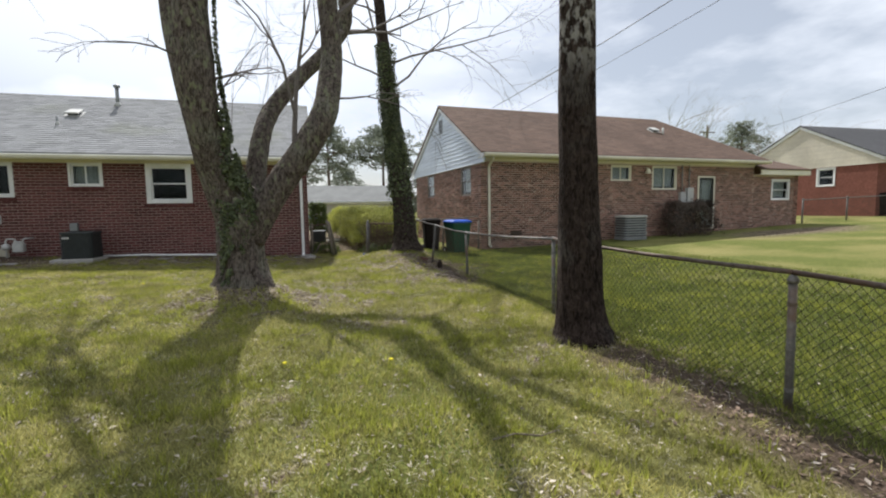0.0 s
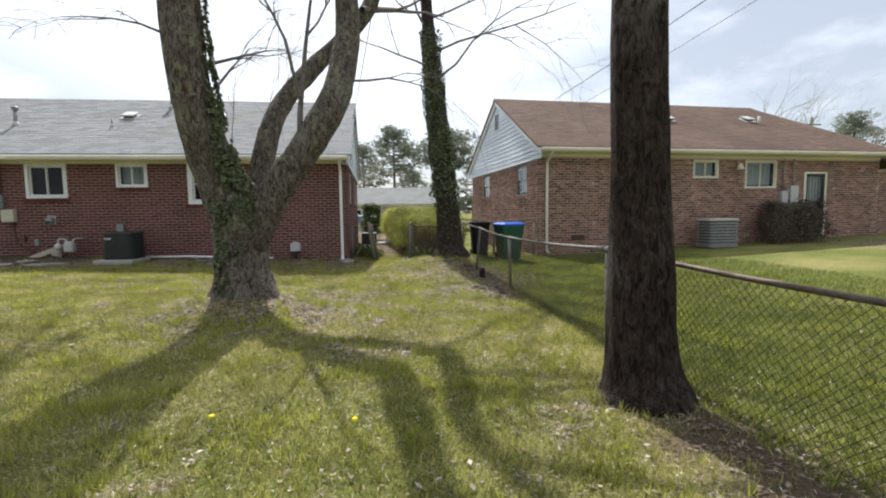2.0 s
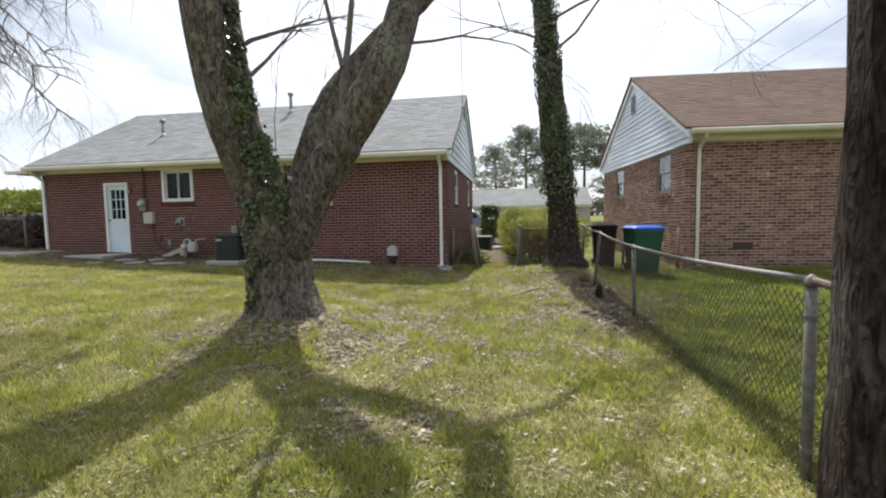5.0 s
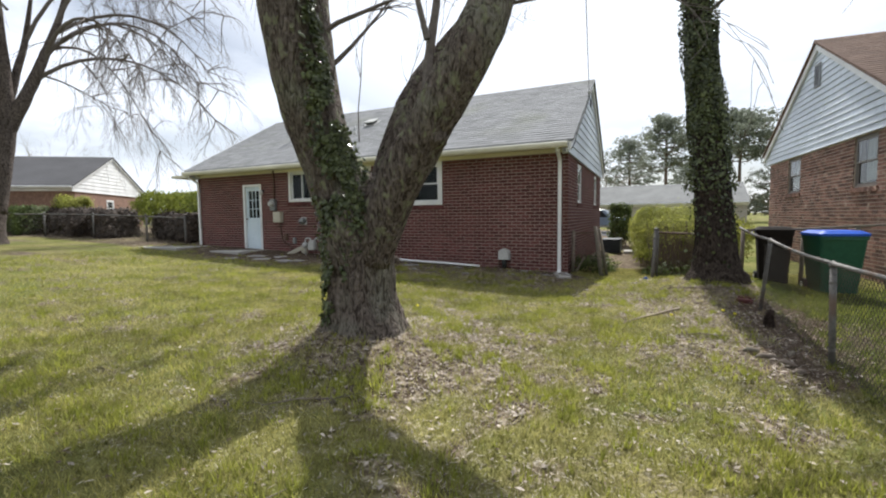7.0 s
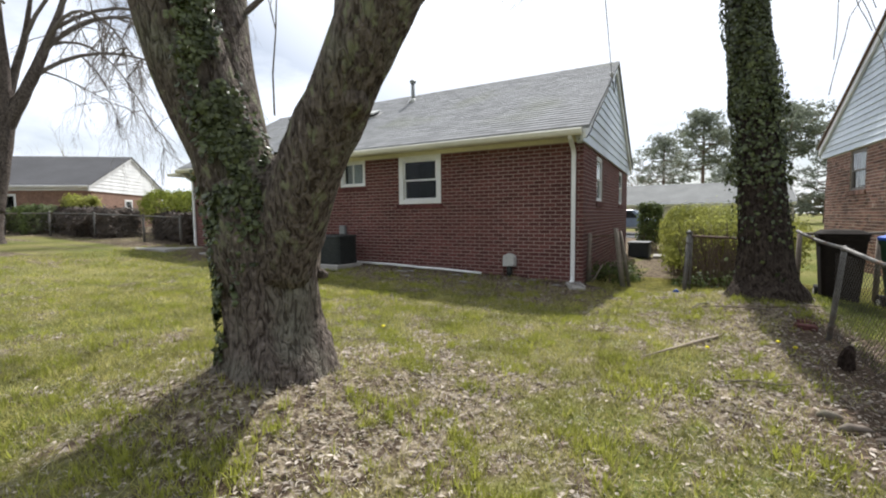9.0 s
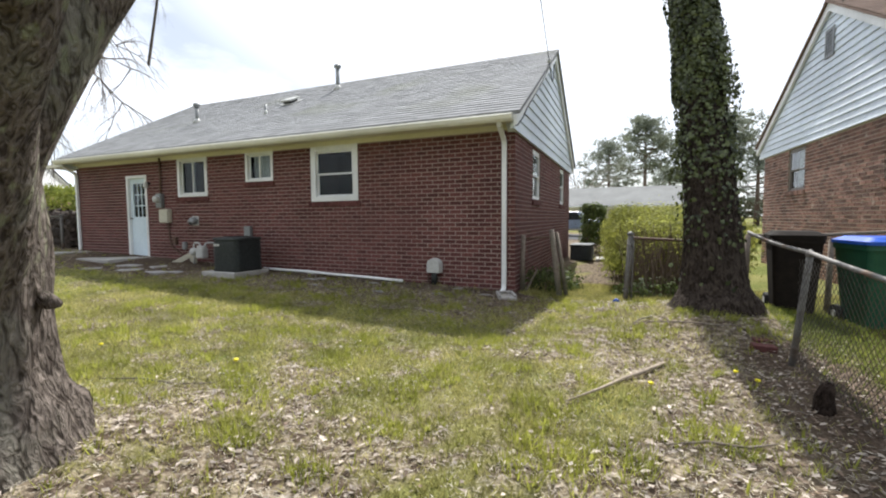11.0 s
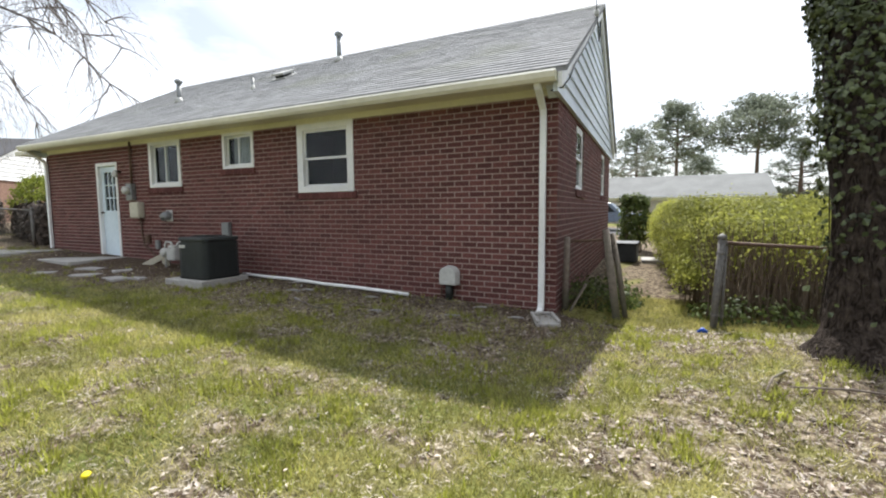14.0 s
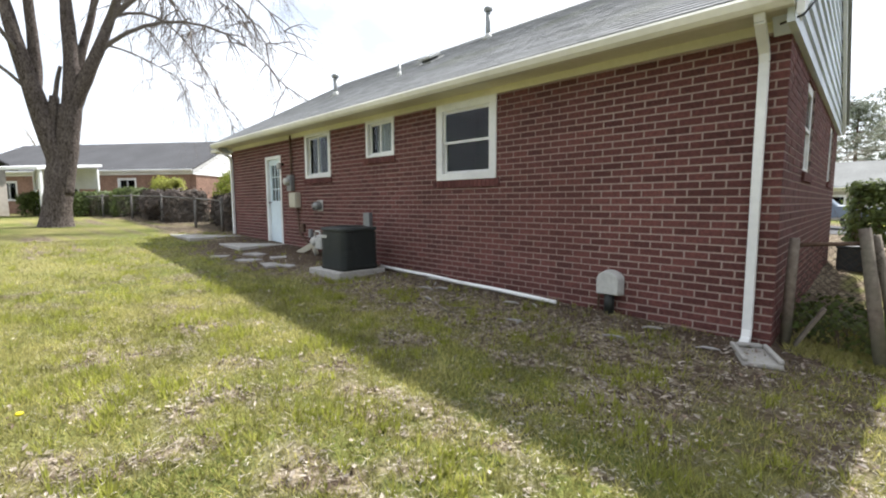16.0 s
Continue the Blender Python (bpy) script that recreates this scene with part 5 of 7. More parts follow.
def gas_meter():
    z = ground_z(-6.4, 13.75)
    t = thing("gas_meter", (-6.08, 13.68, z), "pale grey gas meter with bent pipes by the wall", "meter")
    part("body", Geo().prism(rounded(0.24, 0.17, 0.05), 0.14, 0.36), PALE_METAL, t, bevel=0.02)
    part("dome", Geo().prism(rounded(0.20, 0.14, 0.05), 0.36, 0.41), PALE_METAL, t, bevel=0.015)
    part("inlet", Geo().tube([(-0.28, 0.02, -0.1), (-0.28, 0.02, 0.42), (-0.24, 0.02, 0.47), (-0.12, 0.02, 0.47), (-0.08, 0.02, 0.43), (-0.08, 0.02, 0.38)], [0.02] * 6, 10), PALE_METAL, t, soft=True)
    part("outlet", Geo().tube([(0.08, 0.02, 0.38), (0.08, 0.02, 0.44), (0.11, 0.04, 0.47), (0.16, 0.2, 0.47), (0.16, 0.3, 0.47)], [0.02] * 5, 10), PALE_METAL, t, soft=True)
    part("regulator", Geo().tube([(-0.28, -0.06, 0.27), (-0.28, -0.02, 0.27), (-0.28, 0.06, 0.27), (-0.28, 0.1, 0.27)], [0.05, 0.085, 0.085, 0.05], 14), PALE_METAL, t, soft=True)


def leaning_board():
    z = ground_z(-6.6, 13.7)
    t = thing("board", (-6.75, 13.72, z), "tan broken board leaning by the gas meter", "board")
    part("plank", Geo().box((-0.28, -0.02, 0.0), (0.28, 0.02, 0.11), pose(0, 0, 0.03, 12, -22, 6)), BEIGE_BOX, t, bevel=0.008)
    part("offcut", Geo().box((-0.12, -0.02, 0.0), (0.12, 0.02, 0.2), pose(0.3, 0.04, 0.02, 14, 8, -8)), BEIGE_BOX, t, bevel=0.008)


leaning_board()
electric_meter()
fuse_box()
wall_vent()
outlet_box(-7.38, 0.66, RUST, "small brown outlet box low on the wall")
outlet_box(-7.05, 0.55, GREY_METAL, "small grey outlet box low on the wall", 0.05)
dryer_cover()
door_light()
condenser()
gas_meter()


def slab(name, x0, y0, x1, y1, z, label, cat, mat=CONCRETE, turn=0.0, h=0.12):
    t = thing(name, ((x0 + x1) / 2, (y0 + y1) / 2, z, 0, 0, turn), label, cat)
    w, d = (x1 - x0) / 2, (y1 - y0) / 2
    g = Geo()
    rng = random.Random(int((x0 + 50) * 100))
    poly = [(w * a + rng.uniform(-0.03, 0.03), d * b + rng.uniform(-0.03, 0.03)) for a, b in ((-1, -1), (-0.3, -1), (0.4, -1), (1, -1), (1, 0), (1, 1), (0.2, 1), (-0.5, 1), (-1, 1), (-1, 0.1))]
    part("slab", g.prism(poly, -h, 0.0), mat, t, bevel=0.012)


slab("doorstep", -9.5, 12.95, -8.2, 14.0, ground_z(-8.9, 13.4) + 0.02, "worn grey concrete slab before the back door", "doorstep")
slab("walkway", -12.6, 12.7, -10.6, 13.9, ground_z(-11.6, 13.2) + 0.02, "weathered concrete slab at the house corner", "path")
for x, y, w, d, a in [(-7.5, 13.0, 0.5, 0.3, 10), (-6.9, 12.6, 0.4, 0.28, 30), (-6.2, 12.75, 0.5, 0.3, -15), (-7.9, 12.45, 0.35, 0.25, 50), (-6.7, 13.1, 0.3, 0.22, 70), (-5.9, 12.9, 0.35, 0.2, 5)]:
    slab("stone_slab", x - w / 2, y - d / 2, x + w / 2, y + d / 2, ground_z(x, y) + 0.016, "broken pale paving stone lying in the grass", "stone", STONE, a, 0.05)


def base_pipe():
    t = thing("drain_pipe", (0, 0, 0), "thin white plastic pipe lying along the wall", "pipe")
    pts = [(x, 13.78 - 0.03 * math.sin(x * 1.7), ground_z(x, 13.78) + 0.05) for x in (-4.4, -3.8, -3.2, -2.6, -2.0, -1.5, -1.1)]
    part("pipe", Geo().tube(pts, [0.026] * 7, 8), WHITE, t, soft=True)
    s = thing("splash_block", (0.86, 13.66, ground_z(0.86, 13.66), 0, 0, 24), "grey concrete splash block under the downspout", "splash block")
    g = Geo().box((-0.14, -0.24, -0.03), (0.14, 0.22, 0.015)).box((-0.14, -0.24, 0.015), (-0.10, 0.22, 0.055)).box((0.10, -0.24, 0.015), (0.14, 0.22, 0.055)).box((-0.10, 0.18, 0.015), (0.10, 0.22, 0.055))
    part("trough", g, CONCRETE, s, bevel=0.015)
    c = thing("porch_column", (-12.15, 15.2, 0), "white square porch column beside the house", "column")
    part("shaft", Geo().box((-0.1, -0.1, 0.3), (0.1, 0.1, 2.62)), WHITE, c, bevel=0.01)
    part("plinth", Geo().box((-0.18, -0.18, 0.0), (0.18, 0.18, 0.5)), RED_BRICK, c, bevel=0.01)
    part("porch_roof", Geo().box((-0.35, -1.3, 2.62), (1.0, 3.5, 2.70)), CREAM, c)


base_pipe()


# ---- side yard: gate stub, gate post, hedge ----
def gate_stub():
    f = thing("gate", (0, 0, 0), "leaning old gate between weathered posts at the house corner", "gate")
    z = ground_z(1.0, 14.3)
    part("post", Geo().tube([(0.97, 14.25, z - 0.15), (0.98, 14.25, z + 0.5), (0.99, 14.25, z + 0.96)], [0.045, 0.042, 0.038], 10, 0.15), OLD_WOOD, f, soft=True)
    part("post", Geo().tube([(1.62, 14.2, z - 0.15), (1.52, 14.3, z + 0.5), (1.43, 14.4, z + 1.05)], [0.05, 0.047, 0.042], 10, 0.15), OLD_WOOD, f, soft=True)
    part("brace", Geo().tube([(1.70, 14.32, z - 0.1), (1.60, 14.40, z + 0.5), (1.50, 14.48, z + 1.0)], [0.035, 0.033, 0.03], 10, 0.1), OLD_WOOD, f, soft=True)
    part("rail", Geo().tube([(0.98, 14.27, z + 0.9), (1.45, 14.4, z + 0.93)], [0.018, 0.018], 8), RUST, f, soft=True)
    part("board", Geo().box((-0.012, -0.045, -0.2), (0.012, 0.045, 0.2), pose(1.14, 14.2, z + 0.2, 0, 28, 10)), OLD_WOOD, f)
    chain_link(f, (0.99, 14.29, z), (1.55, 14.36, z), 0.04, 0.9)


gate_stub()


def gate_line():
    f = thing("fence", (0, 0, 0), "short rusty chain-link fence from gate post to tree", "fence")
    z = ground_z(2.62, 14.15)
    fence_post(f, (2.60, 14.12, z - 0.1), (2.66, 14.17, z + 1.02), 0.038)
    fence_post(f, (2.68, 14.16, z - 0.1), (2.70, 14.2, z + 0.95), 0.018)
    part("top_rail", Geo().tube([(2.67, 14.2, z + 0.97), (3.1, 14.2, z + 0.95), (3.7, 14.2, z + 0.93)], [0.02] * 3, 10), RUST, f, soft=True)


gate_line()


def thicket(name, label, category, cx, cy, sx, sy, h, leaf, rng, clusters, leaf_n, leaf_size, stems=80, low=0.25, stem_mat=None, ragged=0.18, turn=0.0, stem_h=0.85):
    """A shrub or hedge: many bent stems from the ground, and leaves in clumps over an uneven outline."""
    t = thing(name, (0, 0, 0), label, category)
    g = Geo()
    c, s = math.cos(radians(turn)), math.sin(radians(turn))

    def place(u, v):
        return cx + u * c - v * s, cy + u * s + v * c

    for _ in range(stems):
        u, v = rng.uniform(-sx, sx) * 0.92, rng.uniform(-sy, sy) * 0.92
        x, y = place(u, v)
        z = ground_z(x, y)
        lean = Vector((rng.gauss(0, 0.16), rng.gauss(0, 0.16), 0))
        hh = h * stem_h * rng.uniform(0.7, 1.05)
        g.tube([(x, y, z - 0.05), Vector((x, y, z + hh * 0.5)) + lean * hh * 0.4, Vector((x, y, z + hh)) + lean * hh], [0.007, 0.005, 0.002], 4, caps=False)
    part("stem_growth", g, stem_mat or STEM, t, kind="stuff")
    lv, pts, nrm = Geo(), [], []
    for _ in range(clusters):
        u, v = rng.uniform(-1, 1), rng.uniform(-1, 1)
        w = rng.uniform(low, 1) ** 0.8
        k = rng.random()
        if k < 0.36:
            u = math.copysign(1, u) * rng.uniform(0.86, 1)
        elif k < 0.62:
            v = math.copysign(1, v) * rng.uniform(0.86, 1)
        else:
            w = rng.uniform(0.9, 1.0)
        wob = 1 + ragged * noise.noise(Vector((u * sx * 1.3 + cx, v * sy * 1.3 + cy, w * 2)))
        round_off = 1 - 0.22 * max(0, w - 0.75) / 0.25
        x, y = place(u * sx * wob * round_off, v * sy * wob * round_off)
        z = ground_z(x, y) + w * h * (1 + ragged * 0.5 * noise.noise(Vector((x * 1.6, y * 1.6, 4))))
        ctr = Vector((x, y, z))
        for _ in range(leaf_n):
            d = Vector((rng.gauss(0, 0.08), rng.gauss(0, 0.08), rng.gauss(0, 0.07)))
            pts.append(ctr + d)
            nrm.append(Vector((u, v, 0.7)) + d * 4)
    leaf_cards(lv, pts, nrm, leaf_size, rng)
    part("foliage", lv, leaf, t, kind="stuff")
    return t


hr = random.Random(33)
thicket("hedge", "clipped yellow-green spring hedge along the lot line", "hedge", 3.0, 19.7, 1.05, 4.5, 1.43, HEDGE_LEAF, hr, 5600, 18, 0.038, 420, 0.22, turn=4, stem_h=0.9)
thicket("shrub", "dense brown twiggy shrub at the end of the hedge", "shrub", 3.2, 15.3, 0.72, 0.75, 1.25, HEDGE_LEAF, hr, 200, 8, 0.034, 420, 0.25, turn=4, stem_h=0.95)
thicket("shrub", "green bush at the far corner of the brick house", "shrub", 1.1, 24.4, 0.35, 0.5, 1.7, SHRUB_LEAF, hr, 320, 10, 0.10, 40, 0.1)
thicket("shrub", "low weeds and leaves at the foot of the fence", "weeds", 3.0, 14.6, 0.5, 0.35, 0.2, SHRUB_LEAF, hr, 110, 6, 0.05, 20, 0.1)
thicket("shrub", "low weeds growing behind the leaning gate", "weeds", 1.35, 14.9, 0.4, 0.5, 0.28, SHRUB_LEAF, hr, 120, 6, 0.06, 20, 0.1)


DARK_BOX = material("dark_grey_plastic", (0.035, 0.04, 0.045), (0.06, 0.066, 0.07), 10, 0.6, 0.1)


def utility_box():
    z = ground_z(1.1, 20.9)
    t = thing("storage_box", (1.12, 21.0, z), "dark grey plastic storage box beside the house", "box")
    part("body", Geo().prism(rounded(0.6, 0.9, 0.06), 0, 0.42), DARK_BOX, t, bevel=0.02)
    part("lid", Geo().prism(rounded(0.64, 0.94, 0.06), 0.42, 0.48), DARK_BOX, t, bevel=0.02)
    slab("paving_slab", 1.5, 20.8, 2.3, 21.6, z + 0.05, "pale concrete slab in the side yard", "slab", CONCRETE, 5)


utility_box()


# ---- wheeled bins ----
def wheeled_bin(x, y, turn, body, lid, label, h=1.0, w=1.0):
    z = ground_z(x, y)
    t = thing("wheelie_bin", (x, y, z, 0, 0, turn), label, "bin")
    a, b = rounded(0.48 * w, 0.52 * w, 0.05), rounded(0.60 * w, 0.70 * w, 0.06)
    n = len(a)
    v = [(p[0], p[1], 0.05) for p in a] + [(p[0], p[1], h - 0.06) for p in b] + [(p[0] * 1.05, p[1] * 1.05, h - 0.06) for p in b] + [(p[0] * 1.05, p[1] * 1.05, h) for p in b]
    f = [tuple(reversed(range(n)))]
    for k in range(3):
        f += [(k * n + i, k * n + (i + 1) % n, (k + 1) * n + (i + 1) % n, (k + 1) * n + i) for i in range(n)]
    f.append(tuple(range(3 * n, 4 * n)))
    part("body", Geo().add(v, f), body, t)
    lidg = Geo()
    top = rounded(0.66 * w, 0.76 * w, 0.08)
    v = [(p[0], p[1], h + 0.002) for p in top] + [(p[0], p[1], h + 0.04) for p in top] + [(p[0] * 0.75, p[1] * 0.75, h + 0.085) for p in top]
    m = len(top)
    lidg.add(v, [tuple(reversed(range(m)))] + [(k * m + i, k * m + (i + 1) % m, (k + 1) * m + (i + 1) % m, (k + 1) * m + i) for k in range(2) for i in range(m)] + [tuple(range(2 * m, 3 * m))])
    part("lid", lidg, lid, t)
    part("handle", Geo().tube([(-0.24 * w, 0.36 * w, h - 0.05), (-0.24 * w, 0.43 * w, h - 0.03), (0.24 * w, 0.43 * w, h - 0.03), (0.24 * w, 0.36 * w, h - 0.05)], [0.016] * 4, 8), body, t, soft=True)
    for s in (-1, 1):
        wh = part("wheel", Geo().tube([(s * 0.25 * w, 0.27 * w, 0.11), (s * 0.30 * w, 0.27 * w, 0.11)], [0.11, 0.11], 18), RUBBER, t)
        part("hub", Geo().tube([(s * 0.30 * w, 0.27 * w, 0.11), (s * 0.30 * w + s * 0.006, 0.27 * w, 0.11)], [0.05, 0.045], 12), PALE_METAL, wh)


wheeled_bin(5.32, 13.40, 8, GREEN_PLASTIC, BLUE_PLASTIC, "green wheeled bin with bright blue lid behind the fence", 0.97, 1.04)
wheeled_bin(4.55, 13.65, -4, BROWN_PLASTIC, BROWN_PLASTIC, "dark brown wheeled bin behind the fence", 0.95, 0.84)


def bin_frame():
    f = thing("pen", (0, 0, 0), "rough old timber pen round the bins", "pen")
    for x, y, h in ((4.15, 14.2, 0.98), (5.08, 14.22, 1.0), (5.85, 14.25, 1.1), (6.3, 14.25, 1.0)):
        z = ground_z(x, y)
        part("post", Geo().tube([(x, y, z - 0.1), (x + 0.02, y, z + h)], [0.04, 0.035], 8, 0.15), OLD_WOOD, f, soft=True)
    part("rail", Geo().tube([(4.15, 14.2, 0.88), (5.08, 14.22, 0.9), (6.3, 14.25, 0.98)], [0.022] * 3, 8), OLD_WOOD, f, soft=True)


bin_frame()


# ---- fixtures of the neighbouring house ----
NM = pose(NX, NY, 0, 0, 0, NTURN)


def neighbour_parts():
    d = part("storm_door", Geo().box((9.70, -0.02, 0.33), (9.78, 0.01, 2.36)).box((10.40, -0.02, 0.33), (10.48, 0.01, 2.36)).box((9.78, -0.02, 2.27), (10.40, 0.01, 2.36)).box((9.78, -0.02, 0.33), (10.40, 0.01, 0.45)).box((9.78, -0.02, 1.22), (10.40, 0.01, 1.30)), BLACK_METAL, near_house, "dark metal storm door")
    part("casing", Geo().box((9.62, -0.03, 0.28), (9.70, 0.1, 2.42)).box((10.48, -0.03, 0.28), (10.55, 0.1, 2.42)).box((9.70, -0.03, 2.36), (10.48, 0.1, 2.42)), CREAM, d)
    p = part("pane", Geo().box((9.78, -0.008, 0.45), (10.40, -0.003, 2.27)), GLASS, d)
    p.visible_shadow = False
    part("inner_door", Geo().box((9.70, 0.10, 0.33), (10.48, 0.14, 2.36)), PALE_METAL, d)
    g = Geo()
    for k in range(5):
        g.tube([(9.84 + 0.125 * k, -0.012, 0.45), (9.84 + 0.125 * k, -0.012, 2.27)], [0.007, 0.007], 6)
    part("grille", g, BLACK_METAL, d)
    t = thing("air_conditioner", NM @ pose(5.62, -0.75, ground_z(12.2, 14.2) + 0.02), "grey box air conditioner beside the brown house", "air conditioner")
    # core coloured black so the louvre gaps look shaded
    part("core", Geo().prism(rounded(0.92, 0.58, 0.08), 0.03, 0.80), BLACK_METAL, t)
    for k in range(8):
        part("louvre", Geo().prism(rounded(1.0, 0.66, 0.12), 0.07 + k * 0.09, 0.125 + k * 0.09), GREY_METAL, t)
    part("top", Geo().prism(rounded(1.02, 0.68, 0.12), 0.80, 0.87), PALE_METAL, t, bevel=0.015)
    part("base", Geo().prism(rounded(1.02, 0.68, 0.12), 0.0, 0.06), GREY_METAL, t)
    for u, z0, z1, w, cat in ((8.75, 1.36, 1.78, 0.13, "electrical box"), (9.12, 1.32, 1.95, 0.16, "meter")):
        b = thing("service_box", NM @ pose(u, -0.004, 0), "pale service box on the brown brick wall", cat)
        part("case", Geo().box((-w, -0.14, z0), (w, 0, z1)), PALE_METAL, b, bevel=0.012)
        part("conduit", Geo().tube([(0, -0.05, z1), (0, -0.05, 2.85)], [0.02, 0.02], 8), GREY_METAL, b, soft=True)
    b = thing("wall_light", NM @ pose(6.95, -0.006, 2.62), "cream flood light under the eaves", "lamp")
    part("bracket", Geo().tube([(0, 0, 0.08), (0, -0.08, 0.08), (0, -0.12, 0.02)], [0.03, 0.025, 0.025], 10), CREAM, b, soft=True)
    part("shade", lathe([(0.03, 0.04), (0.07, 0.0), (0.12, -0.16)], 14, (0, -0.13, 0.02)), CREAM, b, soft=True)
    v = part("foundation_vent", Geo().box((1.1, -0.012, 0.28), (1.55, 0.0, 0.46)), RUST, near_house)
    for k in range(4):
        part("slat", Geo().box((1.12, -0.02, 0.30 + k * 0.04), (1.53, -0.012, 0.315 + k * 0.04)), BLACK_METAL, v)
    sl = (5.42 - 3.10) / (ND / 2 + 0.38)
    for u, vv in ((5.9, 2.1), (9.5, 2.3)):
        q = NM @ Vector((u, vv, 3.10 + (vv + 0.38) * sl + 0.012))
        box_vent(q.x, q.y, q.z, NTURN, sl)
    q = NM @ Vector((9.75, 2.0, 3.10 + 2.38 * sl))
    t = thing("roof_flue", pose(q.x, q.y, q.z), "pale pipe on the brown shingle roof", "flue", "roof pipes")
    part("pipe", lathe([(0.045, -0.1), (0.045, 0.28)], 12), PALE_METAL, t, soft=True)


neighbour_parts()
bq = NM @ Vector((8.4, -0.75, 0))
thicket("shrub", "dark brown rounded bush against the brown house", "shrub", bq.x, bq.y, 0.95, 0.55, 1.18, BROWN_LEAF, hr, 900, 10, 0.05, 160, 0.05, turn=4.6, ragged=0.4)


# ---- other houses ----
def far_house(name_label, x, y, turn, length, depth, z0, wall, ze, zr, gable, roof, siding, wins, side_wins=(), hip=0.0, lap=0.22):
    t = thing("house", (x, y, 0, 0, 0, turn), name_label, "house")
    fr, fs = wall_frame("rear", length, depth), wall_frame("left" if gable == "left" else "right", length, depth)
    part("wall", holed_wall(fr, length, z0, ze - 0.3, list(wins)), wall, t)
    part("side_wall", holed_wall(fs, depth, z0, ze - 0.3, list(side_wins), start=0.24), wall, t)
    plain_walls(t, length, depth, z0, ze - 0.3, gable, wall)
    for h in wins:
        window(t, fr, h, "slide", 0.09)
    for h in side_wins:
        window(t, fs, h, "hung", 0.1)
    eaves(t, length, 0.35, ze - 0.32, ze - 0.16, ze, gable, WHITE, depth)
    shingled_roof(t, length, depth, 0.35, ze, zr, gable, hip, roof, tabs=False)
    gable_wall(t, length, depth, 0.35, ze - 0.34, ze, zr, gable, siding, lap)
    return t


RED_FAR = material("far_red_brick", (0.14, 0.05, 0.035), (0.24, 0.095, 0.07), 9, 0.9, 0.2, coarse=2.0)
BROWN_FAR = material("far_brown_brick", (0.16, 0.09, 0.065), (0.30, 0.19, 0.14), 9, 0.9, 0.2, coarse=2.0)
PALE_FAR = material("far_pale_wall", (0.36, 0.33, 0.29), (0.46, 0.43, 0.38), 6, 0.9, 0.1)
FAR_ROOF = material("far_grey_roof", (0.14, 0.145, 0.14), (0.20, 0.205, 0.20), 12, 0.95, 0.1)
far_house("red brick house with beige gable and grey roof", 29.0, 17.0, 0, 16, 8.0, 0.3, RED_FAR, 3.62, 5.85, "left", DARK_SHINGLE, BEIGE_SIDING, [(4, 5.2, 1.9, 2.9)], [(2.0, 3.0, 2.2, 3.25)], lap=0.1)
far_house("brown brick house with dark roof and pale green gable", -27.1 - 16 * math.cos(radians(38)), 17.8 - 16 * math.sin(radians(38)), 38, 16, 8.5, 0.2, BROWN_FAR, 3.2, 5.3, "right", DARK_SHINGLE, WHITE,
          [(3.0, 4.2, 1.4, 2.6), (7.2, 8.4, 1.2, 2.8), (11.0, 12.2, 1.3, 2.7)], [(3.4, 4.3, 1.5, 2.5)])
far_house("low house with grey roof across the street", -4.5, 48.0, 0, 13.2, 8.0, -0.5, PALE_FAR, 2.15, 3.95, "right", FAR_ROOF, WHITE, [(2.0, 3.6, 0.5, 1.6), (7.5, 8.6, 0.5, 1.6), (10.8, 12.0, 0.5, 1.6)], [(3.0, 4.2, 0.5, 1.6)])


def awning():
    z = ground_z(-24, 9)
    t = thing("carport", (-26.5, 11.0, z, 0, 0, 38), "white metal carport roof beside the far house", "carport")
    part("roof", Geo().slab([(-2.0, -1.6, 2.15), (1.7, -1.6, 2.15), (1.7, 1.6, 2.5), (-2.0, 1.6, 2.5)], 0.12), WHITE, t)
    part("side_panel", Geo().box((-1.9, 1.4, 1.3), (1.6, 1.46, 2.3)), WHITE, t)
    for x in (-1.9, 1.6):
        for y in (-1.4, 1.4):
            part("post", Geo().box((x - 0.05, y - 0.05, -0.1), (x + 0.05, y + 0.05, 2.2)), WHITE, t)
    s = thing("shed", (-30.5, 6.5, z, 0, 0, 38), "pale green-grey outbuilding with dark roof", "shed")
    part("wall", Geo().box((-3, -2, -0.3), (3, 2, 2.3)), PALE_FAR, s)
    part("roof", Geo().slab([(-3.3, -2.4, 2.3), (3.3, -2.4, 2.3), (3.3, 0, 3.5), (-3.3, 0, 3.5)], 0.08).slab([(3.3, 2.4, 2.3), (-3.3, 2.4, 2.3), (-3.3, 0, 3.5), (3.3, 0, 3.5)], 0.08), DARK_SHINGLE, s)


awning()


# ---- far fences ----
def plain_fence(label, posts, h=1.1):
    f = thing("fence", (0, 0, 0), label, "fence")
    t = []
    for x, y in posts:
        z = ground_z(x, y)
        fence_post(f, (x, y, z - 0.1), (x, y, z + h), 0.035)
        t.append((x, y, z + h - 0.03))
    for a, b in zip(t, t[1:]):
        part("top_rail", Geo().tube([a, b], [0.022, 0.022], 8), GALV, f, soft=True)
    for a, b in zip(posts, posts[1:]):
        chain_link(f, (*a, ground_z(*a)), (*b, ground_z(*b)), 0.03, h - 0.05, 0.11, 0.003)


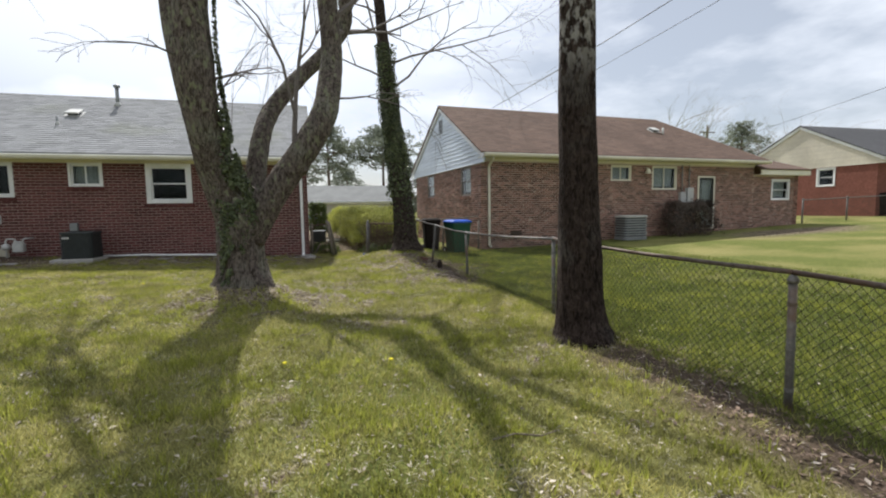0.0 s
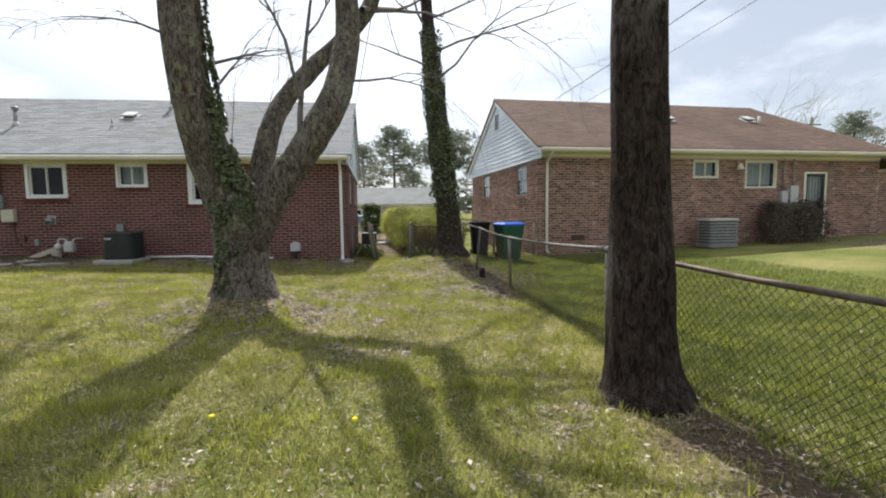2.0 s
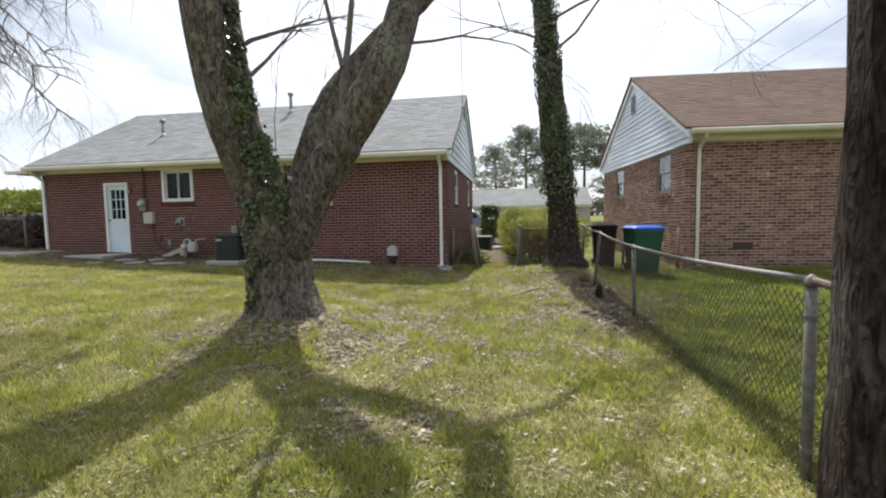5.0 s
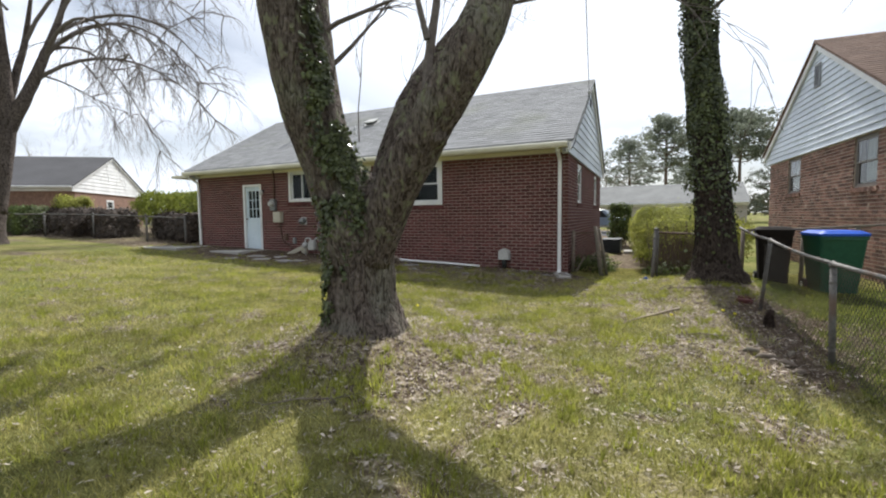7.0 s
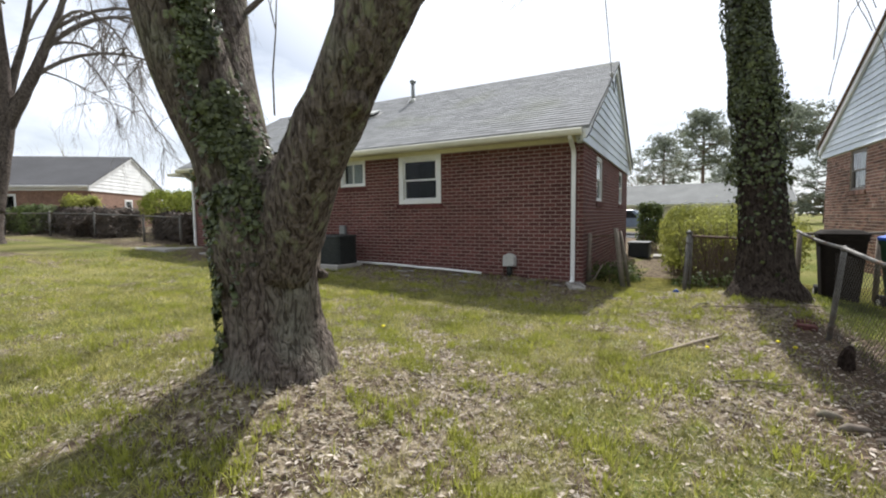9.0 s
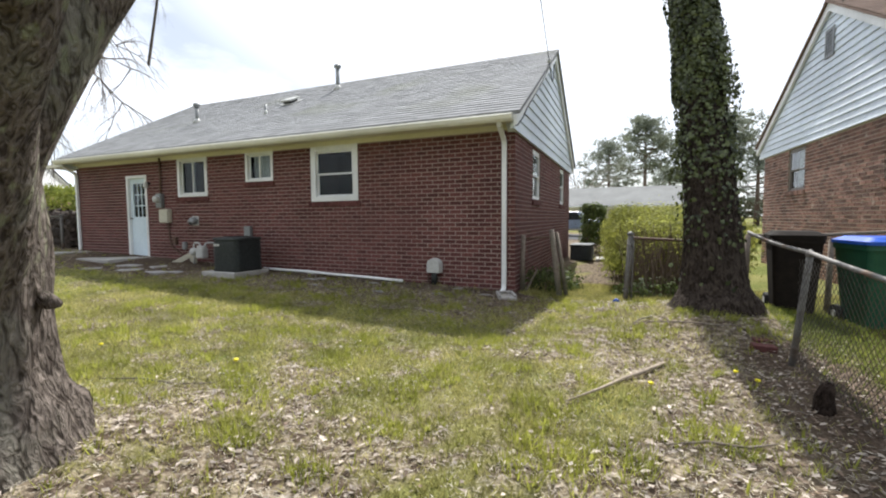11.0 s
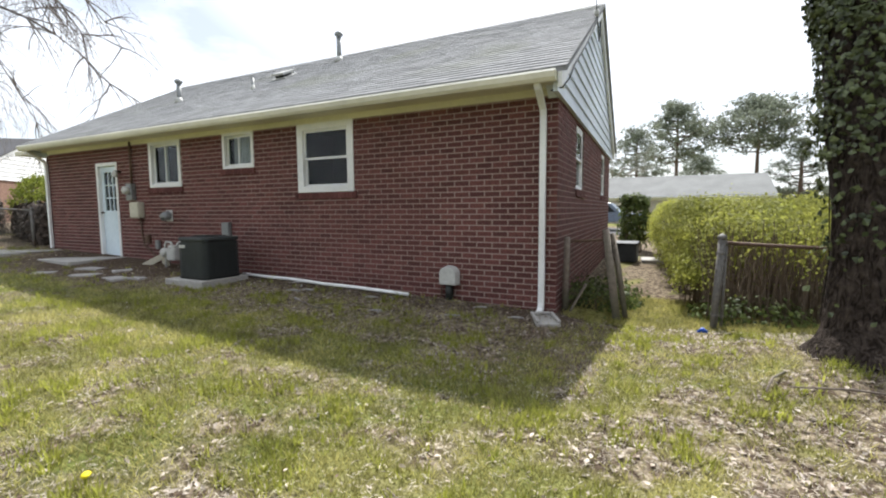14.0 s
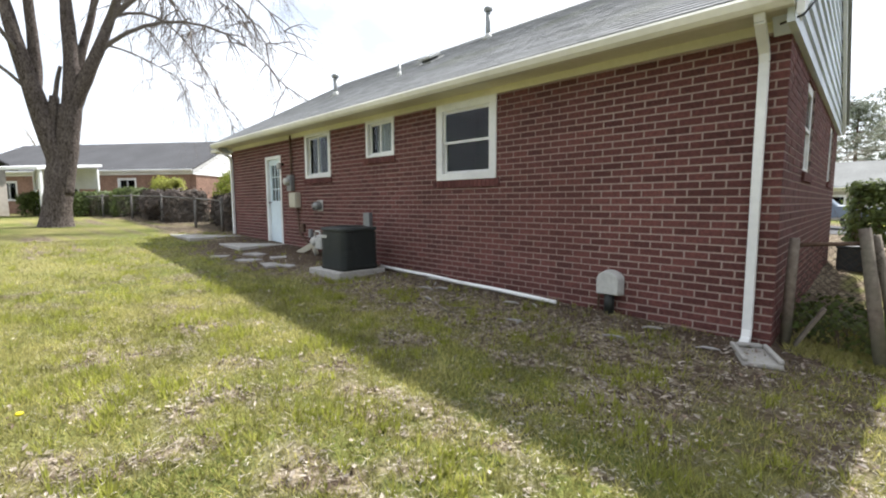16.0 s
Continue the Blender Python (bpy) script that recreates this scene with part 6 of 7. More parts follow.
plain_fence("chain-link fence along the back of the long yard", [(-11.9, 13.9), (-13.9, 13.8), (-16.9, 13.6), (-19.6, 13.2), (-22.5, 12.7), (-25.5, 12.0)], 0.92)
plain_fence("far chain-link fence at the end of the neighbouring lawn", [(22.6, 15.9), (25.5, 16.0), (28.6, 16.2), (32, 16.4), (36, 16.6)])
br = random.Random(52)
thicket("hedge", "green spring hedge behind the back fence", "hedge", -15.9, 16.6, 3.0, 0.9, 1.75, leaf_material("left_hedge_leaf", (0.17, 0.215, 0.036), (0.33, 0.36, 0.07), 2, 0.3, 0.45), br, 1300, 10, 0.09, 120, 0.2, turn=-8)
for x, y, sx, sy, h, leaf, lab in [(-19.5, 14.3, 1.6, 0.7, 1.0, BROWN_LEAF, "dark brown brush piled behind the fence"), (-22.6, 13.8, 1.6, 0.7, 1.1, SHRUB_LEAF, "green brush growing through the fence"), (-25.6, 12.8, 1.8, 0.8, 1.0, SHRUB_LEAF, "green brush growing along the fence"),
                                   (-20.9, 14.8, 0.7, 0.5, 1.5, HEDGE_LEAF, "yellow-green bush behind the fence"), (-28.5, 11.5, 2.0, 0.9, 1.1, SHRUB_LEAF, "low green bushes at the yard's end"), (-13.4, 14.9, 1.5, 0.5, 0.95, BROWN_LEAF, "dark brown brush under the green hedge"), (-17.2, 14.4, 0.9, 0.6, 1.0, BROWN_LEAF, "tangle of brown stems behind the fence")]:
    thicket("shrub", lab, "shrub", x, y, sx, sy, h * 0.95, leaf, br, 900, 10, 0.10, 200, 0.05, turn=-8, ragged=0.3)


def yard_clutter():
    for x, y, w, h, mat, lab in [(-21.6, 13.95, 0.55, 0.5, WHITE, "white plastic bag of rubbish by the fence"), (-19.3, 14.9, 0.45, 0.4, WHITE, "white bundle lying in the brush"), (-26.6, 12.0, 0.6, 0.45, WHITE, "white sack lying by the fence")]:
        t = thing("sack", (x, y, ground_z(x, y)), lab, "sack")
        part("bag", Geo().tube([(-w, 0, 0.1), (-w * 0.6, 0, h * 0.6), (0, 0.05, h * 0.55), (w * 0.7, 0, h * 0.4), (w, 0, 0.1)], [0.05, 0.26, 0.3, 0.22, 0.04], 12, 0.25), mat, t, soft=True)
    wheeled_bin(29.6, 16.9, 90, BROWN_PLASTIC, BROWN_PLASTIC, "dark bin by the far fence", 1.1)
    wheeled_bin(31.0, 17.2, 80, BROWN_PLASTIC, BLUE_PLASTIC, "dark bin with blue lid by the far fence", 1.1)
    wheeled_bin(32.2, 17.2, 85, GREEN_PLASTIC, GREEN_PLASTIC, "green bin by the far fence", 1.1)


yard_clutter()


# ---- street, parked pickup ----
def street():
    g = Geo()
    xs = [-300 + 20 * k for k in range(31)]
    for a, b in zip(xs, xs[1:]):
        g.add([(a, 31.5, ground_z(a, 31.5) + 0.02), (b, 31.5, ground_z(b, 31.5) + 0.02), (b, 38.5, ground_z(b, 38.5) + 0.02), (a, 38.5, ground_z(a, 38.5) + 0.02)], [(0, 1, 2, 3)])
    ob = part("road", g, ASPHALT, kind="structure", label="grey asphalt street beyond the houses")
    ob["category"] = "road"


street()


def pickup():
    x, y = -1.4, 36.0
    z = ground_z(x, y)
    t = thing("pickup_truck", (x, y, z), "blue-grey pickup truck parked on the street", "truck")
    prof = [(-2.6, 0.45), (-2.6, 0.95), (-0.9, 0.98), (-0.75, 1.5), (0.55, 1.52), (1.05, 1.02), (2.35, 0.92), (2.5, 0.5)]
    v = [(a, -0.88, b) for a, b in prof] + [(a, 0.88, b) for a, b in prof]
    n = len(prof)
    body = part("body", Geo().add(v, [tuple(range(n)), tuple(reversed(range(n, 2 * n)))] + [((i + 1) % n, i, n + i, n + (i + 1) % n) for i in range(n)]), CAR_PAINT, t, bevel=0.05)
    for s in (-1, 1):
        part("window", Geo().add([(-0.72, s * 0.885, 1.02), (0.8, s * 0.885, 1.02), (0.42, s * 0.885, 1.44), (-0.62, s * 0.885, 1.44)], [(0, 1, 2, 3)]), UNLIT_BLACK, body)
        for wx in (-1.65, 1.55):
            w = part("wheel", Geo().tube([(wx, s * 0.68, 0.36), (wx, s * 0.90, 0.36)], [0.36, 0.36], 22), RUBBER, t)
            part("rim", Geo().tube([(wx, s * 0.90, 0.36), (wx, s * 0.915, 0.36)], [0.21, 0.19], 18), PALE_METAL, w)
    part("bumper", Geo().box((2.45, -0.85, 0.42), (2.6, 0.85, 0.6)), PALE_METAL, t, bevel=0.03)


pickup()


# ---- far trees ----
def pine(x, y, h, spread, rng, lab, first=0.45, trunk_r=0.32, lean=0.0):
    z = ground_z(x, y)
    t = thing("pine_tree", (0, 0, 0), lab, "tree", "far pines")
    axis_pts = [(x + lean * (k / 8) ** 2, y, z + h * k / 8) for k in range(9)]
    part("trunk", Geo().tube(axis_pts, [trunk_r * (1 - 0.1 * k) for k in range(9)], 10), PINE_BARK, t, soft=True)
    b, lv, pts, nrm = Geo(), Geo(), [], []
    n = 34
    for k in range(n):
        f = first + (1 - first) * k / n
        a = k * 2.4 + rng.gauss(0, 0.3)
        prof = math.sin(math.pi * min(1, (f - first) / (1 - first) * 0.85 + 0.22))
        r = spread * max(0.25, prof) * rng.uniform(0.55, 1.1)
        base = Vector((x + lean * f * f, y, z + h * f))
        tip = base + Vector((math.cos(a) * r, math.sin(a) * r, r * rng.uniform(0.05, 0.4)))
        mid = base.lerp(tip, 0.5) + Vector((0, 0, -0.1 * r))
        b.tube([base, mid, tip], [trunk_r * 0.28, trunk_r * 0.18, 0.03], 5)
        for q, num in ((tip, 15), (base.lerp(tip, 0.78), 11), (mid, 6)):
            for _ in range(num):
                c = q + Vector((rng.gauss(0, 0.75), rng.gauss(0, 0.75), rng.gauss(0.15, 0.30))) * (spread / 5.5)
                for _ in range(12):
                    pts.append(c + Vector((rng.gauss(0, 0.17), rng.gauss(0, 0.17), rng.gauss(0, 0.11))) * (spread / 4.5))
                    nrm.append((rng.gauss(0, 1), rng.gauss(0, 1), 1))
    leaf_cards(lv, pts, nrm, 0.20 * spread / 5, rng)
    part("crown", b, PINE_BARK, t, kind="stuff")
    part("needles", lv, NEEDLE, t, kind="stuff")


pr = random.Random(71)
pine(2.6, 75, 14.4, 5.0, pr, "tall dark green pine with open layered crown", 0.5)
pine(11.4, 76, 14.0, 6.2, pr, "broad dark green pine with flat layered crown", 0.56)
pine(-3.0, 88, 13.5, 5.0, pr, "dark green pine behind the low house", 0.3)
pine(14.6, 70, 8.5, 3.0, pr, "dense dark cedar beyond the street", 0.08)
pine(70, 62, 14.0, 5.0, pr, "dark pine beyond the far red brick house", 0.3)
pine(6.5, 95, 9.5, 5.0, pr, "far green pine behind the grey roof", 0.1)


def far_bare_tree(x, y, h, rng, lab, haze=None):
    z = ground_z(x, y)
    t = thing("bare_tree", (0, 0, 0), lab, "tree", "far bare trees")
    part("trunk", Geo().tube([(x, y, z - 0.2), (x + 0.1, y, z + h * 0.25), (x, y + 0.1, z + h * 0.5)], [h * 0.025, h * 0.02, h * 0.012], 8), haze or TWIG, t, soft=True)
    g = Geo()
    for k in range(9):
        a = k * 2.4
        twigs(g, (x, y, z + h * (0.22 + 0.03 * k)), (math.cos(a) * 0.7, math.sin(a) * 0.7, 0.9), h * 0.55, h * 0.010, rng, 3, 0.02, 0.6)
    part("crown", g, haze or TWIG, t, kind="stuff")


# paler than TWIG: distance haze is put into the twig colour
HAZE_TWIG = material("pale_far_twigs", (0.24, 0.22, 0.19), (0.36, 0.33, 0.28), 3, 0.9, 0)
GREEN_HAZE = material("far_budding_twigs", (0.22, 0.24, 0.12), (0.32, 0.34, 0.18), 3, 0.9, 0)
for x, y, h, lab, m in [(40, 46, 12, "pale bare tree behind the brown roof", HAZE_TWIG), (47, 47, 11, "bare tree with first green buds behind the houses", GREEN_HAZE), (62, 48, 12, "bare tree beyond the red brick house", HAZE_TWIG),
                        (-38, 40, 8, "bare tree behind the green hedge", HAZE_TWIG), (-30, 42, 8, "bare tree behind the brick house", HAZE_TWIG), (-4, 62, 8, "pale bare tree beyond the street", HAZE_TWIG), (-60, 30, 9, "bare tree far beyond the back yard", HAZE_TWIG), (-58, 14, 9, "bare tree far beyond the brush", HAZE_TWIG)]:
    far_bare_tree(x, y, h, br, lab, m)


def tree_line():
    """Low far woods that close the view all round."""
    g, rng = Geo(), random.Random(5)
    pts, nrm = [], []
    for k in range(420):
        a = 2 * math.pi * k / 420
        r = 150 + 25 * noise.noise(Vector((math.cos(a) * 3, math.sin(a) * 3, 1)))
        h = 5.5 + 3.5 * noise.noise(Vector((math.cos(a) * 6, math.sin(a) * 6, 7)))
        c = Vector((r * math.cos(a), r * math.sin(a) + 20, 0))
        for _ in range(34):
            pts.append(c + Vector((rng.gauss(0, 2), rng.gauss(0, 2), h * rng.random() ** 0.7)))
            nrm.append((rng.gauss(0, 1), rng.gauss(0, 1), 1))
    leaf_cards(g, pts, nrm, 2.0, rng)
    ob = part("far_woods", g, material("far_woods_foliage", (0.11, 0.12, 0.085), (0.20, 0.19, 0.14), 0.3, 0.9, 0, island=0.3), kind="stuff", label="low hazy grey-green woods in the distance")
    ob["category"] = "woods"


tree_line()


def big_left_tree():
    rng = random.Random(15)
    t = thing("tree", (0, 0, 0), "big bare tree with two leaders and drooping twigs", "tree")
    z = ground_z(-17.4, 10.7)
    PALE_BARK = bark_material("pale_bark", (0.11, 0.09, 0.08), (0.22, 0.185, 0.165))
    part("trunk", limb([(-17.4, 10.75, z - 0.2), (-17.4, 10.75, z), (-17.4, 10.77, z + 0.4), (-17.4, 10.85, z + 1.1), (-17.4, 10.92, z + 1.7), (-17.4, 10.95, z + 2.1)], [0.66, 0.50, 0.41, 0.37, 0.37, 0.28], 20, 0.12, 3.0), PALE_BARK, t, soft=True)
    for pts, rad in [([(-17.45, 10.85, z + 1.0), (-17.45, 10.92, 2.43), (-17.5, 10.74, 3.4), (-17.5, 10.5, 4.5), (-17.5, 10.3, 5.4), (-17.55, 10.15, 6.3), (-17.6, 9.9, 7.8), (-17.6, 9.5, 10.5)], [0.3, 0.31, 0.30, 0.26, 0.22, 0.19, 0.15, 0.06]),
                     ([(-17.35, 10.95, z + 1.0), (-17.35, 11.05, 2.3), (-17.3, 11.22, 3.34), (-17.3, 11.39, 4.6), (-17.35, 11.45, 5.8), (-17.4, 11.44, 7.0), (-17.4, 11.42, 8.6), (-17.4, 11.3, 10.5)], [0.3, 0.31, 0.29, 0.26, 0.22, 0.18, 0.13, 0.05]),
                     ([(-17.3, 11.3, 3.8), (-17.2, 11.5, 4.5), (-17.05, 11.75, 5.2), (-16.95, 12.15, 6.2), (-16.9, 12.5, 7.2), (-16.8, 12.9, 8.4), (-16.7, 13.3, 10.0)], [0.16, 0.20, 0.20, 0.17, 0.14, 0.1, 0.05])]:
        part("leader", limb(pts, rad, 16, 0.1, pts[0][1]), PALE_BARK, t, soft=True)
    for pts, rad in [([(-17.5, 10.5, 4.4), (-17.6, 10.58, 5.2), (-17.6, 10.58, 6.4), (-17.6, 10.55, 7.4), (-17.6, 10.6, 9.6)], [0.14, 0.17, 0.15, 0.13, 0.05]),
                     ([(-17.3, 11.4, 4.9), (-17.35, 11.62, 5.6), (-17.4, 11.85, 6.5), (-17.4, 12.1, 7.4), (-17.4, 12.4, 9.2)], [0.11, 0.13, 0.12, 0.10, 0.05])]:
        part("limb", limb(pts, rad, 10, 0.08, pts[0][2]), PALE_BARK, t, soft=True)
    for pts, rad in [([(-17.4, 10.78, 3.3), (-17.35, 10.88, 4.0), (-17.35, 10.95, 4.55)], [0.16, 0.15, 0.12]), ([(-17.35, 10.95, 4.4), (-17.35, 11.05, 5.0), (-17.35, 11.16, 5.5)], [0.08, 0.06, 0.05]), ([(-17.3, 10.98, 2.6), (-17.25, 11.04, 3.5), (-17.2, 11.12, 4.3)], [0.14, 0.12, 0.09])]:
        part("stub", limb(pts, rad, 10, 0.15, pts[0][2]), PALE_BARK, t, soft=True)
    g = Geo()

    def arch(p0, p1, p2, p3, r):
        p0, p1, p2, p3 = (Vector(p) for p in (p0, p1, p2, p3))
        pts = []
        for k in range(11):
            f = k / 10
            pts.append((1 - f) ** 3 * p0 + 3 * f * (1 - f) ** 2 * p1 + 3 * f * f * (1 - f) * p2 + f ** 3 * p3)
        g.tube(pts, [0.68 * r * (1 - 0.085 * k) for k in range(11)], 6, caps=False)
        for k in range(3, 11):
            for _ in range(3 if k > 5 else 2):
                d = Vector((rng.gauss(0, 0.5), rng.gauss(0.25, 0.5), rng.gauss(-0.25, 0.4)))
                twigs(g, pts[k], d, rng.uniform(0.9, 2.0), r * 0.22, rng, 2, 0.28, 0.5)

    arch((-17.0, 12.0, 5.9), (-16.6, 13.2, 7.5), (-15.4, 15.4, 8.2), (-14.4, 17.2, 5.4), 0.12)
    arch((-16.9, 12.4, 7.0), (-16.2, 13.8, 9.0), (-15.2, 15.4, 9.4), (-14.6, 16.6, 6.8), 0.13)
    arch((-16.85, 12.7, 7.8), (-16.0, 14.6, 9.8), (-15.4, 16.6, 9.6), (-15.4, 18.2, 7.0), 0.11)
    arch((-16.95, 12.2, 6.3), (-17.0, 13.2, 6.4), (-16.8, 13.9, 5.7), (-16.6, 14.8, 5.5), 0.06)
    arch((-16.9, 12.5, 7.2), (-16.9, 14.2, 8.4), (-16.6, 15.0, 6.6), (-16.2, 15.9, 4.1), 0.08)
    arch((-16.9, 12.4, 6.9), (-15.8, 12.6, 8.6), (-14.8, 13.2, 8.8), (-14.0, 14.0, 6.4), 0.11)
    arch((-17.5, 10.3, 5.6), (-16.0, 8.4, 8.2), (-14.0, 8.0, 9.0), (-12.4, 8.0, 6.6), 0.09)
    arch((-17.6, 9.95, 7.6), (-17.0, 6.8, 9.8), (-16.0, 5.0, 9.8), (-15.2, 3.8, 7.2), 0.09)
    arch((-17.5, 10.5, 4.5), (-17.4, 8.8, 6.6), (-17.4, 6.8, 6.8), (-17.2, 5.4, 5.2), 0.08)
    arch((-17.4, 12.1, 7.4), (-16.4, 12.8, 10.2), (-15.6, 14.6, 11.6), (-15.0, 16.6, 9.4), 0.11)
    arch((-16.8, 12.8, 8.2), (-15.8, 13.4, 10.8), (-13.8, 14.8, 11.8), (-12.6, 16.4, 9.0), 0.11)
    arch((-17.0, 12.1, 6.2), (-16.4, 13.0, 8.6), (-15.4, 14.4, 9.2), (-14.8, 15.8, 7.4), 0.10)
    for k in range(10):
        a = k * 2.4
        twigs(g, (-16.6 - 0.4 * (k % 2), 10.2 + 0.6 * (k % 3), 7.5 + 0.3 * k), (math.cos(a) * 0.8, math.sin(a) * 0.8, 0.9), 3.4, 0.05, rng, 2, 0.08)
    part("crown", g, TWIG, t, kind="stuff")


big_left_tree()


# ---- overhead wires ----
def wire(a, b, sag, r=0.012):
    t = thing("cable", (0, 0, 0), "thin black overhead service cable", "cable", "overhead cables")
    a, b = Vector(a), Vector(b)
    pts = [a.lerp(b, k / 16) - Vector((0, 0, sag * 4 * (k / 16) * (1 - k / 16))) for k in range(17)]
    part("line", Geo().tube(pts, [r] * 17, 6), BLACK_METAL, t)


def utility_pole(x, y):
    t = thing("utility_pole", (x, y, ground_z(x, y)), "brown wooden utility pole with crossarm", "pole")
    part("pole", lathe([(0.16, -0.3), (0.14, 5), (0.11, 10.2)], 12), OLD_WOOD, t, soft=True)
    part("crossarm", Geo().box((-1.1, -0.06, 9.4), (1.1, 0.06, 9.52)), OLD_WOOD, t, bevel=0.01)


utility_pole(13.1, -8.4)
utility_pole(47.0, 46.0)
wa = NM @ Vector((2.3, ND / 2, 5.50))
wire(wa, (12.9, -8.4, 9.5), 0.5)
wire(NM @ Vector((3.6, ND / 2, 5.46)), (14.1, -8.4, 9.4), 0.4, 0.008)
utility_pole(4.75, -11.5)
wire((0.96, 16.45, 4.42), (4.75, -11.5, 6.55), 0.0, 0.008)
drop = thing("cable", (0, 0, 0), "black service cable looping down the white gable", "cable", "overhead cables")
part("line", Geo().tube([(0.96, 16.45, 4.42), (0.97, 16.6, 4.2), (0.93, 17.0, 4.12), (0.9, 17.3, 4.3), (0.9, 17.35, 4.6)], [0.012] * 5, 6), BLACK_METAL, drop, soft=True)
part("lead", Geo().tube([(0.97, 16.5, 4.3), (0.99, 15.4, 3.58), (1.01, 14.4, 3.0), (1.05, 13.95, 2.74), (1.0, 13.8, 2.6), (0.84, 13.9, 2.6)], [0.009] * 6, 6), BLACK_METAL, drop, soft=True)
part("insulator", lathe([(0.03, -0.05), (0.04, 0.0), (0.03, 0.05)], 10, (0.96, 16.45, 4.40)), PALE_METAL, drop, soft=True)
wire((47.0, 46.0, 8.2), (13.1, -8.4, 6.3), 0.2)


# ---- lawn: blades, straw, leaves ----
def scatter(name, count, rng, region, keep, shape, mat, label, category):
    """Single blades or leaves as one triangle or two each, thinned by keep(x, y)."""
    V, F = [], []
    x0, x1, y0, y1 = region
    tries = 0
    while tries < count:
        tries += 1
        x, y = rng.uniform(x0, x1), rng.uniform(y0, y1)
        if rng.random() > keep(x, y):
            continue
        k = len(V)
        v, f = shape(x, y, ground_z_fast(x, y), rng)
        V.extend(v)
        F.extend([tuple(i + k for i in q) for q in f])
    me = bpy.data.meshes.new(name)
    me.from_pydata(V, [], F)
    ob = part(name, me, mat, kind="stuff", label=label)
    ob["category"] = category


GX0, GY0, GS = -14.0, -2.0, 0.2
GRID = np.array([[ground_z(GX0 + GS * i, GY0 + GS * j) for i in range(150)] for j in range(96)])


def ground_z_fast(x, y):
    u, v = (x - GX0) / GS, (y - GY0) / GS
    i, j = int(u), int(v)
    a, b = u - i, v - j
    return (GRID[j, i] * (1 - a) + GRID[j, i + 1] * a) * (1 - b) + (GRID[j + 1, i] * (1 - a) + GRID[j + 1, i + 1] * a) * b


def blade(h0, h1, w, lean):
    def make(x, y, z, rng):
        a = rng.uniform(0, 6.283)
        h = rng.uniform(h0, h1)
        b = rng.uniform(0, 6.283)
        l = rng.uniform(0.2, lean) * h
        dx, dy = math.cos(a) * w, math.sin(a) * w
        return [(x - dx, y - dy, z - 0.005), (x + dx, y + dy, z - 0.005), (x + math.cos(b) * l, y + math.sin(b) * l, z + h)], [(0, 1, 2)]
    return make


def tuft(h0, h1, w):
    def make(x, y, z, rng):
        v, f = [], []
        for _ in range(9):
            b = rng.uniform(0, 6.283)
            h = rng.uniform(h0, h1)
            l = rng.uniform(0.2, 0.9) * h
            r = rng.uniform(0, 0.04)
            px, py = x + math.cos(b) * r, y + math.sin(b) * r
            k = len(v)
            dx, dy = -math.sin(b) * w, math.cos(b) * w
            v += [(px - dx, py - dy, z - 0.005), (px + dx, py + dy, z - 0.005), (px + math.cos(b) * l, py + math.sin(b) * l, z + h)]
            f.append((k, k + 1, k + 2))
        return v, f
    return make


def lying(l0, l1, w, lift):
    def make(x, y, z, rng):
        a = rng.uniform(0, 6.283)
        l = rng.uniform(l0, l1) / 2
        ux, uy = math.cos(a), math.sin(a)
        z += rng.uniform(0.004, lift)
        t = rng.uniform(-0.3, 0.3) * l
        ww = w * rng.uniform(0.6, 1.4)
        return [(x - ux * l, y - uy * l, z - t), (x + uy * ww, y - ux * ww, z + 0.3 * ww), (x + ux * l, y + uy * l, z + t), (x - uy * ww, y + ux * ww, z + 0.2 * ww)], [(0, 1, 2), (0, 2, 3)]
    return make


def inside(x, y):
    """Clear of the trunks and of the houses."""
    if y > 13.95 and x < 1.0 or math.hypot(x - 0.06, y - 7.65) < 0.45 or math.hypot(x - 3.98, y - 4.25) < 0.3 or math.hypot(x - 3.64, y - 13) < 0.4:
        return False
    return not (x > 6.4 and y > 14.3)


def by_path(x, y):
    """Thinner where the walk stays far away."""
    if y < 1.2 and step(-1.6, 1.2, y) < 0.5 + 0.5 * math.sin(x * 731.7 + y * 917.3):
        return 0.0
    d = min(math.hypot(x - 1.6, y - 4.0), math.hypot(x - 1.4, y - 9.6))
    return 1.0 if d < 4.2 else max(0.22, 1.0 - (d - 4.2) * 0.17)


gr = random.Random(90)
LAWN = (-12.5, 9.5, -1.6, 15.4)
scatter("grass", 1300000, gr, LAWN, lambda x, y: by_path(x, y) * (1.0 - 0.86 * straw_part(x, y)) * (1 - 0.9 * bare_shade_part(x, y)) if inside(x, y) and x < 4.3 else 0, blade(0.025, 0.062, 0.0042, 1.4), GRASS, "short patchy green lawn grass", "grass")
scatter("grass", 370000, gr, (4.2, 10.5, -1.6, 15.4), lambda x, y: by_path(x, y) * (1 - 0.9 * bare_shade_part(x, y)) if inside(x, y) else 0, blade(0.03, 0.08, 0.0048, 1.3), DEEP_GRASS, "thick deep green lawn grass behind the fence", "grass")
scatter("tall_grass", 105000, gr, LAWN, lambda x, y: (0.9 if field(x, y, 1.9, 21.0) + 0.5 * field(x, y, 5.0, 4.0) > 0.2 else 0.05 + 0.1 * step(6.5, 4.5, y)) * by_path(x, y) * (1 - bare_shade_part(x, y)) if inside(x, y) else 0, tuft(0.04, 0.095, 0.0045), TUFT, "lush tufts of taller green grass", "grass")
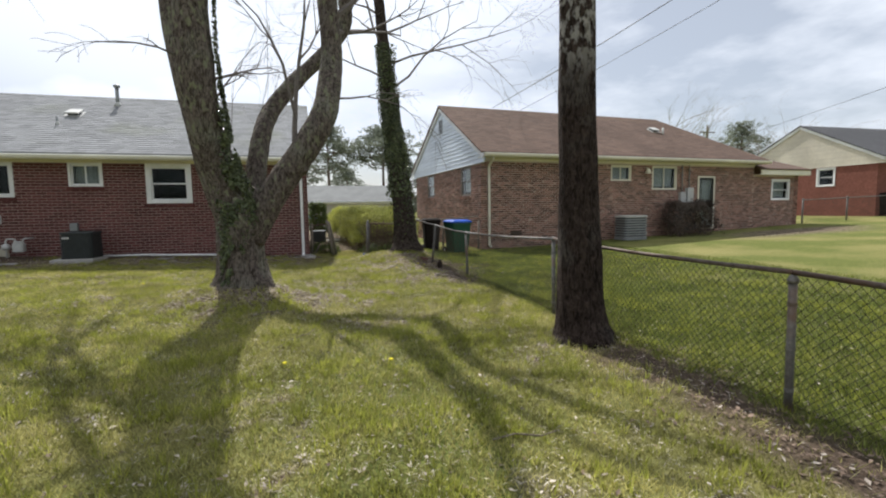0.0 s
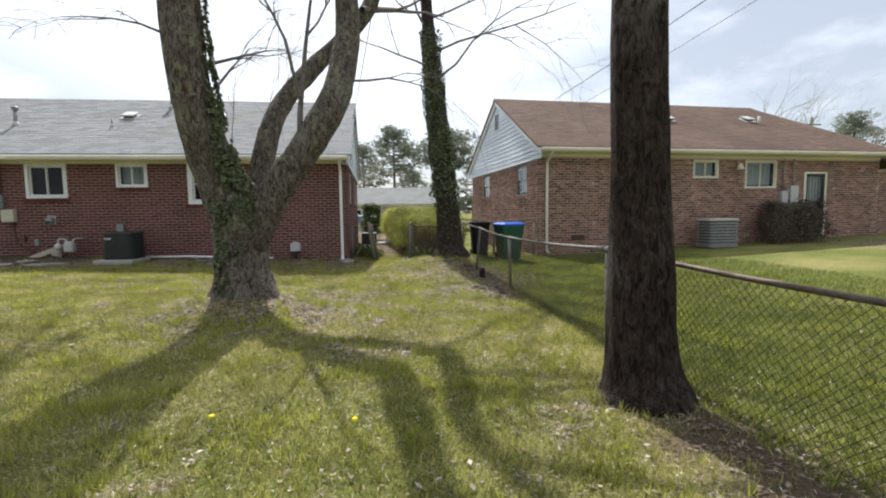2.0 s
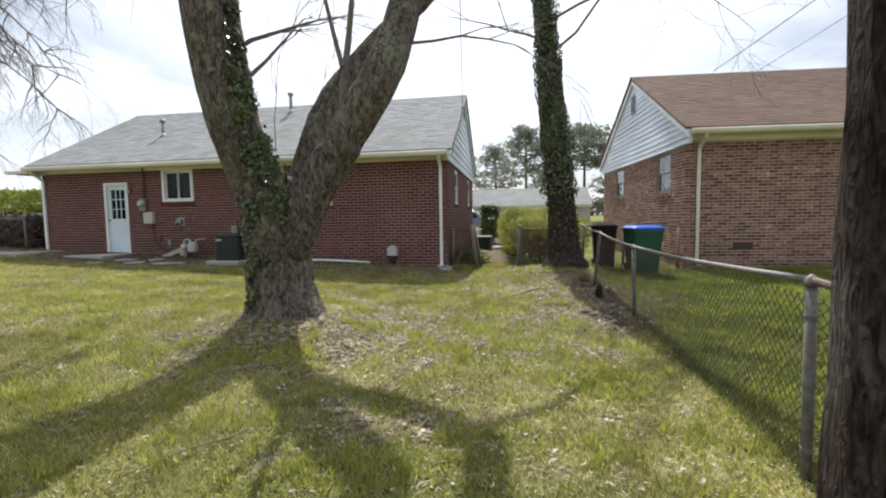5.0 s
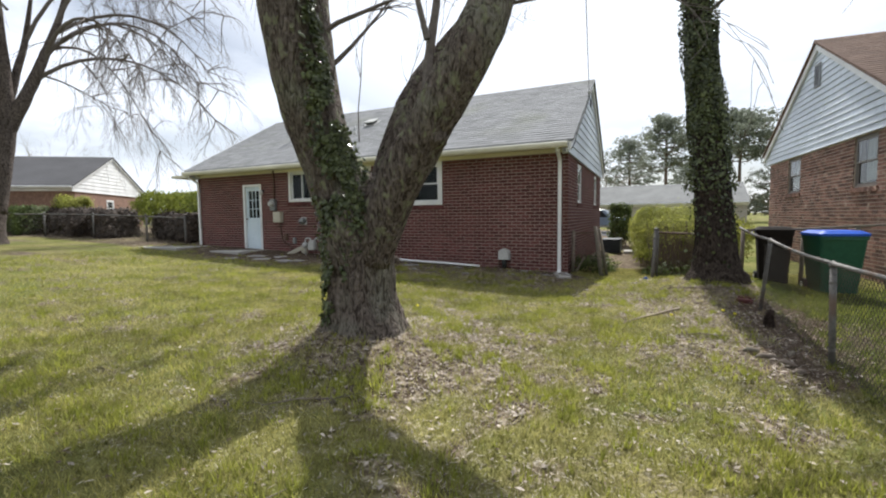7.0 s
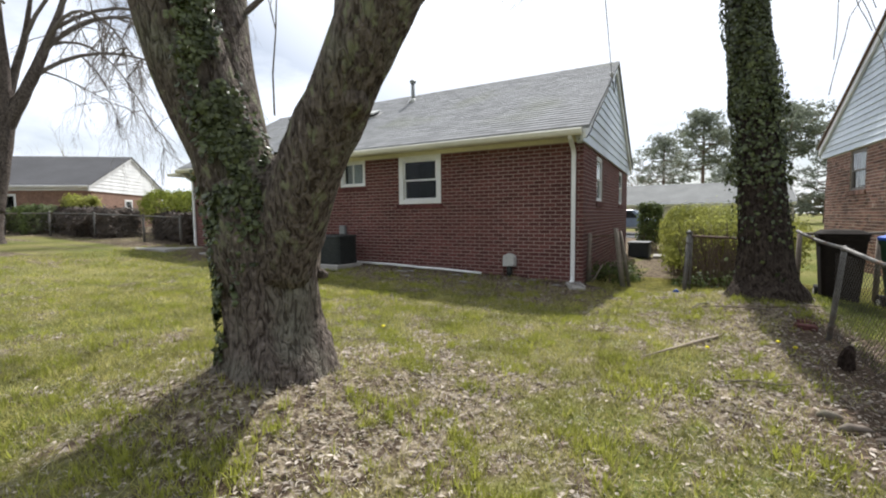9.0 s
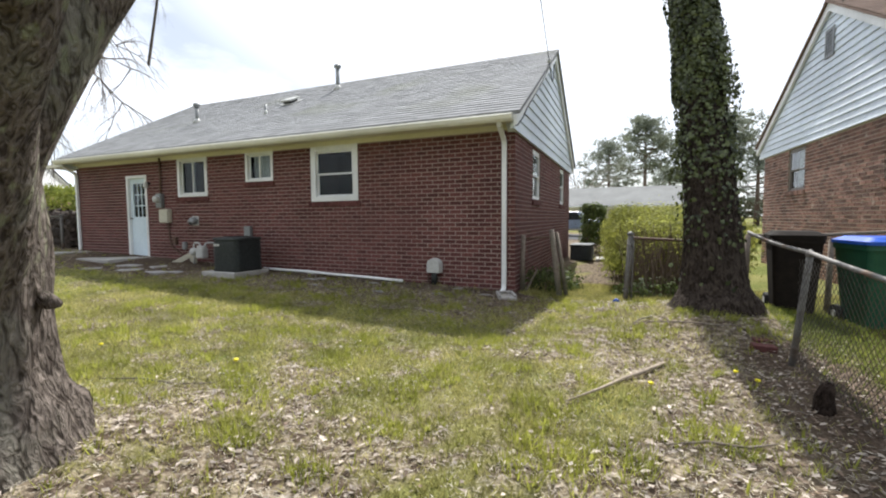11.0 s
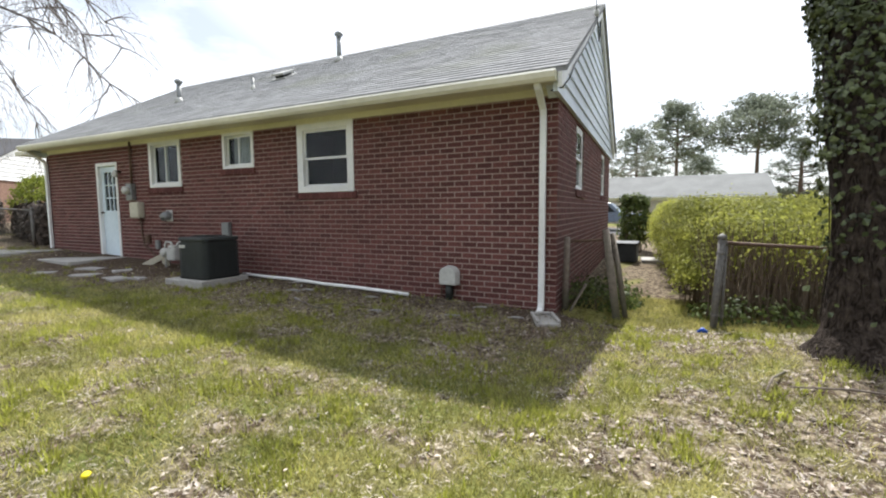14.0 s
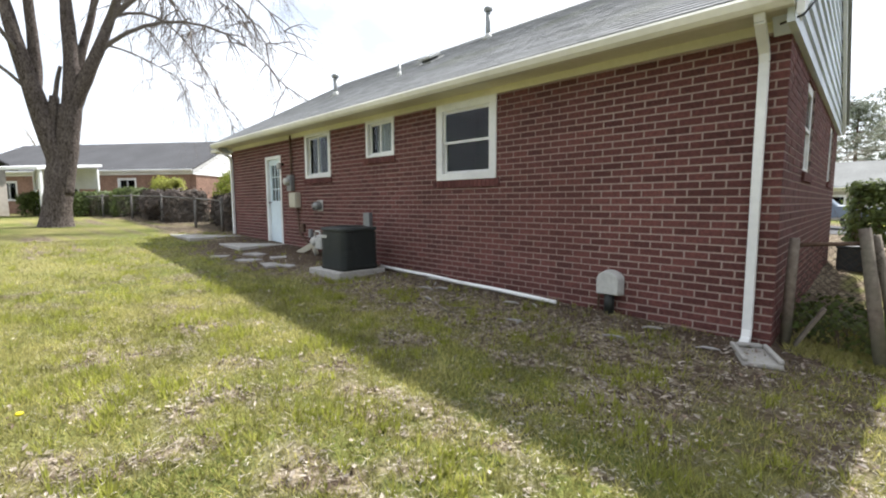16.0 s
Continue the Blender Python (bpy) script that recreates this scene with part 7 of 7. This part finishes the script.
scatter("dry_grass", 640000, gr, LAWN, lambda x, y: by_path(x, y) * (0.12 + 0.66 * straw_part(x, y)) * (1 - 0.8 * bare_shade_part(x, y)) if inside(x, y) else 0, lying(0.02, 0.065, 0.0024, 0.03), STRAW, "dry straw-coloured dead grass lying flat", "grass")
scatter("leaf_litter", 190000, gr, LAWN, lambda x, y: by_path(x, y) * (0.04 + 0.55 * max(0, straw_part(x, y) - 0.42)) if inside(x, y) else 0, lying(0.025, 0.065, 0.012, 0.03), DEAD_LEAF, "pale brown dead leaves scattered on the grass", "leaves")
scatter("brown_leaves", 95000, gr, (-3.5, 6.0, 0.5, 15.5), lambda x, y: 0.02 + 0.5 * bare_shade_part(x, y) if inside(x, y) else 0, lying(0.025, 0.06, 0.011, 0.03), BROWN_LITTER, "brown dead leaves lying on the soil by the fence", "leaves")
scatter("side_grass", 90000, gr, (0.9, 6.4, 14.0, 15.9), lambda x, y: 0.7 if inside(x, y) else 0, blade(0.03, 0.08, 0.006, 1.4), GRASS, "thin grass between the houses", "grass")


# ---- small things on the lawn ----
def fallen_branch():
    t = thing("fallen_branch", (0, 0, 0), "pale bare fallen branch lying in the grass", "branch")
    pts = [(2.38, 9.92, 0), (2.60, 10.19, 0), (2.72, 10.52, 0), (2.89, 10.73, 0), (3.04, 11.05, 0)]
    part("stick", Geo().tube([(x, y, ground_z(x, y) + 0.02 + 0.02 * (k % 2)) for k, (x, y, _) in enumerate(pts)], [0.006, 0.013, 0.017, 0.024, 0.014], 10, 0.4), BARE_WOOD, t, soft=True)
    for k, (x, y, a, l, r) in enumerate([(2.45, 2.4, -5, 0.22, 0.008), (1.0, 5.1, 60, 0.4, 0.008), (3.3, 9.6, 20, 0.3, 0.012), (0.6, 6.3, 40, 0.35, 0.009), (-0.5, 8.9, 15, 0.5, 0.01), (2.9, 12.4, 70, 0.4, 0.012), (-2.1, 12.9, -20, 0.45, 0.012), (-1.7, 13.1, 30, 0.35, 0.01), (3.4, 12.2, 10, 0.5, 0.012), (1.2, 10.0, -35, 0.3, 0.007)]):
        s = thing("twig", (x, y, ground_z(x, y) + 0.025, 0, 0, a), "small dry twig lying on the lawn", "twig", "fallen twigs")
        part("stick", Geo().tube([(-l, 0, 0), (-l * 0.3, 0.02, 0.012), (l * 0.4, -0.015, 0.0), (l, 0.02, 0.01)], [r * 0.5, r * 0.7, r * 0.7, r * 0.3], 7), OLD_WOOD, s, soft=True)
    b = thing("stump", (3.98, 10.45, ground_z(3.98, 10.45)), "short dark broken stump beside the fence", "stump")
    part("wood", Geo().tube([(0, 0, -0.1), (0, 0.01, 0.1), (0.02, 0, 0.18), (0.03, 0, 0.21)], [0.075, 0.055, 0.042, 0.02], 12, 0.3), DARK_BARK, b, soft=True)
    for x, y, a, l in [(3.72, 8.95, 20, 0.2), (3.85, 8.8, -40, 0.16), (3.95, 9.15, 70, 0.18), (3.62, 9.1, 5, 0.14), (3.9, 8.6, 30, 0.12)]:
        s = thing("wood_chunk", (x, y, ground_z(x, y) + 0.03, 0, 0, a), "dark rotten piece of wood by the fence", "wood", "rotten wood")
        part("chunk", Geo().tube([(-l * 0.5, 0, -0.01), (-l * 0.2, 0.01, 0.005), (l * 0.25, 0, 0.0), (l * 0.5, 0, -0.01)], [0.008, 0.022, 0.02, 0.006], 9, 0.5, x), OLD_WOOD, s, soft=True)
    c = thing("scrap", (2.49, 13.86, ground_z(2.49, 13.86) + 0.02), "small blue plastic scrap on the ground", "litter")
    part("scrap", Geo().tube([(-0.05, 0, 0.01), (0, 0.01, 0.03), (0.05, 0, 0.012)], [0.01, 0.028, 0.012], 8, 0.3), BLUE_PLASTIC, c, soft=True)
    k = thing("brick_edging", (3.95, 12.0, ground_z(3.95, 12.0)), "loose red bricks lying in the soil", "bricks")
    for dx, dy, a in ((0, 0, 20), (0.12, 0.2, 35), (-0.05, -0.24, 10)):
        part("brick", Geo().box((-0.10, -0.045, -0.02), (0.10, 0.045, 0.045), pose(dx, dy, -0.025, 6, 4, a)), RED_BRICK, k, bevel=0.006)


fallen_branch()


def wall_debris():
    """Broken pale bits of pipe and lath lying along the foot of the wall."""
    rng = random.Random(77)
    first = None
    for k in range(13):
        x, y = rng.uniform(-3.2, 0.6), rng.uniform(13.0, 13.75)
        m = pose(x, y, ground_z(x, y) + 0.02, rng.uniform(-6, 6), 0, rng.uniform(-70, 40))
        if first is None:
            first = thing("plastic_sliver", m, "broken pale plastic sliver lying by the brick wall", "litter", "broken bits by the wall")
            part("sliver", Geo().tube([(-0.09, 0, 0), (-0.03, 0.008, 0.008), (0.05, 0, 0.004), (0.10, -0.006, 0)], [0.006, 0.012, 0.011, 0.005], 7, 0.3), STONE, first)
        else:
            copy_thing(first, m)


wall_debris()


def dandelions():
    rng = random.Random(3)
    first = None
    spots = [(3.67, 10.76), (3.55, 10.9), (-0.36, 9.52), (0.92, 4.17), (1.86, 4.03), (2.93, 10.39), (-0.35, 9.51), (-1.9, 9.3)]
    for x, y in spots:
        m = pose(x, y, ground_z(x, y), 0, 0, rng.uniform(0, 360))
        if first is None:
            first = thing("dandelion", m, "yellow dandelion flower in the grass", "flower", "dandelions")
            part("stem", Geo().tube([(0, 0, 0), (0.004, 0, 0.05)], [0.002, 0.002], 5), TUFT, first)
            part("flower", lathe([(0.004, 0.045), (0.017, 0.052), (0.021, 0.060), (0.013, 0.067), (0.002, 0.069)], 12), YELLOW, first, soft=True)
        else:
            copy_thing(first, m)


dandelions()

# ---- single bricks of the near wall ----
shared = {}
for wall, fr, mat, a, b, c, d in LATER:
    key = round(b - a, 2)
    if key not in shared:
        w = b - a
        g = Geo().box((-w / 2, -0.02, 0), (w / 2, 0.0, d - c))
        k = 0.004
        g.add([(-w / 2, 0, 0), (w / 2, 0, 0), (w / 2, 0, d - c), (-w / 2, 0, d - c), (-w / 2 + k, 0.004, k), (w / 2 - k, 0.004, k), (w / 2 - k, 0.004, d - c - k), (-w / 2 + k, 0.004, d - c - k)],
              [(4, 5, 6, 7), (0, 1, 5, 4), (1, 2, 6, 5), (2, 3, 7, 6), (3, 0, 4, 7)])
        g.f.pop(4)
        me = g.mesh("brick")
        me.materials.append(mat)
        shared[key] = me
    ob = new("brick", shared[key])
    ob.parent = wall
    ob.matrix_basis = fr @ pose((a + b) / 2, random.uniform(-0.001, 0.002), c)
